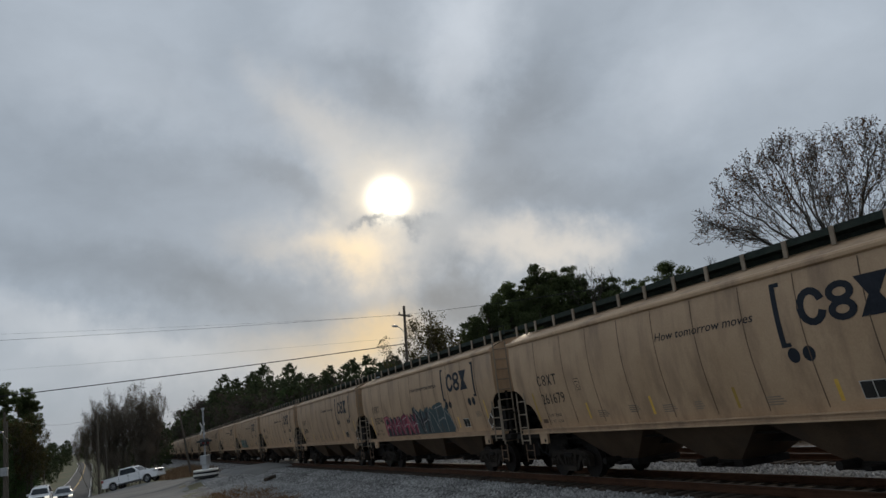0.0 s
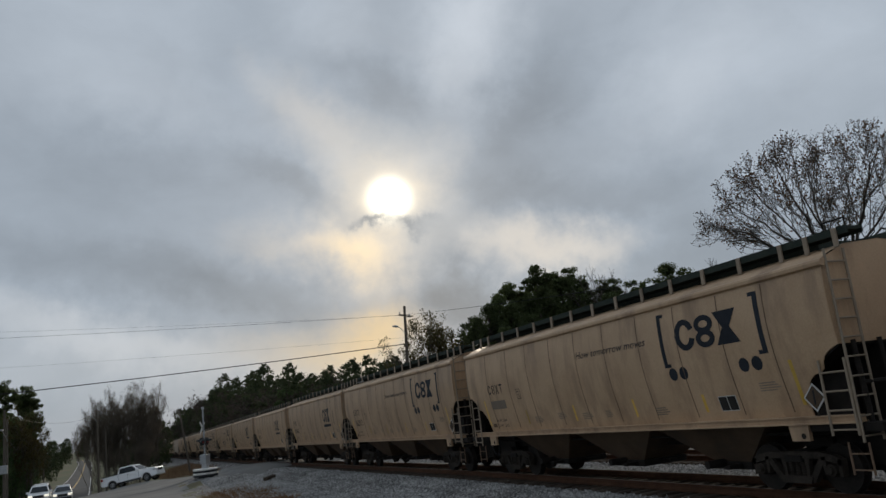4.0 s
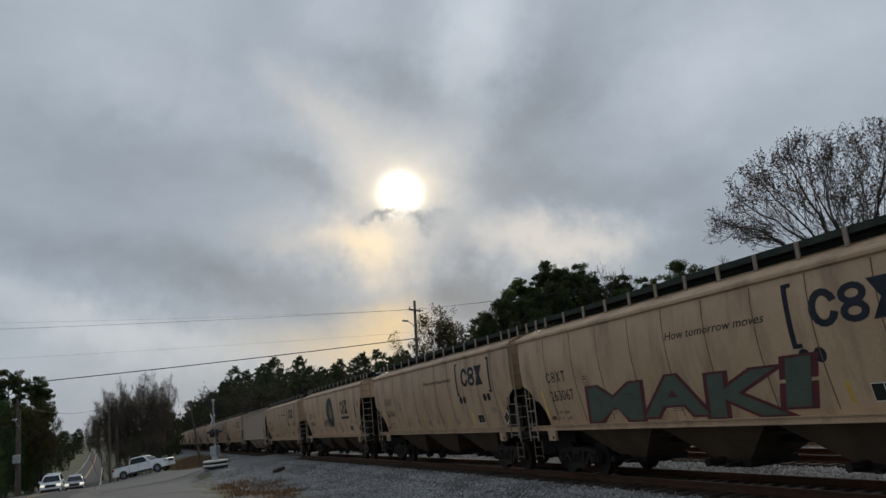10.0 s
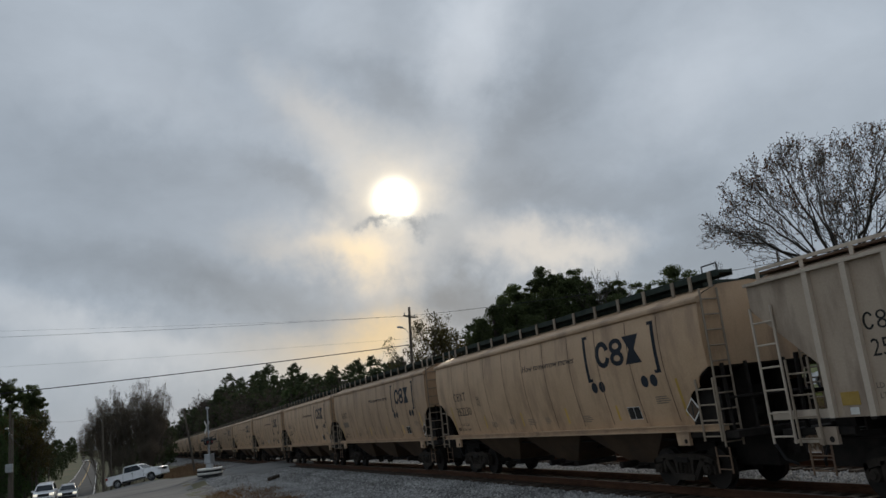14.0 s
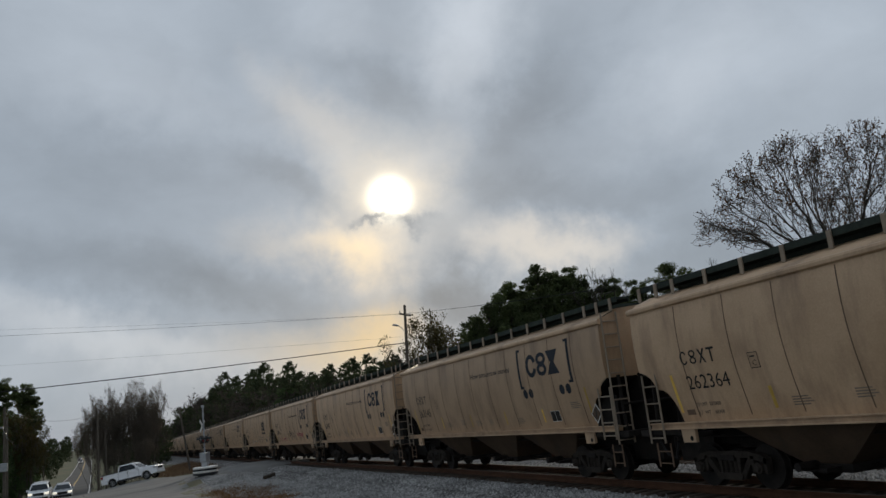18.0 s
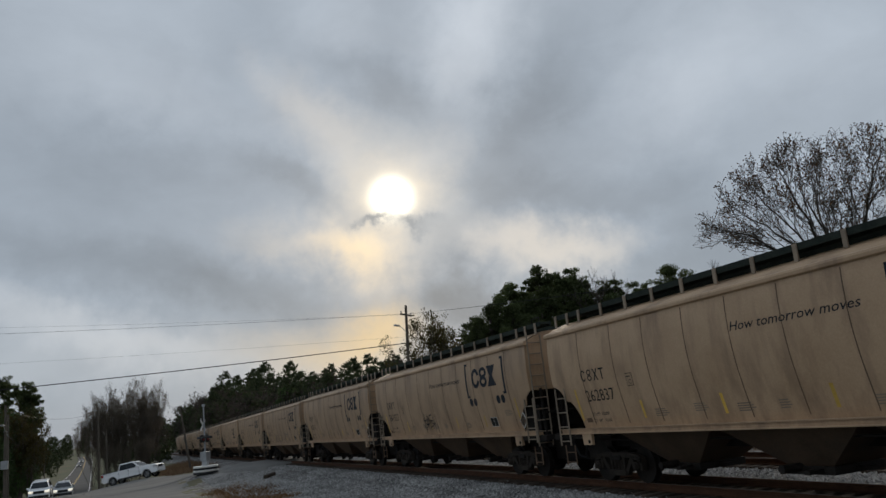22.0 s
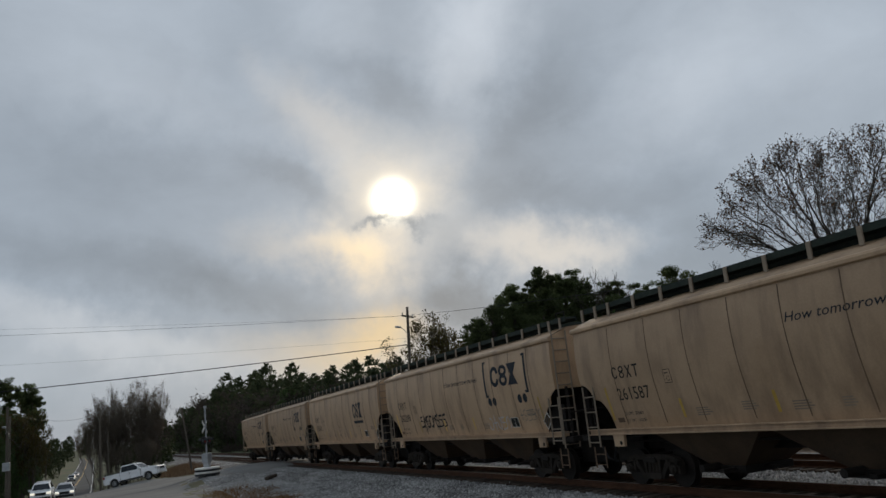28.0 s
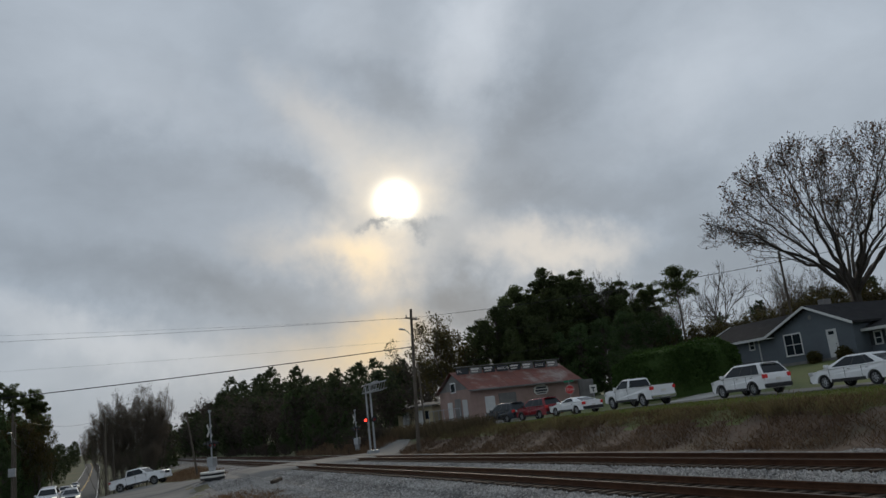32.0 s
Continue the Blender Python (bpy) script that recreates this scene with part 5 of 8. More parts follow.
def grow(rng, a, d, length, r, depth, spread, segs, tips, lift=0.15, kids=(2, 3), shrink=0.72, bend=0.18):
    """A limb that bends, tapers and forks."""
    steps = 3 if depth > 1 else 2
    p = np.array(a, float)
    d = np.array(d, float)
    for i in range(steps):
        d = d + rng.normal(size=3) * bend + np.array([0, 0, lift * 0.3])
        d /= np.linalg.norm(d)
        q = p + d * length / steps
        segs.append((p, q, r * (1 - 0.28 * i / steps), r * (1 - 0.28 * (i + 1) / steps)))
        p = q
        if depth > 0 and i == 1 and rng.random() < 0.7:
            o = rng.normal(size=3)
            o -= d * np.dot(o, d)
            o /= np.linalg.norm(o)
            dd = d * 0.75 + o * spread * 1.1 + np.array([0, 0, lift])
            grow(rng, p, dd / np.linalg.norm(dd), length * shrink * 0.8, r * 0.5, depth - 1, spread, segs, tips, lift, kids, shrink, bend)
    if depth == 0:
        tips.append(p)
        return
    for _ in range(rng.integers(kids[0], kids[1] + 1)):
        o = rng.normal(size=3)
        o -= d * np.dot(o, d)
        o /= np.linalg.norm(o)
        dd = d + o * spread * (0.6 + 0.7 * rng.random()) + np.array([0, 0, lift])
        grow(rng, p, dd / np.linalg.norm(dd), length * shrink * (0.8 + 0.4 * rng.random()), r * 0.66, depth - 1, spread, segs, tips, lift, kids, shrink, bend)


def tree(name, label, segs, leaf_v, leaf_f, leaf_mat, sides=5, group="", at=Matrix(), bark="bark"):
    t = thing(name, at, label, "tree", group)
    v, f = rods_mesh("trunk", segs, sides)
    part("trunk", np_mesh("trunk", v, f, M[bark]), None, t)
    if leaf_v is not None and len(leaf_v):
        part("crown", np_mesh("crown", leaf_v, leaf_f, leaf_mat), None, t)
    return t


def stretch_tips(rng, tips, per, reach):
    t = np.repeat(np.array(tips), per, 0)
    return t + rng.normal(size=t.shape) * reach


def pine_parts(seed, h=16.0, crown=0.45, width=3.2, n=5200, size=0.19):
    """A tall pine: bare stem, irregular clumps of needles on top."""
    rng = np.random.default_rng(seed)
    segs, pts = [], []
    p = np.zeros(3)
    lean = rng.normal(size=2) * 0.02
    k = 8
    for i in range(k):
        q = np.array([lean[0] * h * (i + 1) / k, lean[1] * h * (i + 1) / k, h * 0.97 * (i + 1) / k]) + np.append(rng.normal(size=2) * 0.08, 0)
        segs.append((p, q, 0.24 * (1 - 0.8 * i / k), 0.24 * (1 - 0.8 * (i + 1) / k)))
        p = q
    for i in range(26):
        f = rng.random() ** 0.8
        z = h * (1 - crown) + h * crown * f
        reach = width * (0.35 + 0.9 * math.sin(math.pi * min(1, 0.18 + f * 0.8))) * (0.55 + 0.6 * rng.random()) * 0.75
        a = rng.random() * 2 * math.pi
        base = np.array([lean[0] * z, lean[1] * z, z])
        tip = base + np.array([math.cos(a) * reach, math.sin(a) * reach, reach * (0.1 + 0.3 * rng.random())])
        segs.append((base, tip, 0.07, 0.02))
        for _ in range(4):
            c = base + (tip - base) * (0.35 + 0.75 * rng.random())
            pts.append(c + rng.normal(size=3) * 0.25 + ball(rng, n // 104, 0.1) * np.array([0.95, 0.95, 0.6]) * (0.35 + 0.4 * rng.random()) * width / 3)
    pts = np.concatenate(pts)
    v, f = quads(rng, pts, size, 0.0, 0.28)
    return segs, v, f


def evergreen_parts(seed, h=14.0, width=4.5, n=11000, size=0.22, low=0.08):
    """A broad dense evergreen, leafy almost to the ground."""
    rng = np.random.default_rng(seed)
    segs = [((0, 0, 0), (0, 0, h * 0.5), 0.3, 0.2), ((0, 0, h * 0.5), (0.2, 0, h * 0.92), 0.2, 0.05)]
    pts = []
    for i in range(150):
        f = low + (1 - low) * rng.random() ** 0.9
        r = width * (math.sin(math.pi * min(1.0, 0.12 + 0.86 * f)) ** 0.7) * (0.62 + 0.45 * rng.random())
        a = rng.random() * 2 * math.pi
        c = np.array([math.cos(a) * r * 0.72, math.sin(a) * r * 0.72, h * f])
        s = (0.38 + 0.5 * rng.random()) * width / 3.3
        pts.append(c + ball(rng, n // 150, 0.3) * np.array([s, s, s * 0.72]))
        segs.append(((0, 0, h * f * 0.85), c, 0.06, 0.02))
    v, f = quads(rng, np.concatenate(pts), size, 0.0, 0.36)
    return segs, v, f


def bare_parts(seed, h=12.0, stems=1, depth=5, spread=0.55, r=0.2, leaves=0, size=0.12, lift=0.2, open_angle=0.3, kids=(2, 3), shrink=0.74, first=0.28, slim=0.45):
    """A leafless or nearly leafless tree."""
    rng = np.random.default_rng(seed)
    segs, tips = [], []
    for i in range(stems):
        d = np.array([rng.normal() * open_angle, rng.normal() * open_angle, 1.0])
        d /= np.linalg.norm(d)
        o = np.append(rng.normal(size=2) * (0.15 * stems ** 0.5 if stems > 1 else 0), 0)
        grow(rng, o, d, h * first, r, depth, spread, segs, tips, lift, kids, shrink)
    top = max(s[1][2] for s in segs)
    k = h / top
    segs = [(np.array(a) * k, np.array(b) * k, r0, r1) for a, b, r0, r1 in segs]
    if leaves:
        pts = stretch_tips(rng, [t * k for t in tips], 1, 0.3)
        pts = np.concatenate([stretch_tips(rng, [t * k for t in tips], max(1, leaves // max(1, len(tips)) + 1), 0.2)])[:leaves * 2]
        rng.shuffle(pts)
        v, f = quads(rng, pts[:leaves], size, 0.0, slim)
        return segs, v, f
    return segs, None, None


def place(ob, x, y, scale=1.0, turn=0.0, sink=0.1, sz=None):
    z = float(ground_z(x, y)) - sink
    ob.matrix_basis = pose(x, y, z, 0, 0, turn) @ Matrix.Diagonal((scale, scale, sz or scale, 1))
    return ob


def again(ob, x, y, scale=1.0, turn=0.0, sz=None):
    z = float(ground_z(x, y)) - 0.1
    c = copy_thing(ob, pose(x, y, z, 0, 0, turn) @ Matrix.Diagonal((scale, scale, sz or scale, 1)))
    c.matrix_basis = pose(x, y, z, 0, 0, turn) @ Matrix.Diagonal((scale, scale, sz or scale, 1))
    return c


def big_oak():
    """The wide oak behind the house: long limbs fan out to a broad dome, with rust-brown leaves left on the twigs."""
    rng = np.random.default_rng(11)
    heart, wide, tall = np.array([0, 0, 12.7]), 11.5, 7.5
    segs = [((0, 0, 0), (0.1, 0, 2.6), 0.74, 0.62), ((0.1, 0, 2.6), (0, 0.1, 5.0), 0.62, 0.58), ((0, 0.1, 5.0), (0, 0, 7.2), 0.5, 0.34)]
    tips = []

    def dome(az, el, k=1.0):
        return heart + k * np.array([math.cos(el) * math.cos(az) * wide, math.cos(el) * math.sin(az) * wide, math.sin(el) * tall])

    def limb(a, b, rise, n, r0, r1, wob):
        """A bent, tapering branch; returns its points and radii."""
        mid = a + (b - a) * 0.42 + np.array([0, 0, rise]) + rng.normal(size=3) * wob * 2
        pts, rad = [a], [r0]
        for i in range(1, n + 1):
            f = i / n
            p = a * (1 - f) ** 2 + mid * 2 * f * (1 - f) + b * f * f + (rng.normal(size=3) * wob if i < n else 0)
            pts.append(p), rad.append(r0 + (r1 - r0) * f ** 0.8)
        for i in range(n):
            segs.append((pts[i], pts[i + 1], rad[i], rad[i + 1]))
        return pts, rad

    plan = [(i * 2 * math.pi / 7 + 0.15 * rng.normal(), 0.06 + 0.10 * rng.random()) for i in range(7)]
    plan += [(i * 2 * math.pi / 5 + 0.4, 0.48 + 0.12 * rng.random()) for i in range(5)] + [(i * 2 * math.pi / 3, 0.98 + 0.2 * rng.random()) for i in range(3)]
    for az, el in plan:
        end = dome(az, el, 0.96)
        start = np.array([0.1 * math.cos(az), 0.1 * math.sin(az), 4.6 + 2.2 * rng.random()])
        main, mr = limb(start, end, 2.6 if el < 0.3 else 0.6, 10, 0.23, 0.035, 0.16)
        for f in np.linspace(0.34, 0.98, 11):
            k = min(9, int(f * 10))
            p = main[k] + (main[k + 1] - main[k]) * (f * 10 - k)
            q = (p - heart) / np.array([wide, wide, tall])
            a1 = (math.atan2(q[1], q[0]) if np.hypot(q[0], q[1]) > 0.25 else az) + rng.normal() * 0.26
            e1 = max(-0.08, el + rng.normal() * 0.30 + 0.12)
            sub, sr = limb(p, dome(a1, e1, 0.80 + 0.2 * rng.random()), 0.25, 5, max(0.026, mr[k] * 0.36), 0.017, 0.14)
            for g in np.linspace(0.30, 1.0, 9):
                j = min(4, int(g * 5))
                b0 = sub[j] + (sub[j + 1] - sub[j]) * (g * 5 - j)
                out = (b0 - np.array([0, 0, 7.0])) / np.linalg.norm(b0 - np.array([0, 0, 7.0]))
                d = out + rng.normal(size=3) * 0.55 + np.array([0, 0, 0.1])
                b1 = b0 + d / np.linalg.norm(d) * (0.8 + 1.1 * rng.random())
                w = (b1 - heart) / np.array([wide, wide, tall])
                if np.linalg.norm(w) > 1.03:
                    b1 = heart + w / np.linalg.norm(w) * 1.03 * np.array([wide, wide, tall])
                segs.append((b0, b1, 0.019, 0.014))
                for h in (0.35, 0.6, 0.85, 1.0):
                    c0 = b0 + (b1 - b0) * h
                    d = out * 0.8 + rng.normal(size=3) * 0.7
                    c1 = c0 + d / np.linalg.norm(d) * (0.35 + 0.45 * rng.random())
                    segs.append((c0, c1, 0.013, 0.010))
                    tips.append(c1)
    segs = [s for s in segs if np.linalg.norm(np.asarray(s[1]) - np.asarray(s[0])) > 0.02]
    tips = np.array(tips)
    pts = np.concatenate([tips, tips + rng.normal(size=tips.shape) * 0.15])
    rim = np.linalg.norm((pts - heart) / np.array([wide, wide, tall]), axis=1)
    keep = rng.random(len(pts)) < (0.38 + 0.55 * (np.sin(pts[:, 0] * 0.8 + pts[:, 1]) > -0.2)) * np.clip(rim * 1.3 - 0.15, 0.35, 1.0)
    v, f = quads(rng, pts[keep], 0.105, 0.0, 0.6)
    return tree("oak_tree", "wide oak with scattered rust-brown leaves behind the house", segs, v, f, M["oak_leaf"], 4, bark="oak_bark")


def stand(ob, rows):
    """Puts a tree at the first row and copies at the others: x, y, width, turn, height."""
    x, y, s, t, k = rows[0]
    place(ob, x, y, s, t, 0.1, k)
    for x, y, s, t, k in rows[1:]:
        again(ob, x, y, s, t, k)


def make_trees():
    place(big_oak(), -50.9, 60.2, 1.0, 30)
    pineA = tree("pine_tree", "tall dark pine with a clumpy crown", *pine_parts(1, n=9000, size=0.21), M["pine"], group="pines")
    pineC = tree("pine_tree", "lone pine with a flat spreading crown", *pine_parts(2, 16, 0.27, 3.6, 6200, 0.19), M["pine"], group="pines")
    ever = tree("evergreen_tree", "broad dense dark evergreen tree", *evergreen_parts(3, n=12500, size=0.18), M["green"], group="evergreens")
    everB = tree("evergreen_tree", "tall broad evergreen tree with a ragged crown", *evergreen_parts(4, 17, 5.2, 21000, 0.20), M["pine"], group="evergreens")
    bareA = tree("bare_tree", "leafless grey tree with fine branches", *bare_parts(5, 11, 2, 5, 0.5, 0.13, 0, open_angle=0.18), M["brown"], 3, "bare trees")
    bareC = tree("bare_tree", "leafless tree with a wide hazy crown of twigs", *bare_parts(16, 12, 2, 6, 0.5, 0.13, 1500, 0.07, open_angle=0.2, shrink=0.78), M["twig"], 3, "bare trees")
    brush = tree("thicket_tree", "leafless upright tree dense with brown twigs", *bare_parts(6, 12, 7, 4, 0.36, 0.07, 9000, 0.22, lift=0.38, open_angle=0.14, slim=0.07), M["thicket"], 3, "bare trees")
    leafy_b = tree("half_bare_tree", "half-bare tree with brownish green leaves", *bare_parts(7, 11, 3, 5, 0.5, 0.12, 6800, 0.14, open_angle=0.17), M["brown_green"], 3, "half-bare trees")
    # behind the store and the hedge
    stand(everB, [(-103.0, 43.9, 0.36, 33, 0.58), (-103.3, 45.8, 0.42, 99, 0.68), (-103.6, 47.9, 0.50, 170, 0.79), (-104.8, 50.3, 0.60, 15, 0.90), (-106.0, 53.0, 0.66, 200, 0.99), (-105.6, 51.3, 0.55, 40, 0.60), (-105.0, 52.5, 0.6, 240, 0.78), (-104.4, 53.8, 0.71, 20, 0.89), (-110.8, 59.3, 0.84, 87, 1.06), (-114.5, 65.2, 1.16, 154, 1.16), (-115.2, 69.8, 1.18, 221, 1.18), (-114.1, 73.6, 1.07, 288, 1.07), (-108.7, 74.4, 0.97, 355, 0.97), (-109.1, 80.2, 0.95, 62, 0.95), (-101.3, 51.0, 0.47, 129, 0.67), (-102.6, 56.0, 0.77, 196, 0.77)])
    stand(ever, [(-96.6, 63.3, 0.79, 20, 0.79), (-72.3, 50.3, 0.61, 87, 0.61), (-71.4, 52.7, 0.58, 154, 0.58), (-70.7, 54.7, 0.48, 221, 0.53), (-100.2, 61.5, 0.78, 288, 0.78), (-101.7, 58.6, 0.72, 355, 0.72)])
    stand(pineA, [(-107.5, 60.5, 1.26, 20, 1.26), (-114.1, 69.3, 1.31, 87, 1.31), (-111.4, 77.2, 1.16, 154, 1.16), (-111.5, 58.1, 1.16, 221, 1.16), (-108.8, 81.0, 1.09, 288, 1.09), (-117.6, 73.7, 1.28, 355, 1.28)])
    stand(pineC, [(-76.5, 61.5, 0.85, 20, 0.85)])
    stand(bareA, [(-111.8, 74.5, 1.61, 20, 1.98), (-113.2, 77.5, 1.49, 87, 1.94), (-72.2, 63.5, 1.01, 154, 1.27), (-118.9, 63.8, 1.49, 221, 1.84)])
    stand(bareC, [(-66.2, 67.5, 1.0, 20, 1.12), (-73.1, 70.2, 1.05, 87, 1.05), (-98.0, 75.0, 1.37, 154, 1.37)])
    # beside the utility pole, then behind the house
    stand(leafy_b, [(-104.2, 41.0, 1.0, 20, 1.38), (-103.2, 42.6, 0.5, 87, 0.92), (-105.5, 39.6, 0.55, 87, 1.0), (-59.0, 64.2, 0.72, 20, 0.69), (-59.3, 68.4, 0.76, 87, 0.76), (-56.7, 69.8, 0.72, 154, 0.68), (-55.3, 73.2, 0.7, 221, 0.66), (-69.9, 57.2, 0.65, 288, 0.6), (-70.6, 60.7, 0.68, 355, 0.62), (-69.6, 63.1, 0.69, 62, 0.63), (-70.0, 67.0, 0.7, 129, 0.7), (-64.2, 67.4, 0.73, 196, 0.73)])
    # twiggy thicket beside the railway and the highway
    stand(brush, [(-138.1, -5.3, 0.52, 20, 0.94), (-134.9, -4.1, 0.68, 87, 1.13), (-136.2, -2.5, 0.73, 154, 1.21), (-137.4, -0.7, 0.77, 221, 1.29), (-132.2, 1.1, 0.76, 288, 1.26), (-131.7, 2.6, 0.72, 355, 1.2), (-135.9, 3.2, 0.52, 62, 0.98), (-126.7, 0.1, 0.56, 196, 1.02), (-126.7, -1.8, 0.55, 263, 0.92), (-126.2, 2.1, 0.52, 330, 0.86), (-125.6, -3.5, 0.46, 37, 0.77), (-123.0, 2.9, 0.36, 104, 0.50), (-121.0, 1.5, 0.40, 10, 0.5), (-120.0, -1.5, 0.40, 200, 0.5)])
    # across the highway
    for x, y, s, t, k in ((-109.0, -14.6, 0.75, 20, 1.05), (-112.0, -12.6, 0.65, 87, 1.0), (-116.0, -11.6, 0.5, 40, 0.8)):
        again(leafy_b, x, y, s, t, k)
    for x, y, s, t, k in ((-112.3, -15.2, 0.87, 20, 0.92), (-118.4, -13.0, 0.72, 154, 0.9), (-118.8, -11.6, 0.69, 221, 0.86), (-125.2, -12.8, 0.67, 288, 0.84)):
        again(pineA, x, y, s, t, k)
    for x, y, s, t, k in ((-107.4, -15.0, 0.71, 20, 0.79), (-111.4, -13.6, 0.61, 87, 0.77), (-120.3, -13.0, 0.56, 154, 0.7), (-139.7, -14.2, 0.5, 221, 0.62), (-102.0, -13.8, 0.44, 288, 0.55), (-171.7, -17, 0.5, 355, 0.56), (-115.6, -13.4, 0.39, 62, 0.49), (-95, -14.5, 0.5, 140, 0.5), (-150, -16, 0.5, 100, 0.55)):
        again(ever, x, y, s, t, k)
    # by the crossing
    again(ever, -138, 26.0, 0.85, 50, 0.76)
    again(ever, -117, 24.5, 0.42, 10, 0.42)
    again(ever, -106, 27.0, 0.30, 90)


def far_woods():
    """The wooded hill along the line and the far tree line, one mass."""
    rng = np.random.default_rng(21)
    kinds = [pine_parts(31, 17, 0.5, 3.2, 640, 0.5)[1:], pine_parts(32, 15, 0.55, 3.4, 640, 0.52)[1:], evergreen_parts(33, 13, 4.2, 900, 0.6)[1:], evergreen_parts(34, 11, 4.0, 850, 0.58)[1:]]
    twig = []
    for sd in (35, 36):
        s = bare_parts(sd, 13, 3, 3, 0.45, 0.10, 0, lift=0.3, open_angle=0.2, kids=(2, 2))[0]
        v, f = rods_mesh("t", [(a, b, max(r0, 0.04), max(r1, 0.03)) for a, b, r0, r1 in s if r0 > 0.035], 3)
        p = np.array([q[1] for q in s if q[3] < 0.06])
        p = p[rng.integers(0, len(p), 520)]
        v2, f2 = quads(rng, p + rng.normal(size=(len(p), 3)) * 0.55, 0.5, 0.0, 0.16)
        twig.append((np.concatenate([v, v2]), np.concatenate([f, f2 + len(v)])))
    VG, FG, VT, FT = [], [], [], []
    ng = nt = 0

    def drop(x, y, s, bare, lift=0.0):
        nonlocal ng, nt
        v, f = twig[rng.integers(2)] if bare else kinds[rng.integers(4)]
        a = rng.random() * 6.28
        c, sn = math.cos(a), math.sin(a)
        w = np.stack([v[:, 0] * c - v[:, 1] * sn, v[:, 0] * sn + v[:, 1] * c, v[:, 2]], 1) * s + np.array([x, y, float(ground_z(x, y)) - 0.4 + lift])
        if bare:
            VT.append(w), FT.append(f + nt)
            nt += len(v)
        else:
            VG.append(w), FG.append(f + ng)
            ng += len(v)
    # along the far side of the tracks
    for i in range(280):
        x = -112 - rng.random() ** 1.1 * 420
        row = rng.random()
        y = 25 + row ** 1.5 * 55
        far = min(1.0, max(0.0, (-x - 200) / 220))
        near = min(1.0, max(0.0, (-x - 115) / 120))
        drop(x, y, (0.62 + 0.32 * rng.random()) * (0.9 + 0.15 * min(1, row * 2)) * (1 + 0.30 * near + 0.40 * far), rng.random() < 0.58)
    for i in range(40):
        drop(-100 - rng.random() * 40, 26 + rng.random() * 8, 0.36 + 0.22 * rng.random(), rng.random() < 0.6)
    # camera side of the tracks, beyond the thicket
    for i in range(60):
        drop(-150 - rng.random() * 260, 1.5 + rng.random() * 5.5 - 0, 0.45 + 0.25 * rng.random(), rng.random() < 0.6)
    # beyond the highway
    for i in range(70):
        x = -110 - rng.random() * 420
        y = float(np.interp(x, ROAD_X, ROAD_Y)) - 13 - rng.random() * 40
        drop(x, y, 0.55 + 0.4 * rng.random(), rng.random() < 0.4)
    # close along both sides of the highway
    for i in range(170):
        x = -185 - rng.random() * 400
        y = float(np.interp(x, ROAD_X, ROAD_Y))
        s = 0.45 + 0.35 * rng.random()
        drop(x, y - 8 - rng.random() * 26 if i % 3 else y + 9 + rng.random() * 9, s if i % 3 else s * 0.75, rng.random() < 0.4)
    # scrub at the foot of the woods
    for i in range(230):
        drop(-84 - rng.random() ** 1.4 * 330, 22.0 + rng.random() * 4.5, 0.10 + 0.14 * rng.random(), rng.random() < 0.8)
    # far tree line over the crest
    for i in range(120):
        drop(-600 - rng.random() * 80, -150 + rng.random() * 250, 0.8 + 0.35 * rng.random(), rng.random() < 0.3)
    # hill behind the houses
    for i in range(70):
        drop(-20 - rng.random() * 110, 74 + rng.random() * 50, 0.5 + 0.3 * rng.random(), rng.random() < 0.45)
    w = new("woods", np_mesh("woods", np.concatenate(VG), np.concatenate(FG), M["woods"]))
    tagged(w, "dark evergreen woods along the railway and far hill", "woods", kind="stuff")
    w = new("bare_woods", np_mesh("bare_woods", np.concatenate(VT), np.concatenate(FT), M["far_twig"]))
    tagged(w, "grey-brown leafless woods along the railway", "woods", kind="stuff")


def make_hedge():
    rng = np.random.default_rng(9)
    h = thing("hedge", (0, 0, 0), "large clipped round green hedge beside the house", "hedge")
    hull, pts = bmesh.new(), []
    box3 = lambda q: np.sign(q) * np.abs(q) ** 0.42
    for cx, cy, rx, ry, rz in ((-54.2, 40.2, 4.6, 1.9, 3.7), (-50.6, 40.3, 4.5, 2.0, 3.85), (-52.4, 40.2, 4.8, 2.0, 3.9)):
        z = float(ground_z(cx, cy)) - 0.2
        m = bmesh.ops.create_uvsphere(hull, u_segments=28, v_segments=16, radius=1.0)
        for v in m["verts"]:
            q = box3(np.array(v.co))
            v.co = Vector((cx + q[0] * rx * 0.93, cy + q[1] * ry * 0.93, z + max(0.0, q[2] + 0.05) * rz * 0.94))
        p = rng.normal(size=(14000, 3))
        p /= np.linalg.norm(p, axis=1)[:, None]
        p[:, 2] = np.abs(p[:, 2])
        lump = 1 + 0.03 * np.sin(p[:, 0] * 9 + cx) + 0.03 * np.sin(p[:, 1] * 7 + p[:, 2] * 8)
        p = box3(p) * ((0.92 + 0.12 * rng.random(14000)) * lump)[:, None]
        pts.append(p * np.array([rx, ry, rz]) + np.array([cx, cy, z]))
    part("inner_bulk", hull, M["hedge"], h)
    v, f = quads(rng, np.concatenate(pts), 0.12)
    part("leaves", np_mesh("leaves", v, f, M["hedge"]), None, h)


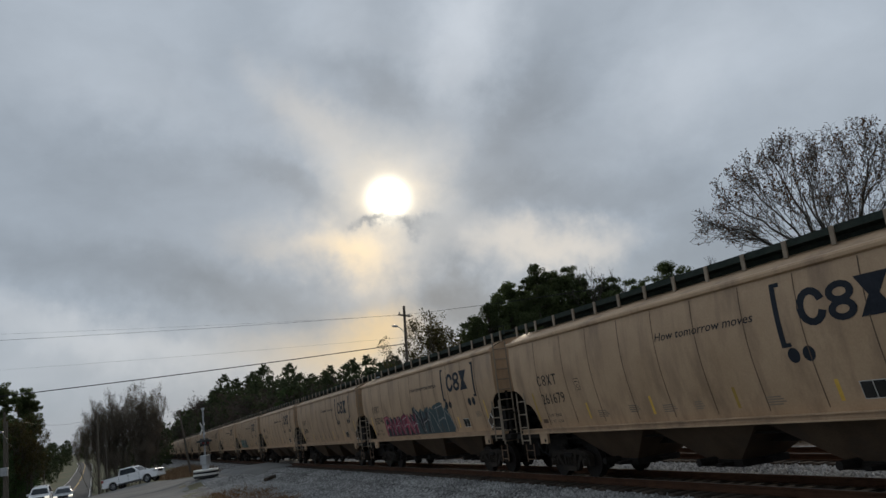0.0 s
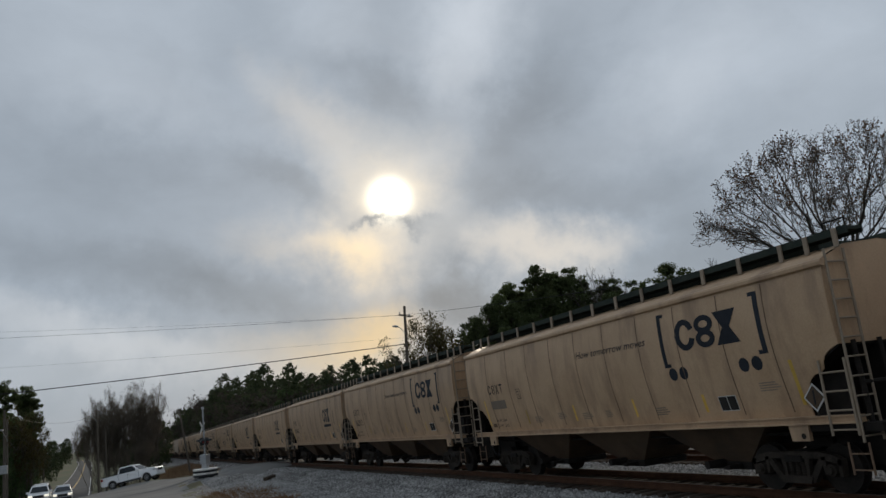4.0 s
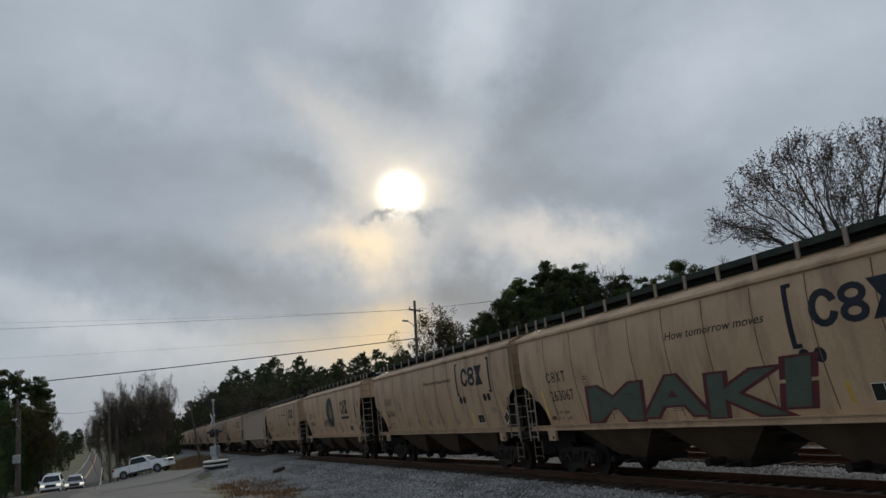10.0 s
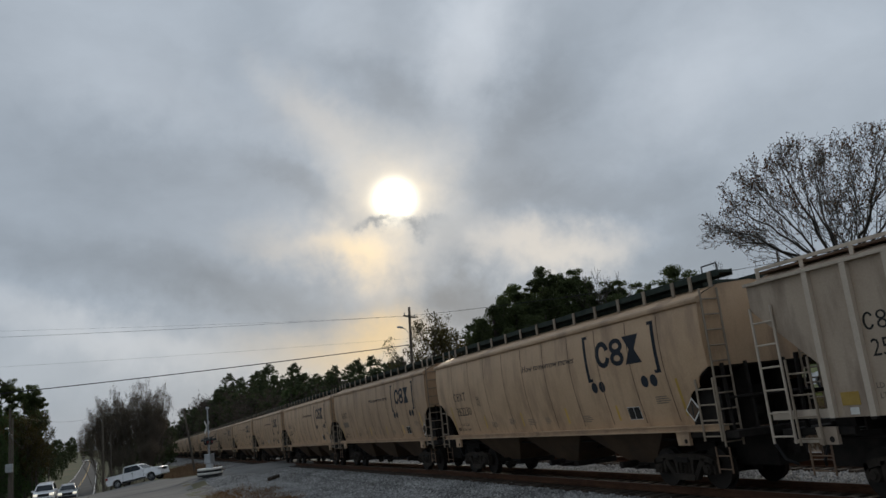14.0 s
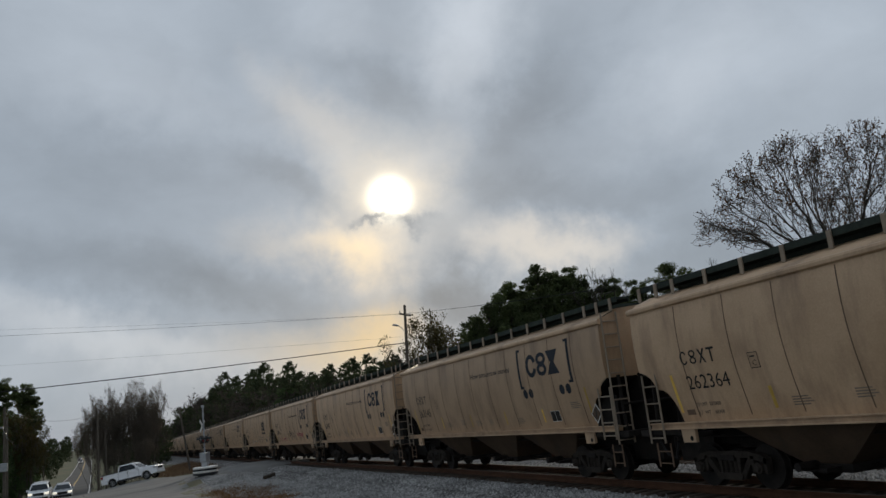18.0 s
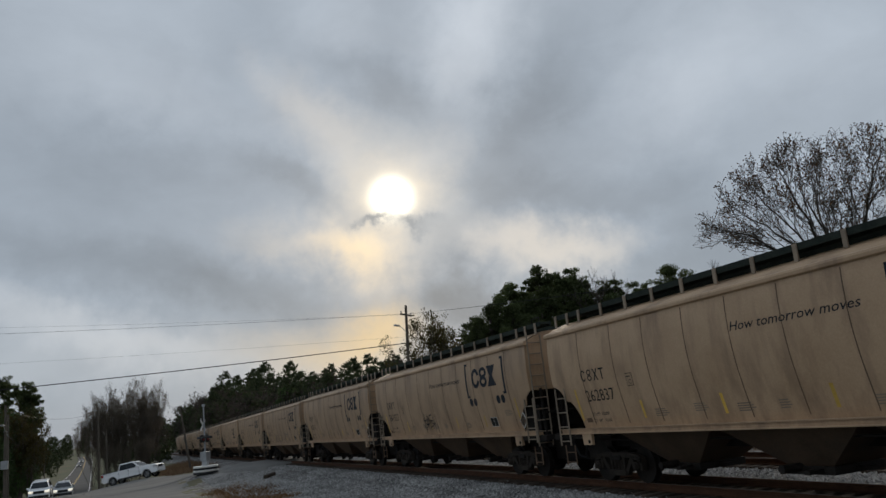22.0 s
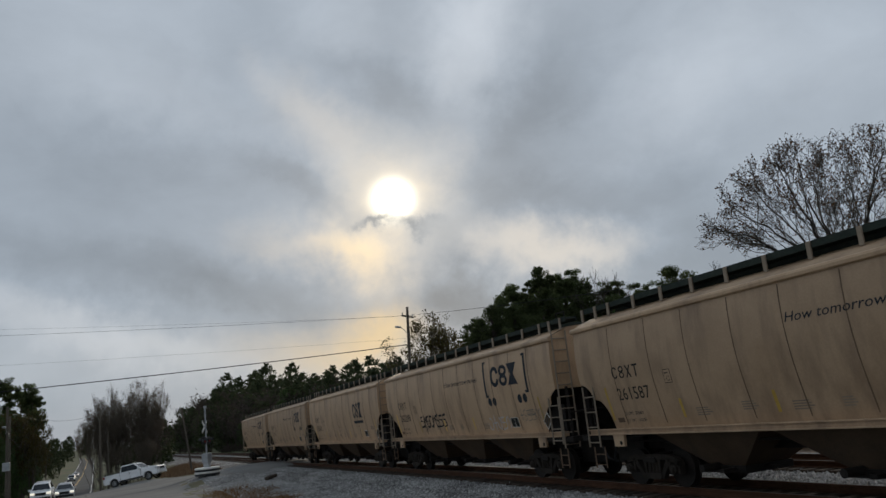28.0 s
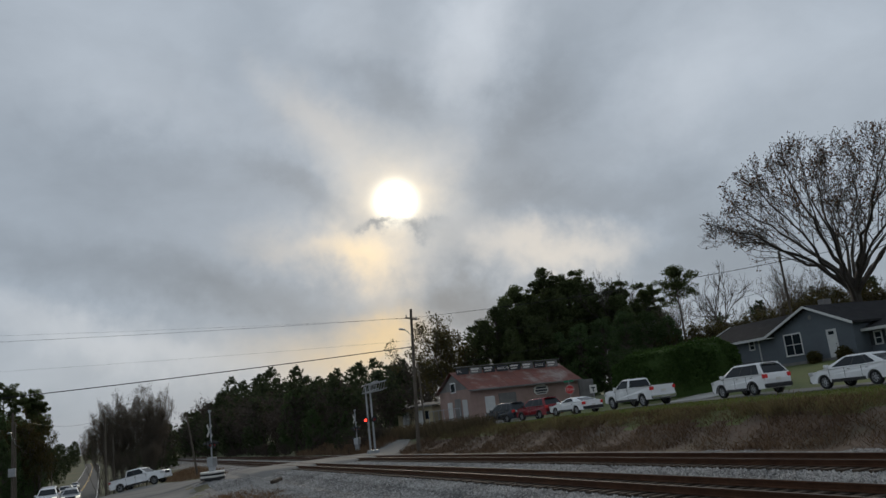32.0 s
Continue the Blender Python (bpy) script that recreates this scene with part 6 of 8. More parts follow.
def blades(name, label, x, y, h, material, rng, width=0.022, lean=0.5):
    """Thin upright blades, one mesh."""
    n = len(x)
    z = ground_z(x, y) - 0.03
    a = rng.random(n) * 6.28
    tilt = rng.normal(size=(n, 2)) * lean
    w = width * (0.5 + rng.random(n))
    b = np.stack([x, y, z], 1)
    s = np.stack([np.cos(a) * w, np.sin(a) * w, 0 * w], 1)
    t = b + np.stack([tilt[:, 0] * h, tilt[:, 1] * h, h], 1)
    v = np.stack([b - s, b + s, t + s * 0.4, t - s * 0.4], 1).reshape(-1, 3)
    tagged(new(name, np_mesh(name, v, np.arange(n * 4).reshape(n, 4), M[material])), label, "weeds", kind="stuff")


def make_weeds():
    rng = np.random.default_rng(14)
    off_road = lambda x, y: ~((x < -66 - np.clip(2.0 * (y - 20.5), 0, 9)) & (x > -88) & (y < 31))
    # low dead growth on the slope of the bank
    x, y = -2 - rng.random(60000) ** 1.1 * 70, rng.uniform(21.7, 27.2, 60000)
    k = off_road(x, y) & (np.sin(x * 0.7 + 1.3 * np.sin(y)) + 0.6 * np.sin(x * 2.1 + y) + rng.normal(size=60000) * 0.9 > -0.4)
    blades("dry_weeds", "brown dead weeds on the railway bank", x[k], y[k], 0.10 + 0.20 * rng.random(k.sum()), "straw", rng, 0.016, 0.9)
    # taller scrub along the top of the bank, in clumps
    cx, cy = -3 - rng.random(520) * 66, 25.2 + rng.random(520) ** 1.3 * 1.9
    ch = 0.14 + 0.42 * rng.random(520) ** 2.2 * (0.6 + 0.6 * np.sin(cx * 0.45 + 1) ** 2)
    who = rng.integers(0, 520, 26000)
    ch = np.where(rng.random(520) < 0.12, ch * 1.7, ch)
    x, y = cx[who] + rng.normal(size=26000) * 0.28, cy[who] + rng.normal(size=26000) * 0.22
    k = off_road(x, y)
    blades("bank_scrub", "tall brown and olive weeds along the top of the bank", x[k], y[k], (ch[who] * (0.4 + 0.7 * rng.random(26000)))[k], "scrub", rng, 0.012, 0.4)
    # short grass before the lane
    x, y = -2 - rng.random(52000) ** 1.1 * 66, rng.uniform(26.2, 30.2, 52000)
    k = off_road(x, y)
    blades("verge_grass", "short green grass beside the lane", x[k], y[k], 0.05 + 0.09 * rng.random(k.sum()), "verge", rng, 0.02, 0.7)
    x, y = rng.uniform(-52, -33, 9000), rng.uniform(3.6, 8.0, 9000)
    k = ((x + 43) / 9) ** 2 + ((y - 5.6) / 1.9) ** 2 + 0.3 * np.sin(x * 1.7) + 0.3 * np.sin(x * 0.9 + y * 2) + rng.normal(size=9000) * 0.3 < 0.8
    blades("dry_grass", "dry rust-brown grass beside the gravel", x[k], y[k], 0.05 + 0.13 * rng.random(k.sum()), "rust_grass", rng, 0.014, 0.8)
    x, y = rng.uniform(-118, -80, 9000), rng.uniform(21.7, 27, 9000)
    blades("roadside_weeds", "tall dry weeds beside the crossing", x, y, 0.2 + 0.6 * rng.random(9000), "straw", rng, 0.02, 0.4)
    x, y = rng.uniform(-92, -62, 15000), 25.6 + 3.4 * rng.random(15000)
    k = np.sin(x * 0.9 + 2 * np.sin(y)) + rng.normal(size=15000) * 0.7 > -0.5
    blades("crossing_scrub", "tall brown scrub on the bank beside the crossing", x[k], y[k], (0.45 + 0.9 * rng.random(15000) ** 1.5)[k], "scrub_dark", rng, 0.02, 0.35)
    x, y = rng.uniform(-125, -82, 9000), rng.uniform(2.5, 8.5, 9000)
    k = y > 3.5
    blades("trackside_weeds", "brown weeds between the road and the railway", x[k], y[k], 0.1 + 0.5 * rng.random(k.sum()), "straw", rng, 0.02, 0.5)


M["brown_green"] = leafy("fading_leaves", (0.045, 0.045, 0.015), (0.11, 0.085, 0.03), 0.35)
M["straw"] = leafy("dry_stalks", (0.075, 0.048, 0.03), (0.19, 0.125, 0.075), 0.3)
M["scrub"] = leafy("olive_scrub", (0.085, 0.07, 0.032), (0.19, 0.155, 0.075), 0.4)
M["scrub_dark"] = leafy("brown_scrub", (0.05, 0.038, 0.022), (0.125, 0.095, 0.055), 0.35)
M["verge"] = leafy("verge_grass", (0.075, 0.105, 0.022), (0.17, 0.19, 0.055), 0.4)
M["rust_grass"] = leafy("rust_grass", (0.11, 0.055, 0.022), (0.22, 0.12, 0.05), 0.3)
make_trees()
far_woods()
make_hedge()
make_weeds()

# ---- vehicles ----
def arch(cx, r, z0, n=8):
    """Wheel-arch points from front to rear, over the wheel."""
    return [(cx + r * math.cos(math.pi * i / n), z0 + max(0.0, r * math.sin(math.pi * i / n))) for i in range(n + 1)]


def wheel_meshes(r, w):
    bm = bmesh.new()
    n = 28
    prof = [(r * 0.62, -w / 2), (r * 0.93, -w / 2), (r, -w / 2 + 0.03), (r, w / 2 - 0.03), (r * 0.93, w / 2), (r * 0.62, w / 2)]
    skin([[(math.cos(2 * math.pi * i / n) * q, y, math.sin(2 * math.pi * i / n) * q) for q, y in prof] for i in range(n + 1)], close_ends=False, bm=bm)
    tyre = mesh_of("tyre", bm, True)
    tyre.materials.append(M["rubber"])
    bm = bmesh.new()
    rod(bm, (0, -w * 0.18, 0), (0, w * 0.18, 0), r * 0.20, r * 0.18, 12)
    for i in range(7):
        a = 2 * math.pi * i / 7
        for y in (-w * 0.36, w * 0.36):
            rod(bm, (math.cos(a) * r * 0.12, y * 0.9, math.sin(a) * r * 0.12), (math.cos(a) * r * 0.6, y, math.sin(a) * r * 0.6), r * 0.085, r * 0.06, 5)
    skin([[(math.cos(2 * math.pi * i / n) * q, y, math.sin(2 * math.pi * i / n) * q) for q, y in ((r * 0.58, -w * 0.44), (r * 0.65, -w * 0.44), (r * 0.65, w * 0.44), (r * 0.58, w * 0.44))] for i in range(n + 1)], close_ends=False, bm=bm)
    rim = mesh_of("rim", bm)
    rim.materials.append(M["alloy"])
    hub = mesh_of("brake_drum", rod(bmesh.new(), (0, -w * 0.2, 0), (0, w * 0.2, 0), r * 0.56, r * 0.56, 16))
    hub.materials.append(M["trim_black"])
    return tyre, rim, hub


def make_vehicle(name, label, at, paint, L, W, outline, cabin, wheels, r, panes, lamps, group="", bed=None, category="car", tail="tail_lit", z0=0.30, rails=False, seams=()):
    """A road vehicle that faces +x: lower body with wheel arches, glazed cabin, wheels, lamps and trim."""
    car = thing(name, at, label, category, group)
    hw = W / 2
    pts = []
    xf, xr = wheels
    low = arch(xf, r + 0.07 if z0 < 0.4 else r + 0.05, z0) + arch(xr, r + 0.07, z0)
    pts = outline + [(-L / 2 + 0.05, z0 + 0.05), (-L / 2 + 0.12, z0)] + low[::-1] + [(L / 2 - 0.15, z0), (L / 2, z0 + 0.12)]
    bm = bmesh.new()
    a = [bm.verts.new((x, -hw + (0.06 if z > 0.95 * max(q[1] for q in outline) else 0.0) + (0.09 if abs(x) > L / 2 - 0.25 else 0), z)) for x, z in pts]
    b = [bm.verts.new((v.co.x, -v.co.y, v.co.z)) for v in a]
    bm.faces.new(a), bm.faces.new(b[::-1])
    n = len(a)
    for i in range(n):
        j = (i + 1) % n
        bm.faces.new((a[j], a[i], b[i], b[j]))
    bmesh.ops.recalc_face_normals(bm, faces=bm.faces[:])
    edges = [e for e in bm.edges if len(e.link_faces) == 2 and e.calc_face_angle(0) > 0.6 and abs(e.verts[0].co.y - e.verts[1].co.y) < 0.12 and e.verts[0].co.z > 0.5]
    bmesh.ops.bevel(bm, geom=edges, offset=0.05, segments=2, affect="EDGES", profile=0.6)
    body = part("body", bm, M[paint], car)
    (bx0, bx1, bz), (rx0, rx1, rz), wb, wr = cabin
    base = [(bx0, -wb, bz), (bx1, -wb, bz), (bx1, wb, bz), (bx0, wb, bz)]
    mid = [(bx0 + (rx0 - bx0) * 0.9, -wr - (wb - wr) * 0.12, bz + (rz - bz) * 0.88), (bx1 + (rx1 - bx1) * 0.9, -wr - (wb - wr) * 0.12, bz + (rz - bz) * 0.88), (bx1 + (rx1 - bx1) * 0.9, wr + (wb - wr) * 0.12, bz + (rz - bz) * 0.88), (bx0 + (rx0 - bx0) * 0.9, wr + (wb - wr) * 0.12, bz + (rz - bz) * 0.88)]
    top = [(rx0 + 0.06, -wr * 0.86, rz), (rx1 - 0.08, -wr * 0.86, rz), (rx1 - 0.08, wr * 0.86, rz), (rx0 + 0.06, wr * 0.86, rz)]
    bm = skin([base, mid, top])
    bmesh.ops.bevel(bm, geom=[e for e in bm.edges if e.verts[0].co.z > bz + 0.05 or e.verts[1].co.z > bz + 0.05], offset=0.03, segments=2, affect="EDGES", profile=0.5)
    part("cabin", bm, M[paint], car)

    def on_side(u, v, s):
        x0, x1 = bx0 + (rx0 - bx0) * 0.9 * v, bx1 + (rx1 - bx1) * 0.9 * v
        y = wb + (wr + (wb - wr) * 0.12 - wb) * v
        return (x0 + (x1 - x0) * u, s * (y + 0.006), bz + (rz - bz) * 0.88 * v)
    for s in (-1, 1):
        for u0, u1 in panes:
            bm = bmesh.new()
            q = [on_side(u0, 0.06, s), on_side(u1, 0.06, s), on_side(u1, 0.94, s), on_side(u0, 0.94, s)]
            o = [(x, y - s * 0.02, z) for x, y, z in q]
            skin([q, o], bm=bm)
            part("side_window", bm, M["window"], car)
        q = [on_side(panes[0][0], 0.03, s), on_side(panes[-1][1], 0.03, s), on_side(panes[-1][1], 0.97, s), on_side(panes[0][0], 0.97, s)]
        part("pillar_trim", skin([[(x, y - s * 0.003, z) for x, y, z in q], [(x, y - s * 0.02, z) for x, y, z in q]]), M["trim_black"], car)
        x = bx1 - 0.25
        part("mirror", rounded(x - 0.08, x + 0.08, min(s * wb, s * (wb + 0.22)), max(s * wb, s * (wb + 0.22)), bz - 0.02, bz + 0.16, 0.03), M[paint if paint != "red_paint" else "trim_black"], car)
        for u in (panes[0][1], panes[-1][0]):
            xx = bx0 + (bx1 - bx0) * u
            part("door_handle", boxes((xx - 0.02, xx + 0.14, s * (hw - 0.01) - 0.015, s * (hw - 0.01) + 0.015, bz - 0.16, bz - 0.12)), M["chrome"], car)
    for x0, x1, sgn in ((bx1, rx1, 1), (bx0, rx0, -1)):
        q = []
        for v, w in ((0.08, 0.90), (0.92, 0.88)):
            x = x0 + (x1 - x0) * 0.9 * v + sgn * 0.012
            y = (wb + (wr - wb) * v) * w
            z = bz + (rz - bz) * 0.88 * v
            q += [(x, -y, z), (x, y, z)]
        q = [q[0], q[1], q[3], q[2]]
        part("windshield" if sgn > 0 else "rear_window", skin([q, [(x - sgn * 0.03, y, z) for x, y, z in q]]), M["window"], car)
    tyre, rim, hub = wheel_meshes(r, 0.23)
    for x in wheels:
        for s in (-1, 1):
            w = part("wheel", hub, None, car, at=pose(x, s * (hw - 0.14), r))
            part("tyre", tyre, None, w)
            part("rim", rim, None, w)
    zl = lamps
    for s in (-1, 1):
        part("headlamp", rounded(L / 2 - 0.30, L / 2 + 0.005, min(s * (hw - 0.42), s * (hw - 0.07)), max(s * (hw - 0.42), s * (hw - 0.07)), zl - 0.09, zl + 0.09, 0.03), M["lamp_clear"], car)
        part("tail_lamp", rounded(-L / 2 - 0.006, -L / 2 + 0.22, min(s * (hw - 0.28), s * (hw - 0.055)), max(s * (hw - 0.28), s * (hw - 0.055)), zl - 0.02, zl + 0.20, 0.03), M[tail], car)
    part("bumper", rounded(L / 2 - 0.16, L / 2 + 0.04, -hw + 0.1, hw - 0.1, z0 + 0.02, z0 + 0.24, 0.04), M["trim_black" if paint != "white_paint" or not bed else "white_paint"], car)
    part("rear_bumper", rounded(-L / 2 - 0.05, -L / 2 + 0.16, -hw + 0.08, hw - 0.08, z0 + 0.04, z0 + 0.26, 0.04), M["chrome" if bed else "trim_black"], car)
    part("grille", boxes((L / 2 - 0.05, L / 2 + 0.012, -0.45, 0.45, zl - 0.16, zl + 0.08)), M["trim_black"], car)
    part("number_plate", boxes((-L / 2 - 0.035, -L / 2 - 0.008, -0.16, 0.16, zl - 0.16, zl - 0.01)), M["white"], car)
    for s in (-1, 1):
        y0, y1 = sorted((s * (hw - 0.02), s * (hw + 0.012)))
        part("sill", boxes((xr + r + 0.12, xf - r - 0.12, y0, y1, z0 - 0.02, z0 + 0.13)), M["trim_black"], car)
        for x in wheels:
            bm = bmesh.new()
            skin([[(x + q * math.cos(math.pi * i / 12), yy, z0 + q * math.sin(math.pi * i / 12)) for q, yy in ((r + 0.055, y0), (r + 0.055, y1), (r + 0.11, y1), (r + 0.11, y0))] for i in range(13)], bm=bm)
            part("arch_trim", bm, M["trim_black"] if rails else M[paint], car)
        if rails:
            part("roof_rail", line_of([(rx0 + 0.2, s * wr * 0.8, rz - 0.01), (rx0 + 0.35, s * wr * 0.8, rz + 0.06), (rx1 - 0.4, s * wr * 0.8, rz + 0.06), (rx1 - 0.2, s * wr * 0.8, rz - 0.01)], 0.02), M["trim_black"], car)
        for xd in seams:
            part("door_seam", boxes((xd - 0.008, xd + 0.008, s * hw - 0.006, s * hw + 0.006, z0 + 0.14, bz - 0.04)), M["trim_black"], car)
    if rails:
        part("rear_spoiler", rounded(rx0 - 0.22, rx0 + 0.1, -wr * 0.8, wr * 0.8, rz - 0.06, rz - 0.01, 0.02), M[paint], car)
    if bed:
        x0, x1, zt = bed
        # Flat black plate on the closed body, for the dark of a hollow bed
        part("bed_opening", boxes((x0, x1, -hw + 0.14, hw - 0.14, zt - 0.02, zt + 0.004)), M["trim_black"], car)
        for s in (-1, 1):
            part("bed_rail", boxes((x0 - 0.03, x1 + 0.03, s * (hw - 0.1) - 0.05, s * (hw - 0.1) + 0.05, zt, zt + 0.035)), M["trim_black"], car)
    return car


def pickup(at, label, bl=5.8, cab=((-1.06, 1.22, 1.28), (-0.92, 0.42, 1.93)), panes=((0.05, 0.42), (0.45, 0.93)), seams=(-1.02, -0.02, 1.12)):
    return make_vehicle("pickup_truck", label, at, "white_paint", bl, 2.02,
                        [(bl / 2, 0.72), (bl / 2 - 0.02, 1.08), (bl / 2 - 0.16, 1.20), (bl / 2 - 0.6, 1.26), (1.05, 1.30), (-1.02, 1.32), (-1.04, 1.30), (-bl / 2 + 0.02, 1.30), (-bl / 2, 0.7)],
                        (*cab, 0.95, 0.76), (1.86, -1.72), 0.42, panes, 1.02, "waiting traffic", (-bl / 2 + 0.1, cab[0][0] - 0.08, 1.312), "pickup truck", z0=0.42, seams=seams)


def facing(x, y, z, dx, dy, slope=0.0):
    return pose(x, y, z, 0, -slope, math.degrees(math.atan2(dy, dx)))


SUV_SHAPE = dict(L=4.6, W=1.85, outline=[(2.30, 0.62), (2.27, 0.82), (2.12, 0.95), (1.75, 1.02), (1.15, 1.07), (-1.0, 1.10), (-2.12, 1.14), (-2.24, 1.04), (-2.30, 0.78), (-2.28, 0.5)], cabin=((-2.20, 1.30, 1.07), (-1.72, 0.36, 1.70), 0.875, 0.66), wheels=(1.38, -1.28), r=0.36, panes=((0.08, 0.245), (0.265, 0.555), (0.575, 0.93)), lamps=0.86, rails=True, seams=(-0.85, 0.12, 1.05))
SEDAN_SHAPE = dict(L=4.85, W=1.85, outline=[(2.42, 0.52), (2.38, 0.70), (2.20, 0.80), (1.75, 0.90), (1.20, 0.96), (-0.8, 1.00), (-1.7, 1.04), (-2.30, 1.02), (-2.40, 0.88), (-2.42, 0.5)], cabin=((-2.05, 1.42, 0.97), (-0.95, 0.30, 1.47), 0.85, 0.60), wheels=(1.48, -1.37), r=0.335, panes=((0.14, 0.27), (0.285, 0.54), (0.56, 0.88)), lamps=0.76, seams=(-0.75, 0.20, 1.10))
COUPE_SHAPE = dict(L=4.69, W=1.94, outline=[(2.34, 0.48), (2.25, 0.70), (1.10, 0.92), (-1.6, 1.0), (-2.30, 0.92), (-2.34, 0.55)], cabin=((-2.1, 1.15, 0.9), (-0.75, 0.15, 1.29), 0.86, 0.56), wheels=(1.45, -1.35), r=0.345, panes=((0.34, 0.84),), lamps=0.70)


def lane_z(x):
    return float(ground_z(x, 31.9)) + 0.05


def make_traffic():
    make_vehicle("sedan", "white sedan waiting on the lane beside the lawn", facing(-27.55, 31.95, lane_z(-27.5), -1, 0), "white_paint", group="waiting traffic", **SEDAN_SHAPE)
    make_vehicle("suv", "white compact suv with lit tail lamps on the lane", facing(-35.0, 31.95, lane_z(-35.0), -1, 0.06), "white_paint", group="waiting traffic", category="suv", **SUV_SHAPE)
    pickup(facing(-45.6, 31.95, lane_z(-45.6), -1, 0), "white regular-cab pickup truck with lit tail lamps on the lane", 5.6, ((-0.28, 1.42, 1.28), (-0.14, 0.62, 1.90)), ((0.08, 0.92),), (-0.2, 1.25))
    make_vehicle("sports_car", "low white and black sports car queuing on the lane", facing(-54.2, 32.0, lane_z(-54.2), -1, -0.08), "white_paint", group="waiting traffic", category="sports car", **COUPE_SHAPE)
    make_vehicle("suv", "dark red suv with roof rails queuing on the lane", facing(-59.9, 31.8, lane_z(-59.9), -1, -0.12), "red_paint", group="waiting traffic", category="suv", **SUV_SHAPE)
    make_vehicle("hatchback", "dark blue hatchback at the head of the queue", facing(-65.2, 31.3, lane_z(-65.2), -1, -0.15), "dark_paint", group="waiting traffic", **SUV_SHAPE)
    za, zb = float(crossing_z(-88.5, -1.4)), float(crossing_z(-86.9, 1.65))
    ram = pickup(pose(-87.4, 0.62, (za + zb) / 2 + 0.03, 0, -math.degrees(math.atan2(zb - za, 3.45)), 62), "white crew-cab pickup truck stopped before the level crossing", 5.8)
    for o in ram.children:
        if o.name.startswith("tail_lamp"):
            o.data = o.data.copy()
            o.data.materials[0] = M["lens_red"]
    # on the highway
    hz = lambda x, o: float(ground_z(x, np.interp(x, ROAD_X, ROAD_Y) + o)) + 0.06
    hy = lambda x, o: float(np.interp(x, ROAD_X, ROAD_Y)) + o
    a = make_vehicle("sedan", "silver sedan with lit headlamps waiting on the highway", facing(-92, hy(-92, 1.0), hz(-92, 1.0), 1, 0.04, -2.5), "silver_paint", group="waiting traffic", **SEDAN_SHAPE)
    b = make_vehicle("suv", "white suv with lit headlamps waiting on the highway", facing(-86, hy(-86, -0.7), hz(-86, -0.7), 1, 0.02, -2.5), "white_paint", group="waiting traffic", category="suv", **SUV_SHAPE)
    c = make_vehicle("suv", "silver suv with lit headlamps coming up the highway", facing(-480, hy(-480, -1.7), hz(-480, -1.7), 1, 0.03), "silver_paint", group="oncoming traffic", category="suv", **SUV_SHAPE)
    d = make_vehicle("sedan", "white sedan with lit headlamps coming up the highway", facing(-560, hy(-560, -1.7), hz(-560, -1.7), 1, 0.03), "white_paint", group="oncoming traffic", **SEDAN_SHAPE)
    for v in (a, b, c, d):
        for o in v.children:
            if o.name.startswith("headlamp"):
                o.data = o.data.copy()
                o.data.materials[0] = M["head_lit"]
    return c, d


ONCOMING = make_traffic()


# ---- crossing signals, poles, wires ----
def flasher(parent, x, y, z, way, lit):
    """One flashing lamp: hood, black backboard, lens. way is +1 towards +x, -1 towards -x."""
    bm = bmesh.new()
    rod(bm, (x, y, z), (x + way * 0.03, y, z), 0.30, 0.30, 20)
    bb = part("backboard", bm, M["trim_black"], parent)
    bm = bmesh.new()
    rod(bm, (x + way * 0.03, y, z), (x + way * 0.06, y, z), 0.15, 0.15, 16)
    part("lens", bm, M["red_lamp" if lit else "lens_red"], bb)
    bm = bmesh.new()
    n = 12
    rows = []
    for xx in (x + way * 0.03, x + way * 0.32):
        rows.append([(xx, y + 0.17 * math.cos(math.pi * i / n), z + 0.17 * math.sin(math.pi * i / n)) for i in range(n + 1)])
    skin(rows, ring=False, bm=bm)
    part("hood", bm, M["trim_black"], bb)
    bm = bmesh.new()
    rod(bm, (x, y, z), (x - way * 0.16, y, z), 0.13, 0.10, 12)
    part("lamp_housing", bm, M["galv"], bb)


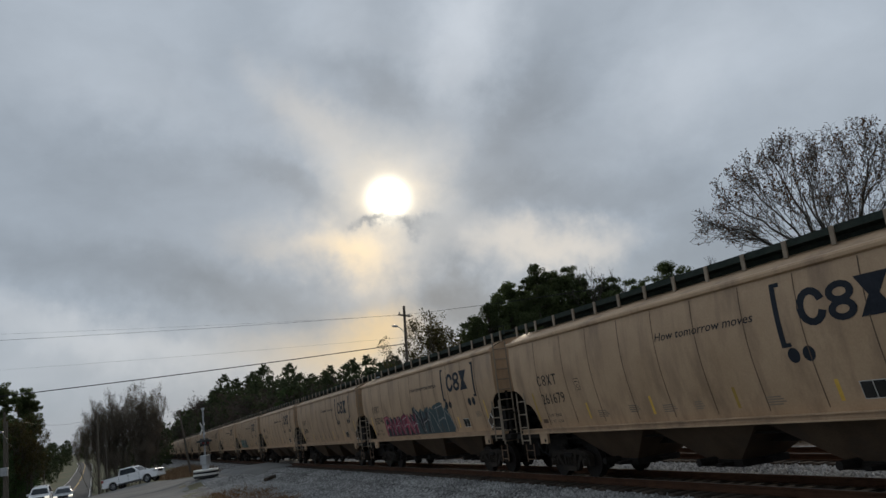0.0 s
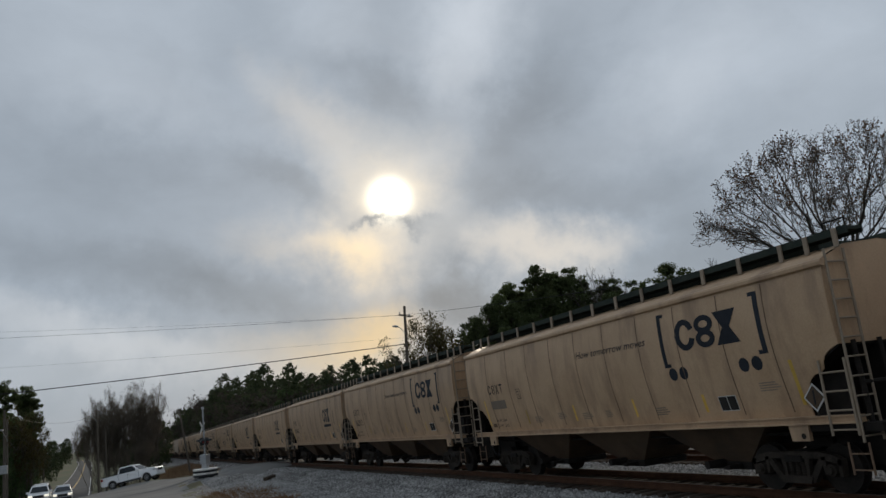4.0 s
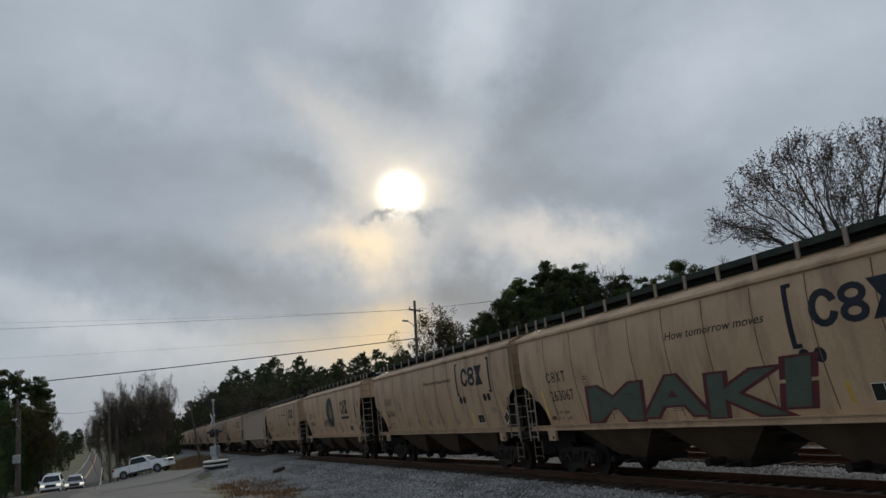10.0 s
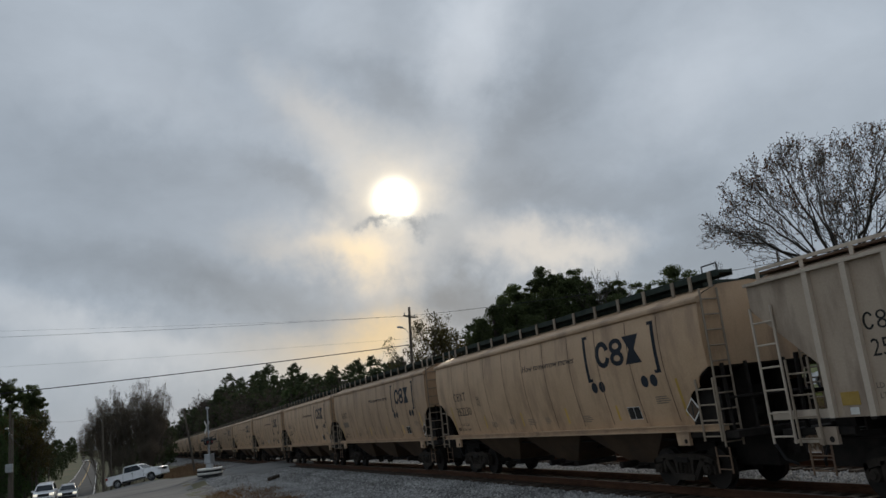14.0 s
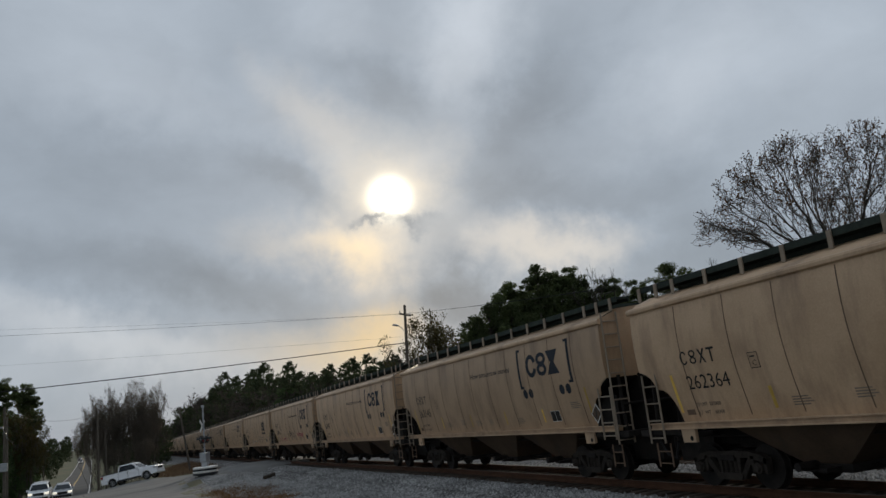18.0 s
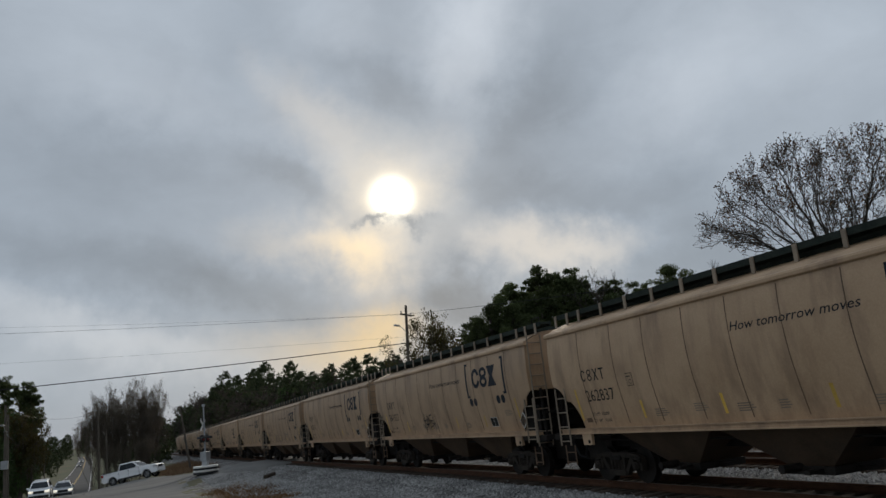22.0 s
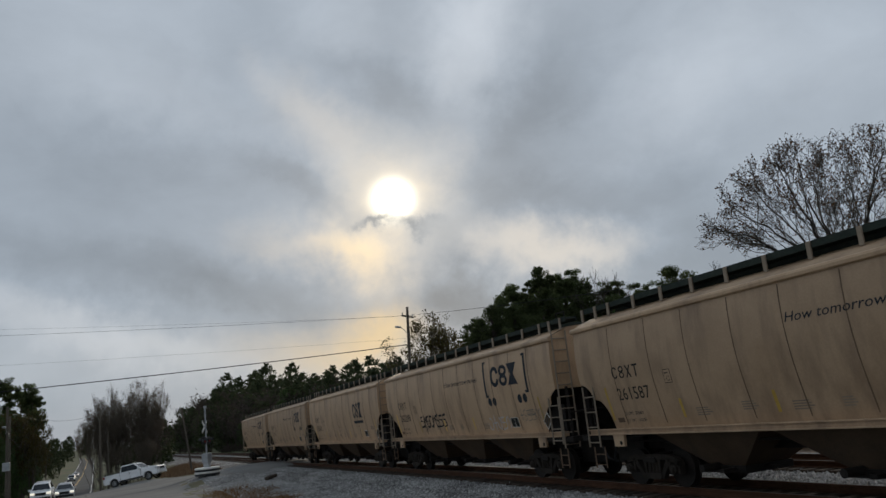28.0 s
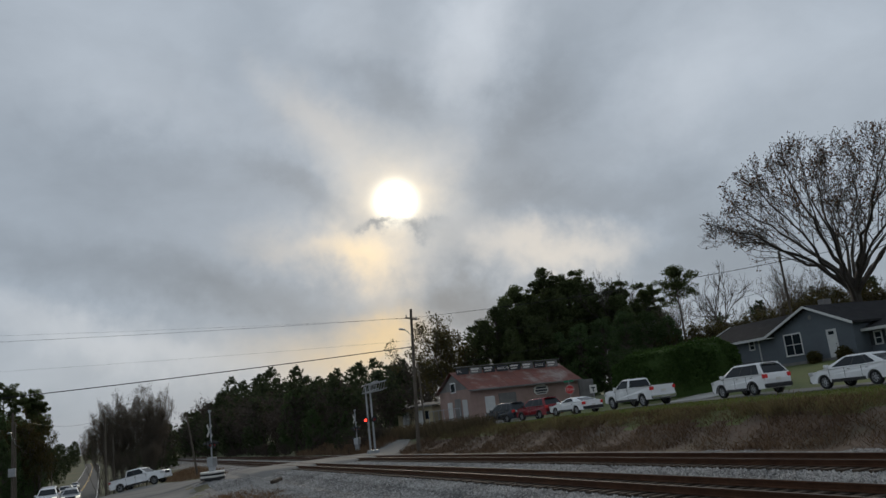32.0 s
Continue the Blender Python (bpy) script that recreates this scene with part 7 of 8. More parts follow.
def make_signal(x, y, base, label, h=4.9, lit=(1, 0), way=1, tank=True, turn=0.0):
    s = thing("crossing_signal", pose(x, y, base, 0, 0, turn), label, "crossing signal", "crossing signals")
    bm = bmesh.new()
    rod(bm, (0, 0, 0.5), (0, 0, h), 0.065, 0.055, 12)
    part("mast", bm, M["galv"], s)
    part("mast_foot", rounded(-0.22, 0.22, -0.22, 0.22, 0.35, 1.0, 0.05), M["galv"], s)
    part("relay_box", rounded(-0.25, 0.25, -0.42, 0.42, 0.95, 1.65, 0.04), M["galv"], s, "grey steel relay box")
    # crossbuck: two crossed boards
    cb = part("crossbuck", boxes((way * 0.07 - 0.01, way * 0.07 + 0.01, -0.05, 0.05, 3.55, 3.75)), M["galv"], s)
    for t in (45, -45):
        bm = rounded(-0.008, 0.008, -0.61, 0.61, -0.11, 0.11, 0.004, 1)
        part("board", bm, M["white"], cb, at=pose(way * (0.10 if t > 0 else 0.085), 0, 3.65, t, 0, 0))
    part("lamp_arm", boxes((-0.03, 0.03, -0.62, 0.62, 2.62, 2.69)), M["galv"], s)
    flasher(s, 0.06 * way, -0.42, 2.62, way, lit[0])
    flasher(s, 0.06 * way, 0.42, 2.62, way, lit[1])
    flasher(s, -0.06 * way, -0.42, 2.62, -way, lit[0])
    flasher(s, -0.06 * way, 0.42, 2.62, -way, lit[1])
    bm = bmesh.new()
    rod(bm, (0, 0, h), (0, 0, h + 0.18), 0.11, 0.13, 12)
    part("bell", bm, M["galv"], s)
    if tank:
        for i in range(4):
            bm = bmesh.new()
            n = 28
            skin([[(math.cos(2 * math.pi * k / n) * r, math.sin(2 * math.pi * k / n) * r, z) for k in range(n)] for r, z in ((0.90, i * 0.15 + 0.01), (0.93, i * 0.15 + 0.04), (0.93, i * 0.15 + 0.12), (0.90, i * 0.15 + 0.15))], close_ends=True, bm=bm)
            part("collar_ring", bm, M["white" if i % 2 else "trim_black"], s, "striped collar ring")
    return s


def make_pole(x, y, h, label, lean=0.0, arm=0.0, lamp=False, r=0.15, box_at=None, turn=0.0):
    z = float(ground_z(x, y)) - 0.2
    p = thing("utility_pole", pose(x, y, z, 0, lean, turn), label, "utility pole", "utility poles")
    bm = skin([[(math.cos(math.pi * k / 6) * r * (1 - 0.09 * i), math.sin(math.pi * k / 6) * r * (1 - 0.09 * i), h * i / 4) for k in range(12)] for i in range(5)])
    part("post", bm, M["wood_pole"], p)
    if arm:
        part("crossarm", boxes((-0.06, 0.06, -arm, arm, h - 0.9, h - 0.77)), M["wood_pole"], p)
        for k in (-0.9, 0.0, 0.9):
            bm = bmesh.new()
            rod(bm, (0, arm * k, h - 0.77), (0, arm * k, h - 0.58), 0.04, 0.06, 8)
            part("insulator", bm, M["galv"], p)
    if lamp:
        part("lamp_bracket", line_of([(0, 0, h - 2.4), (0.0, -0.9, h - 2.0), (0, -1.7, h - 1.85)], 0.03), M["galv"], p)
        part("lamp_head", rounded(-0.14, 0.14, -2.3, -1.6, h - 1.95, h - 1.80, 0.05), M["galv"], p)
    if box_at:
        part("transformer", rounded(-0.3, 0.3, -0.62, -0.17, box_at, box_at + 0.75, 0.06), M["galv"], p)
        part("meter_box", rounded(-0.2, 0.2, 0.17, 0.5, box_at + 0.05, box_at + 0.6, 0.04), M["galv"], p)
    return p


def wire(name, a, b, sag, r, label):
    pts = []
    for i in range(25):
        t = i / 24
        p = Vector(a).lerp(Vector(b), t)
        p.z -= sag * 4 * t * (1 - t)
        pts.append(p)
    n = 5
    rings = [[p + Vector((0, r * math.cos(2 * math.pi * k / n), r * math.sin(2 * math.pi * k / n))) if abs(b[0] - a[0]) > abs(b[1] - a[1]) else p + Vector((r * math.cos(2 * math.pi * k / n), 0, r * math.sin(2 * math.pi * k / n))) for k in range(n)] for p in pts]
    return tagged(part(name, skin(rings), M["cable"]), label, "wire", "overhead wires")


def make_signals_and_poles():
    gz = lambda x, y: float(ground_z(x, y))
    make_signal(-64.6, 5.55, gz(-64.6, 5.55) + 0.05, "grey crossing signal with crossbuck on a striped collar", 5.05, (0, 0), -1, True, 62)
    make_signal(-84.5, 22.4, gz(-84.5, 22.4) + 0.02, "grey crossing signal with crossbuck beyond the tracks", 4.5, (0, 0), -1, False, 55)
    # cantilever
    c = thing("cantilever_signal", (-74.4, 21.2, gz(-74.4, 21.2) + 0.02), "galvanised cantilever signal with lit red lamps over the road", "crossing signal", "crossing signals")
    for y in (-0.22, 0.22):
        bm = bmesh.new()
        rod(bm, (0, y, 0), (0, y, 6.5), 0.10, 0.08, 10)
        part("mast", bm, M["galv"], c)
    part("foot", rounded(-0.4, 0.4, -0.5, 0.5, 0, 0.5, 0.06), M["galv"], c)
    tr = part("truss", line_of([(-0.6, -0.4, 6.6), (5.0, -0.4, 6.7)], 0.045), M["galv"], c)
    for y, z in ((0.4, 6.6), (-0.4, 5.9), (0.4, 5.9)):
        part("chord", line_of([(-0.6, y, z), (5.0, y, z + 0.1)], 0.045), M["galv"], tr)
    for i in range(6):
        x = 0.85 * i - 0.5
        part("brace", line_of([(x, -0.4, 5.9), (x + 0.85, -0.4, 6.62), (x + 0.85, 0.4, 6.62), (x, 0.4, 5.9), (x, -0.4, 5.9)], 0.03), M["galv"], tr)
    flasher(c, 0.15, -0.55, 3.35, 1, 1)
    flasher(c, 0.15, 0.35, 3.35, 1, 0)
    make_pole(-64.4, 22.3, 12.4, "tall weathered utility pole with crossarm and street lamp", 3.0, 1.1, True, 0.17, None, 45)
    make_pole(-87.5, 31.4, 8.3, "weathered utility pole near the building", -2.0, 0, False, 0.13)
    make_pole(-112.5, -3.4, 10.6, "tall weathered pole beside the highway", 0, 0, False, 0.16)
    make_pole(-113.0, -2.5, 7.7, "short weathered pole beside the highway", 0, 0, False, 0.14)
    make_pole(-86.5, 6.0, 6.9, "dark leaning pole beside the tracks", 7.5, 0, False, 0.12, None, -90)
    make_pole(-82.2, -10.2, 8.9, "utility pole with transformer and meter box", 0, 0, True, 0.15, 3.2, 90)
    make_pole(-98, -11.9, 9.5, "utility pole with street lamp beside the highway", 0, 0, True, 0.13, None, 90)
    make_pole(-160, -15.5, 9.0, "far utility pole beside the highway", 0, 0.9, False, 0.13)
    make_pole(-210, -18.0, 9.0, "far utility pole beside the highway", 0, 0.9, False, 0.13)
    make_pole(-57.0, 58.6, 11.5, "utility pole with three crossarms behind the house", 0, 1.1, False, 0.15, None, 50)
    wire("service_cable", (-63.9, 22.4, 8.5), (-63.6, -34, 6.6), 0.35, 0.035, "thick black overhead cable sagging across the road")
    for dy, z0, z1 in ((-0.6, 11.0, 14.3), (0.0, 10.95, 13.2), (0.6, 10.9, 13.1), (0.0, 9.0, 10.6)):
        wire("power_line", (-63.3 + dy, 22.6 + dy, z0), (-73 + dy, -40, z1), 0.35, 0.0055, "thin overhead power line")
        wire("power_line", (-63.3 + dy, 22.6 + dy, z0), (-46 + dy, 56, z0 + 1.3), 0.5, 0.0075, "thin overhead power line")
    wire("service_drop", (-87.5, 31.4, 8.2), (-57, 58.6, 11.0), 0.8, 0.014, "thin cable across the trees")
    wire("guy_line", (-112.5, -3.4, 7.2), (-82.2, -10.2, 6.6), 0.9, 0.014, "thin cable across the highway")
    wire("guy_line", (-160, -15.5, 3.6), (-82.2, -10.2, 4.6), 0.6, 0.014, "thin cable along the highway")


make_signals_and_poles()


# ---- buildings ----
M["siding"] = surface("blue_grey_siding", (0.085, 0.10, 0.115), (0.125, 0.145, 0.165), 0.5, 0.7, 0, 0.1, 30, 0.03)
M["shingle"] = surface("dark_shingles", (0.02, 0.02, 0.021), (0.048, 0.046, 0.048), 1.5, 0.9, 0, 0.4, 20, 0.05)
M["shingle"].node_tree.nodes["Principled BSDF"].inputs["Specular IOR Level"].default_value = 0.08
M["trim"] = surface("white_trim", (0.55, 0.55, 0.54), (0.68, 0.68, 0.66), 3, 0.6, 0, 0.05)
M["pink_wall"] = surface("faded_pink_block", (0.30, 0.20, 0.17), (0.42, 0.29, 0.25), 0.5, 0.9, 0, 0.2, 18, 0.05, (0.18, 0.13, 0.11), 0.4, 0.5)
M["rust_roof"] = surface("rusted_tin_roof", (0.13, 0.045, 0.035), (0.24, 0.085, 0.06), 0.6, 0.7, 0.2, 0.2, 12, 0.05, (0.36, 0.33, 0.30), 0.35, 0.8)
M["grey_board"] = surface("weathered_boards", (0.13, 0.125, 0.12), (0.26, 0.25, 0.24), 0.8, 0.9, 0, 0.3, 16, 0.08)
M["cream"] = surface("cream_block_wall", (0.36, 0.30, 0.19), (0.47, 0.40, 0.27), 0.6, 0.9, 0, 0.15, 18, 0.04)
M["sign_dark"] = surface("dark_sign_board", (0.02, 0.022, 0.025), (0.05, 0.052, 0.058), 2, 0.6, 0, 0.03)
M["stop_red"] = surface("red_sign_sheet", (0.42, 0.02, 0.02), (0.50, 0.03, 0.03), 2, 0.4, 0, 0.0)
M["sign_green"] = surface("green_sign_sheet", (0.01, 0.16, 0.08), (0.02, 0.22, 0.11), 2, 0.4, 0, 0.0)


def window_unit(parent, x0, x1, z0, z1, y, cols=2, rows=2, name="window"):
    """A white-framed sash window in a wall that faces -y."""
    w = part(name, boxes((x0 - 0.09, x1 + 0.09, y - 0.05, y - 0.012, z1, z1 + 0.1), (x0 - 0.09, x1 + 0.09, y - 0.07, y - 0.012, z0 - 0.1, z0), (x0 - 0.09, x0, y - 0.05, y - 0.012, z0, z1), (x1, x1 + 0.09, y - 0.05, y - 0.012, z0, z1)), M["trim"], parent, "white window frame")
    cw, ch = (x1 - x0) / cols, (z1 - z0) / rows
    for i in range(cols):
        for j in range(rows):
            part("pane", boxes((x0 + cw * i + 0.025, x0 + cw * (i + 1) - 0.025, y - 0.02, y - 0.008, z0 + ch * j + 0.025, z0 + ch * (j + 1) - 0.025)), M["window"], w)
    part("muntin", boxes(*[(x0 + cw * i - 0.025, x0 + cw * i + 0.025, y - 0.04, y - 0.008, z0, z1) for i in range(1, cols)], *[(x0, x1, y - 0.036, y - 0.008, z0 + ch * j - 0.025, z0 + ch * j + 0.025) for j in range(1, rows)]), M["trim"], w)
    return w


def siding_rows(parent, x0, x1, y, z0, z1, step=0.2, gable=None):
    """Lapped boards, one part each."""
    k = 0
    z = z0
    while z < z1 - 0.02:
        a, b = x0, x1
        if gable and z > gable[0]:
            f = (z - gable[0]) / (gable[1] - gable[0])
            m = gable[2]
            a, b = a + (m - a) * f, b + (m - b) * f
        h = min(step, z1 - z)
        if b - a > 0.3:
            bm = bmesh.new()
            skin([[(a, y, z), (a, y - 0.028, z), (a, y - 0.006, z + h), (a, y, z + h)], [(b, y, z), (b, y - 0.028, z), (b, y - 0.006, z + h), (b, y, z + h)]], bm=bm)
            part("siding_board", bm, M["siding"], parent)
        z += h
        k += 1


def make_house():
    g = float(ground_z(-46, 48)) - 0.1
    h = thing("house", (0, 0, 0), "single-storey blue-grey house with white trim and dark roof", "house")
    y = 48.0
    eave, peak = 5.75, 7.2
    x0, xm, x1 = -48.9, -45.0, -41.4
    w = part("wall", boxes((x0, x1, y, y + 9, g, eave)), M["siding"], h)
    siding_rows(w, x0, x1, y, g + 0.3, peak, 0.2, (eave - 0.1, peak, xm))
    part("gable", prism([(x0, eave), (x1, eave), (xm, peak)], y + 0.002, y + 0.2), M["siding"], h)
    part("foundation", boxes((x0 - 0.02, x1 + 0.02, y - 0.04, y, g - 0.3, g + 0.3)), M["grey_board"], h)
    for s, xe in ((1, x0), (-1, x1)):
        xe2 = xe - s * 0.5
        d = (peak - eave) / (xm - x0)
        ze = eave - 0.5 * d
        bm = skin([[(xe2, yy, ze), (xm, yy, peak + 0.12), (xm, yy, peak + 0.28), (xe2, yy, ze + 0.15)] for yy in (y - 0.5, y + 9.5)])
        part("roof", bm, M["shingle"], h)
        part("fascia", skin([[(xe2, yy, ze - 0.06), (xm, yy, peak + 0.07), (xm, yy, peak + 0.24), (xe2, yy, ze + 0.13)] for yy in (y - 0.58, y - 0.51)]), M["trim"], h)
    window_unit(h, -47.85, -46.25, 3.95, 5.5, y - 0.03)
    d = part("door", rounded(-43.75, -42.85, y - 0.08, y - 0.03, g + 0.3, g + 2.35, 0.01), M["trim"], h, "white front door with fan light")
    part("fan_light", boxes((-43.55, -43.05, y - 0.09, y - 0.078, g + 1.95, g + 2.2)), M["window"], d)
    part("door_knob", rod(bmesh.new(), (-42.98, y - 0.08, g + 1.25), (-42.98, y - 0.14, g + 1.25), 0.035, 0.035, 8), M["chrome"], d)
    part("vent", rod(bmesh.new(), (xm, y - 0.05, 6.55), (xm, y + 0.01, 6.55), 0.16, 0.16, 12), M["grey_board"], h)
    # left wing, set back, with its own gable towards the lane's far end
    lw = part("wing_wall", boxes((-58.2, x0, y + 1.2, y + 8.5, g, 5.7)), M["siding"], h)
    siding_rows(lw, -58.2, x0, y + 1.2, g + 0.3, 5.7)
    bm = skin([[(xx, y + 0.6, 5.6), (xx, y + 4.8, 7.4), (xx, y + 4.8, 7.55), (xx, y + 0.6, 5.75)] for xx in (-58.9, xm)])
    part("wing_roof", bm, M["shingle"], h)
    bm = skin([[(xx, y + 9.0, 5.6), (xx, y + 4.8, 7.4), (xx, y + 4.8, 7.55), (xx, y + 9.0, 5.75)] for xx in (-58.9, xm)])
    part("wing_roof", bm, M["shingle"], h)
    part("wing_fascia", skin([[(xx, y + 0.5, 5.55), (xx, y + 4.8, 7.38), (xx, y + 4.8, 7.58), (xx, y + 0.5, 5.75)] for xx in (-59.0, -58.9)]), M["trim"], h)
    part("wing_fascia", boxes((-58.9, x0, y + 0.5, y + 0.6, 5.55, 5.75)), M["trim"], h)
    window_unit(h, -53.0, -52.5, 4.95, 5.6, y + 1.17, 1, 2)
    part("corner_board", boxes((-51.95, -51.85, y + 1.1, y + 1.17, g, 5.6)), M["trim"], h)
    # right wing
    rw = part("wing_wall", boxes((x1, -33.5, y + 1.5, y + 8.5, g, 5.0)), M["siding"], h)
    siding_rows(rw, x1, -33.5, y + 1.5, g + 0.3, 5.0)
    for a, b in ((y + 0.8, y + 5.0), (y + 9.2, y + 5.0)):
        part("wing_roof", skin([[(xx, a, 4.95), (xx, b, 6.4), (xx, b, 6.55), (xx, a, 5.1)] for xx in (x1 - 0.4, -33.0)]), M["shingle"], h)
    part("wing_fascia", boxes((x1 - 0.1, -33.0, y + 0.7, y + 0.8, 4.9, 5.1)), M["trim"], h)
    for xa in (-40.95, -38.75):
        window_unit(h, xa, xa + 0.5, 3.95, 4.75, y + 1.47, 1, 2)
        for xb in (xa - 0.42, xa + 0.62):
            part("shutter", rounded(xb, xb + 0.32, y + 1.42, y + 1.47, 3.85, 4.85, 0.01), M["sign_dark"], h)
    part("side_door", rounded(-40.1, -39.3, y + 1.42, y + 1.47, g + 0.1, g + 2.0, 0.01), M["trim"], h)
    part("chimney", boxes((-48.0, -47.4, y + 4.4, y + 5.2, 7.0, 8.2)), M["grey_board"], h)
    for x in (-44.6, -41.9):
        rng = np.random.default_rng(int(-x * 10))
        p = ball(rng, 900, 0.5) * np.array([0.6, 0.45, 0.5]) * (0.75 + 0.5 * rng.random(900))[:, None] + np.array([x, y - 0.8, g + 0.45])
        v, f = quads(rng, p, 0.09)
        tagged(new("shrub", np_mesh("shrub", v, f, M["brown_green"])), "small leafy shrub beside the house wall", "shrub", "shrubs")


def make_store():
    a = radians(28.5)
    right, back = Vector((math.sin(a), math.cos(a), 0)), Vector((-math.cos(a), math.sin(a), 0))
    c, n = math.cos(radians(33)), math.sin(radians(33))
    right, back = right * c + back * n, back * c - right * n
    m = Matrix(((right.x, back.x, 0, -89.0), (right.y, back.y, 0, 38.2), (0, 0, 1, 1.5), (0, 0, 0, 1)))
    s = thing("store_building", m, "old pink-walled store with a rusted tin roof and roof signs", "store")
    L, D, E, P = 16.0, 8.7, 3.85, 6.05
    part("wall", boxes((0, L, 0, D, 0, E)), M["pink_wall"], s)
    part("gable", prism([(0, E), (L, E), (L, E + 0.01), (0, E + 0.01)], 0.1, D - 0.1), M["pink_wall"], s)
    for x in (0.0, L - 0.15):
        bm = bmesh.new()
        skin([[(xx, 0, E), (xx, D, E), (xx, D / 2, P)] for xx in (x, x + 0.15)], bm=bm)
        part("gable_end", bm, M["grey_board"], s)
    n = 14
    for i in range(n):
        x0, x1 = -0.4 + (L + 0.8) * i / n, -0.4 + (L + 0.8) * (i + 1) / n - 0.02
        for y0, y1 in ((-0.5, D / 2), (D + 0.5, D / 2)):
            z0 = E - 0.25
            part("roof_sheet", skin([[(x, y0, z0), (x, y1, P + 0.1), (x, y1, P + 0.16), (x, y0, z0 + 0.06)] for x in (x0, x1)]), M["rust_roof"], s)
    part("eave_board", boxes((-0.4, L + 0.4, -0.55, -0.5, E - 0.36, E - 0.18)), M["grey_board"], s)
    words = ["PVC", "", "", "WINDOWS", "", "", "GOODS", ""]
    for i, wd in enumerate(words):
        x = 0.2 + i * 1.95
        b = part("roof_sign", boxes((x, x + 1.75, D / 2 - 0.9, D / 2 - 0.84, P - 0.25, P + 0.55)), M["sign_dark"] if i % 2 == 0 or wd else M["grey_board"], s)
        if wd:
            part("sign_word", lettering(wd, 0.32, 0, 0.8), M["white"], b, at=pose(x + 0.1, D / 2 - 0.91, P - 0.02))
        else:
            part("sign_bars", boxes((x + 0.12, x + 1.3, D / 2 - 0.915, D / 2 - 0.905, P + 0.22, P + 0.42), (x + 0.2, x + 1.15, D / 2 - 0.915, D / 2 - 0.905, P - 0.08, P + 0.08)), M["white"], b)
    part("ridge_rail", line_of([(0, D / 2 - 0.87, P + 0.7), (L, D / 2 - 0.87, P + 0.7)], 0.05), M["grey_board"], s)
    o = [(9.4, 2.25), (10.9, 2.25), (11.25, 2.6), (11.25, 3.1), (10.7, 3.5), (9.7, 3.5), (9.05, 3.1), (9.05, 2.6)]
    sg = part("wall_sign", prism(o, -0.07, -0.012), M["white"], s)
    part("sign_bars", boxes((9.4, 10.95, -0.085, -0.075, 2.98, 3.2), (9.3, 11.05, -0.085, -0.075, 2.62, 2.85), (9.5, 10.8, -0.085, -0.075, 2.36, 2.5)), M["sign_dark"], sg)
    part("door", rounded(1.9, 3.3, -0.06, -0.012, 0.3, 2.7, 0.02), M["trim"], s)
    part("shutter_door", boxes((3.9, 6.4, -0.05, -0.012, 0.3, 2.9)), M["grey_board"], s)
    # gable end towards the road
    for k, (y0, y1, z0, z1) in enumerate(((1.0, 2.3, 0.2, 2.6), (2.8, 4.4, 0.2, 2.8), (5.2, 6.5, 0.2, 2.5))):
        part("end_door", boxes((-0.05, -0.012, y0, y1, z0, z1)), M["trim"] if k != 1 else M["grey_board"], s)
    w = part("gable_window", boxes((-0.07, -0.012, 3.8, 5.2, 3.6, 4.9)), M["trim"], s)
    part("pane", boxes((-0.08, -0.072, 3.95, 5.05, 3.75, 4.75)), M["window"], w)
    # porch posts and railing
    for i in range(7):
        bm = bmesh.new()
        rod(bm, (-2.4, -1.5 + i * 1.5, 0), (-2.4, -1.5 + i * 1.5, 1.7), 0.035, 0.035, 6)
        part("fence_post", bm, M["galv"], s)
    part("fence_rail", line_of([(-2.4, -1.5, 1.65), (-2.4, 7.5, 1.65)], 0.03), M["galv"], s)
    # cream block annex
    m2 = Matrix(((0.87, -0.49, 0, -104.8), (0.49, 0.87, 0, 33.8), (0, 0, 1, 1.3), (0, 0, 0, 1)))
    x = thing("annex_building", m2, "low cream block annex with white doors", "building")
    part("wall", boxes((0, 6.3, 0, 6, 0, 2.7)), M["cream"], x)
    part("roof", skin([[(xx, -0.4, 2.65), (xx, 6.4, 3.2), (xx, 6.4, 3.35), (xx, -0.4, 2.8)] for xx in (-0.3, 6.6)]), M["grey_board"], x)
    for a in (0.9, 3.4):
        part("door", boxes((a, a + 1.2, -0.05, -0.012, 0.1, 2.2)), M["trim"], x)
    part("window", boxes((5.0, 5.7, -0.05, -0.012, 1.0, 2.1)), M["window"], x)
    # parked box trailer behind
    t = thing("box_trailer", m @ Matrix.Translation((L + 0.8, 1.0, 0.2)), "grey box trailer parked beside the store", "trailer")
    part("box", rounded(0, 2.4, 0, 6, 0.6, 3.4, 0.05), M["grey_board"], t)
    for yy in (1.2, 4.8):
        for xx in (0.1, 2.3):
            bm = bmesh.new()
            rod(bm, (xx - 0.12, yy, 0.4), (xx + 0.12, yy, 0.4), 0.42, 0.42, 16)
            part("wheel", bm, M["rubber"], t)


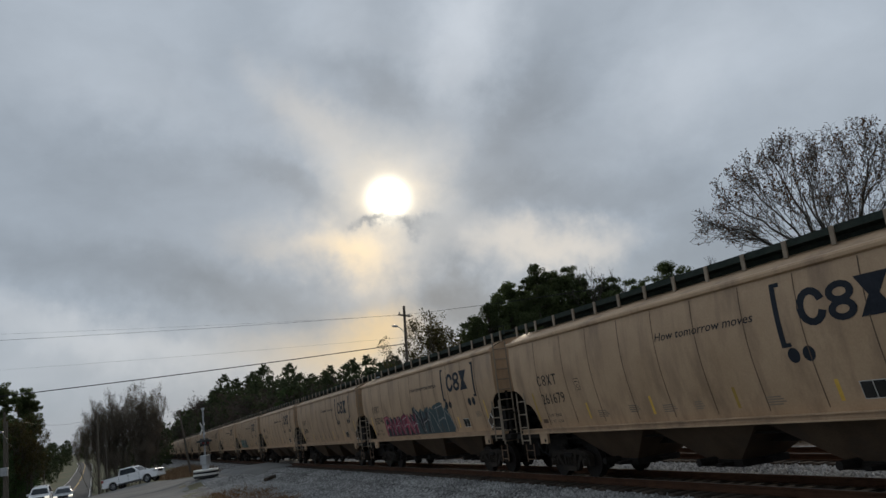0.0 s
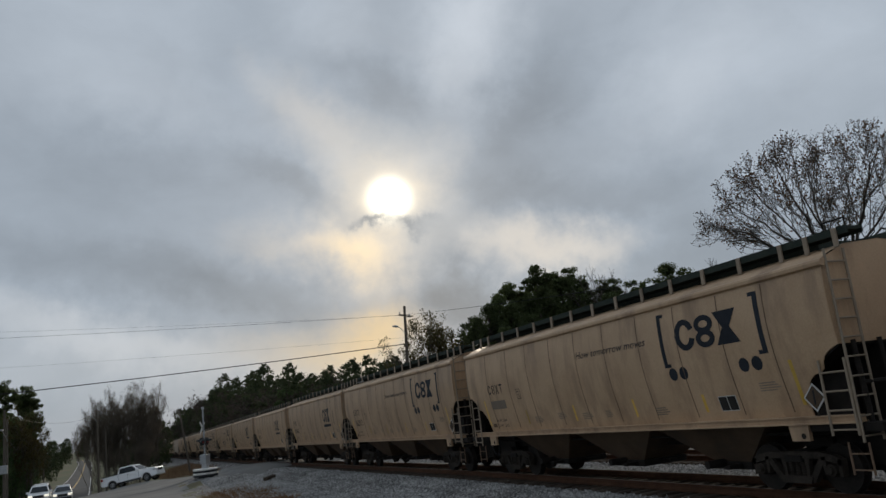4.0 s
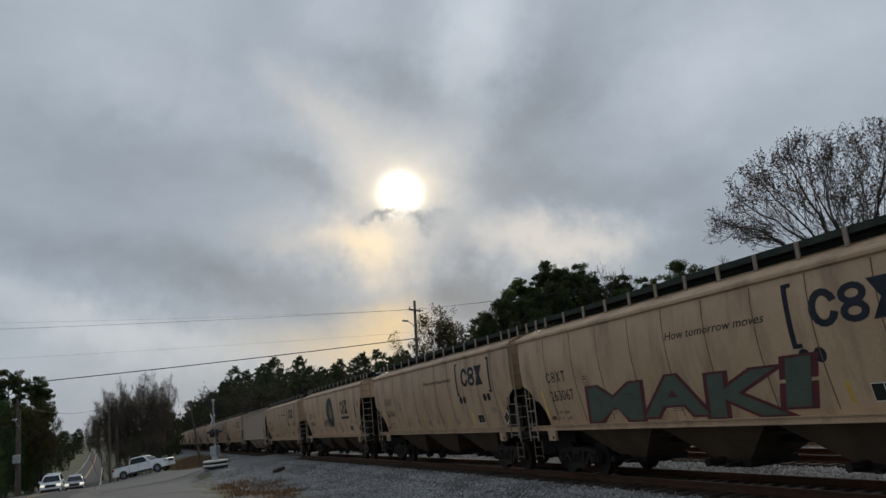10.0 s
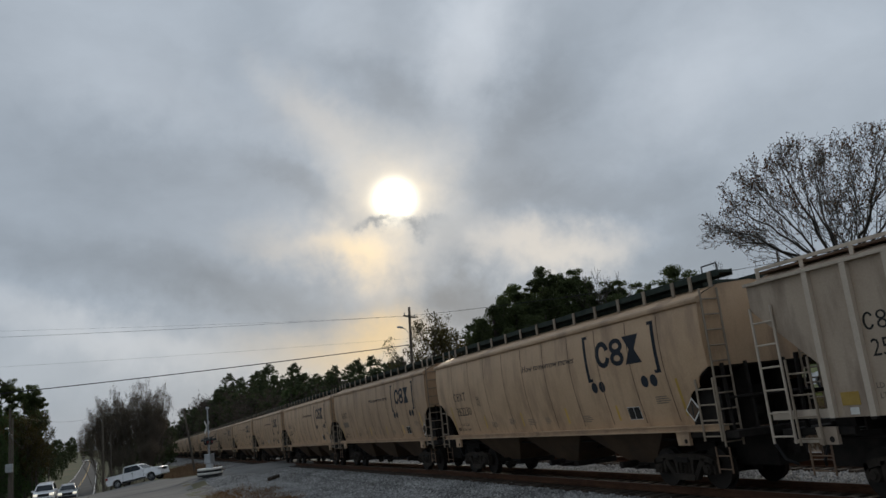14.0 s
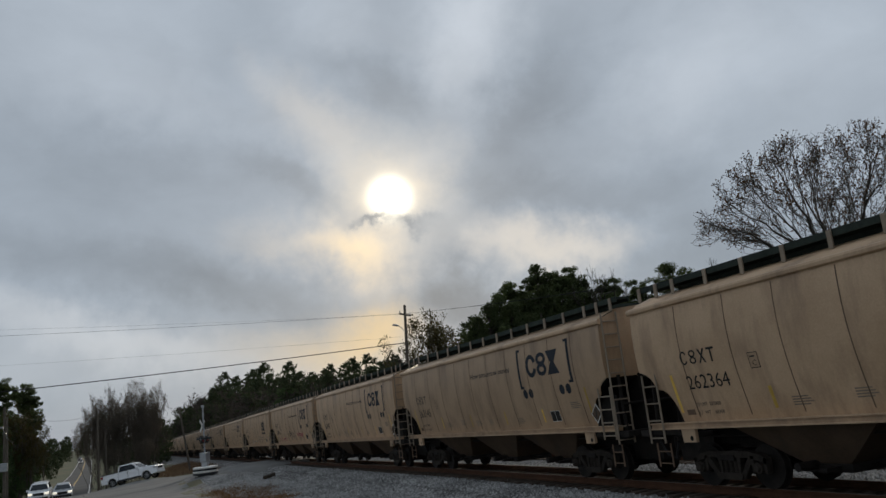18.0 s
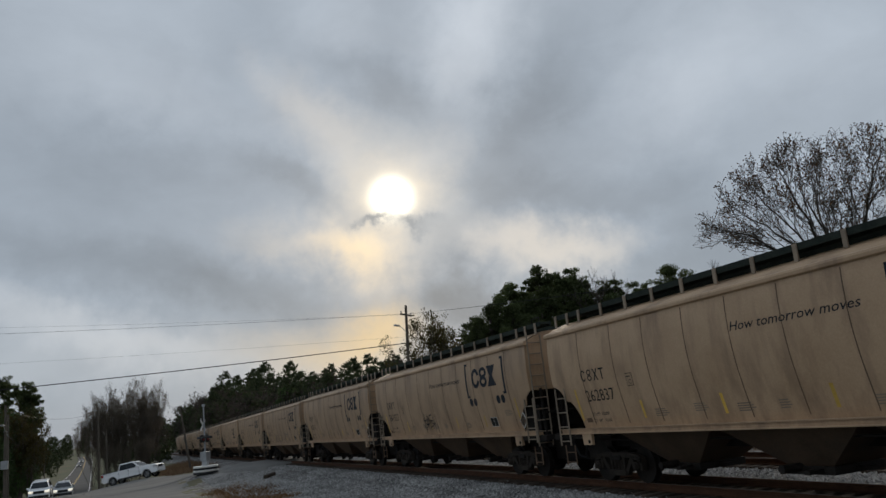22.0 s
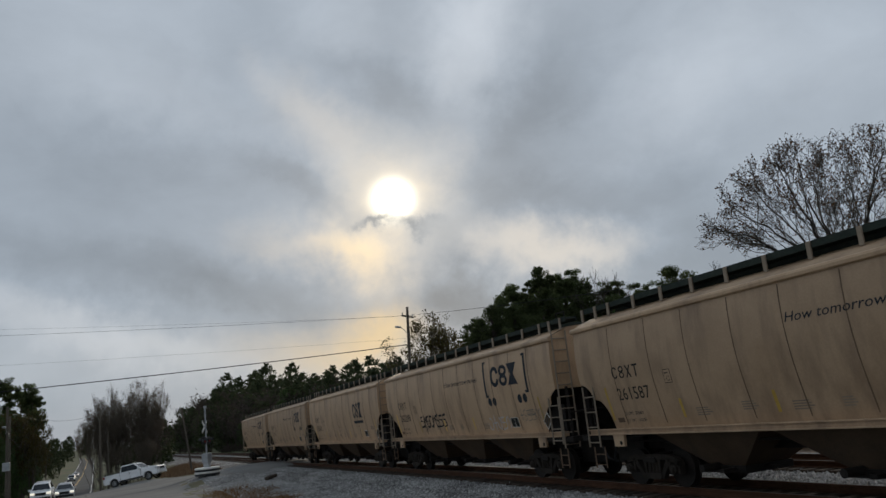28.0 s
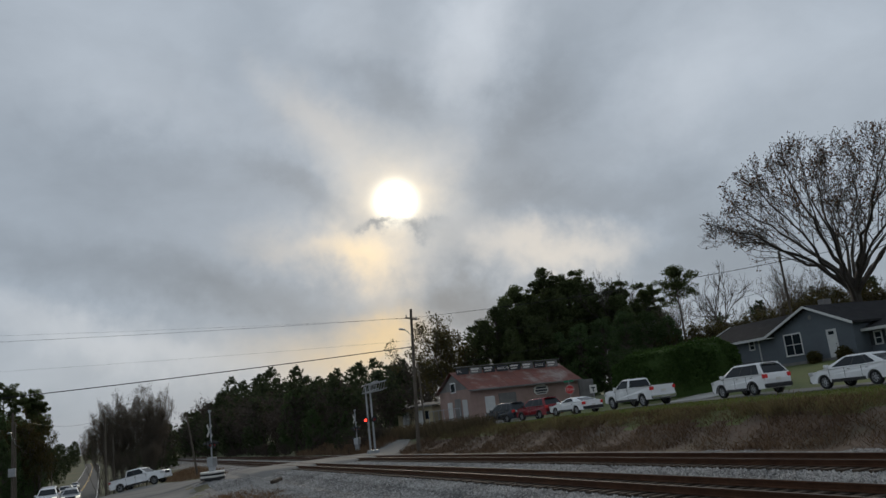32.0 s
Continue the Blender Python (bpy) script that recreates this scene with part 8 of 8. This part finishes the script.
def make_signs():
    s = thing("stop_sign", (-64.1, 37.5, float(ground_z(-64.1, 37.5)) - 0.1), "red stop sign with green street sign on top", "stop sign")
    part("post", line_of([(0, 0, 0), (0, 0, 3.0)], 0.035), M["galv"], s)
    oct8 = [(0.40 * math.cos(radians(22.5 + 45 * i)), 2.2 + 0.40 * math.sin(radians(22.5 + 45 * i))) for i in range(8)]
    turn = pose(0, 0, 0, 0, 0, 58)
    pl = part("plate", prism(oct8, -0.06, -0.045), M["stop_red"], s, at=turn)
    part("plate_edge", prism([(x * 1.07, 2.2 + (z - 2.2) * 1.07) for x, z in oct8], -0.043, -0.038), M["white"], pl)
    part("stop_word", lettering("STOP", 0.22), M["white"], pl, at=pose(-0.31, -0.064, 2.09))
    part("street_sign", boxes((-0.45, 0.45, -0.02, 0.02, 2.85, 3.05)), M["sign_green"], s, at=turn)
    b = thing("direction_sign", (-59.3, 37.0, float(ground_z(-59.3, 37.0)) - 0.1), "white square road sign on a post", "road sign")
    part("post", line_of([(0, 0, 0), (0, 0, 2.3)], 0.035), M["galv"], b)
    p = part("plate", boxes((-0.3, 0.3, -0.05, -0.035, 1.6, 2.3)), M["white"], b, at=pose(0, 0, 0, 0, 0, 58))
    part("arrow", boxes((-0.05, 0.05, -0.06, -0.052, 1.7, 2.1), (-0.17, 0.17, -0.06, -0.052, 2.0, 2.12)), M["sign_dark"], p)
    d = thing("timber", pose(-51.2, 8.2, float(ground_z(-51.2, 8.2)) + 0.16, 0, 0, 160), "dark old railway tie lying on the gravel", "timber")
    part("beam", rounded(-1.4, 1.4, -0.12, 0.12, -0.1, 0.1, 0.02), M["tie"], d)
    e = thing("timber", pose(-24.5, 8.6, float(ground_z(-24.5, 8.6)) + 0.08, 0, 0, 170), "rusty scrap rail lying beside the ballast", "scrap rail")
    part("beam", rounded(-1.1, 1.1, -0.07, 0.07, -0.06, 0.06, 0.02), M["rail"], e)


make_house()
make_store()
make_signs()


# ---- ties and loose stones ----
def make_ties():
    me = mesh_of("tie", rounded(-0.115, 0.115, -1.30, 1.30, -0.36, -0.185, 0.015, 1))
    me.materials.append(M["tie"])
    k = 0
    for x in np.arange(-6.0, -150.0, -0.5):
        if -79 < x < -65.5:
            continue
        part("tie", me, None, track_near, at=pose(x + 0.04 * math.sin(k * 7.3), 0.05 * math.sin(k * 3.1), float(grade(x)) - 0.006 * (k % 3), 0, 0, 0.8 * math.sin(k * 2.7)))
        k += 1
    bm = bmesh.new()
    for x in np.arange(-8.0, -150.0, -0.5):
        if not -79 < x < -65.5:
            box(bm, x - 0.115, x + 0.115, FAR_Y - 1.3, FAR_Y + 1.3, float(grade(x)) - 0.36, float(grade(x)) - 0.185)
    tagged(part("far_ties", bm, M["tie"]), "dark wooden ties under the farther track", "ties", kind="stuff")


def make_stones():
    """Loose ballast on the shoulders and a gravel heap beside the crossing."""
    rng = np.random.default_rng(77)
    n = 100000
    x = -8 - rng.random(n) ** 1.7 * 58
    y = rng.uniform(7.0, 20.6, n)
    keep = (np.abs(y - NEAR_Y) > 1.15 + 0.7 * rng.random(n)) | (rng.random(n) < 0.08)
    keep &= ~((x < -64.5) & (x > -80))
    for t in (NEAR_Y, FAR_Y):
        for s in (-0.754, 0.754):
            keep &= np.abs(y - t - s) > 0.13
    x = np.concatenate([x[keep], rng.uniform(-66, -40, 16000)])
    y = np.concatenate([y[keep], 8.6 - 3.6 * rng.random(16000) ** 1.5])
    z = ground_z(x, y) + 0.005
    n = len(x)
    s = 0.026 + 0.038 * rng.random(n)
    base = np.array([[1, 0, -0.3], [-0.4, 0.9, -0.3], [-0.5, -0.8, -0.3], [0.2, 0.1, 0.75], [0.5, 0.6, 0.25]])
    tri = np.array([[0, 4, 3], [4, 1, 3], [1, 2, 3], [2, 0, 3], [0, 1, 4]])
    a = rng.random(n) * 6.28
    c, sn = np.cos(a), np.sin(a)
    jit = base[None] + rng.normal(size=(n, 5, 3)) * 0.22
    v = np.stack([jit[..., 0] * c[:, None] - jit[..., 1] * sn[:, None], jit[..., 0] * sn[:, None] + jit[..., 1] * c[:, None], jit[..., 2]], -1) * s[:, None, None] + np.stack([x, y, z], 1)[:, None, :]
    f = tri[None] + (np.arange(n) * 5)[:, None, None]
    tagged(new("ballast_stones", np_mesh("ballast_stones", v.reshape(-1, 3), f.reshape(-1, 3), M["stone_mix"])), "loose grey ballast stones beside the rails", "gravel", kind="stuff")


M["stone_mix"] = leafy("mixed_stone", (0.085, 0.082, 0.08), (0.44, 0.43, 0.41), 0.0)
make_ties()
make_stones()


# ---- what moves ----
def motions():
    first = None
    turn = [(k / FPS, pose(0, 0, 0, 0, 88.5 * k, 0)) for k in range(0, 32 * FPS + 1)]
    for car, start, kind, number in CARS:
        times = sorted({0.0, 32.0, *np.arange(2.0, 32.0, 3.0).tolist()})
        cross = (-30 - start) / 21.2
        if 0.2 < cross < 31.8:
            times = sorted([t for t in times if abs(t - cross) > 0.9 or t in (0.0, 32.0)] + [cross])
        rows = []
        for t in times:
            x = roll_out(start, t)
            mid = x + LEN / 2
            tilt = -0.3226 if mid < -30 else 0.0
            rows.append((t, pose(x, NEAR_Y, float(grade(x)), 0, tilt, 0)))
        walk(car, rows)
        for ob in car.children_recursive:
            if ob.name.split(".")[0] == "wheelset":
                if first is None:
                    first = ob
                    walk(ob, turn)
                else:
                    ob.rotation_mode = "QUATERNION"
                    ad = ob.animation_data_create()
                    ad.action = first.animation_data.action
                    ad.action_slot = first.animation_data.action_slot

    # cars coming up the highway, slowing behind the waiting ones
    for car, rows in zip(ONCOMING, (((0, -760), (8, -590), (12, -520), (15, -478), (17, -458), (19, -432), (21, -395), (23, -342), (25, -292), (27.5, -240), (29.5, -198), (32, -148)), ((0, -900), (12, -650), (17, -545), (19, -500), (21, -455), (23, -402), (25, -350), (27.5, -292), (29.5, -255), (32, -212)))):
        keys = []
        for t, x in rows:
            y = float(np.interp(x, ROAD_X, ROAD_Y)) - 1.7
            ahead = float(np.interp(x + 2, ROAD_X, ROAD_Y)) - 1.7
            slope = math.degrees(math.atan2(float(np.interp(x + 3, ROAD_X, ROAD_Z) - np.interp(x - 3, ROAD_X, ROAD_Z)), 6.0))
            keys.append((t, facing(x, y, float(np.interp(x, ROAD_X, ROAD_Z)) + 0.06, 2.0, ahead - y, slope)))
        walk(car, keys)


motions()
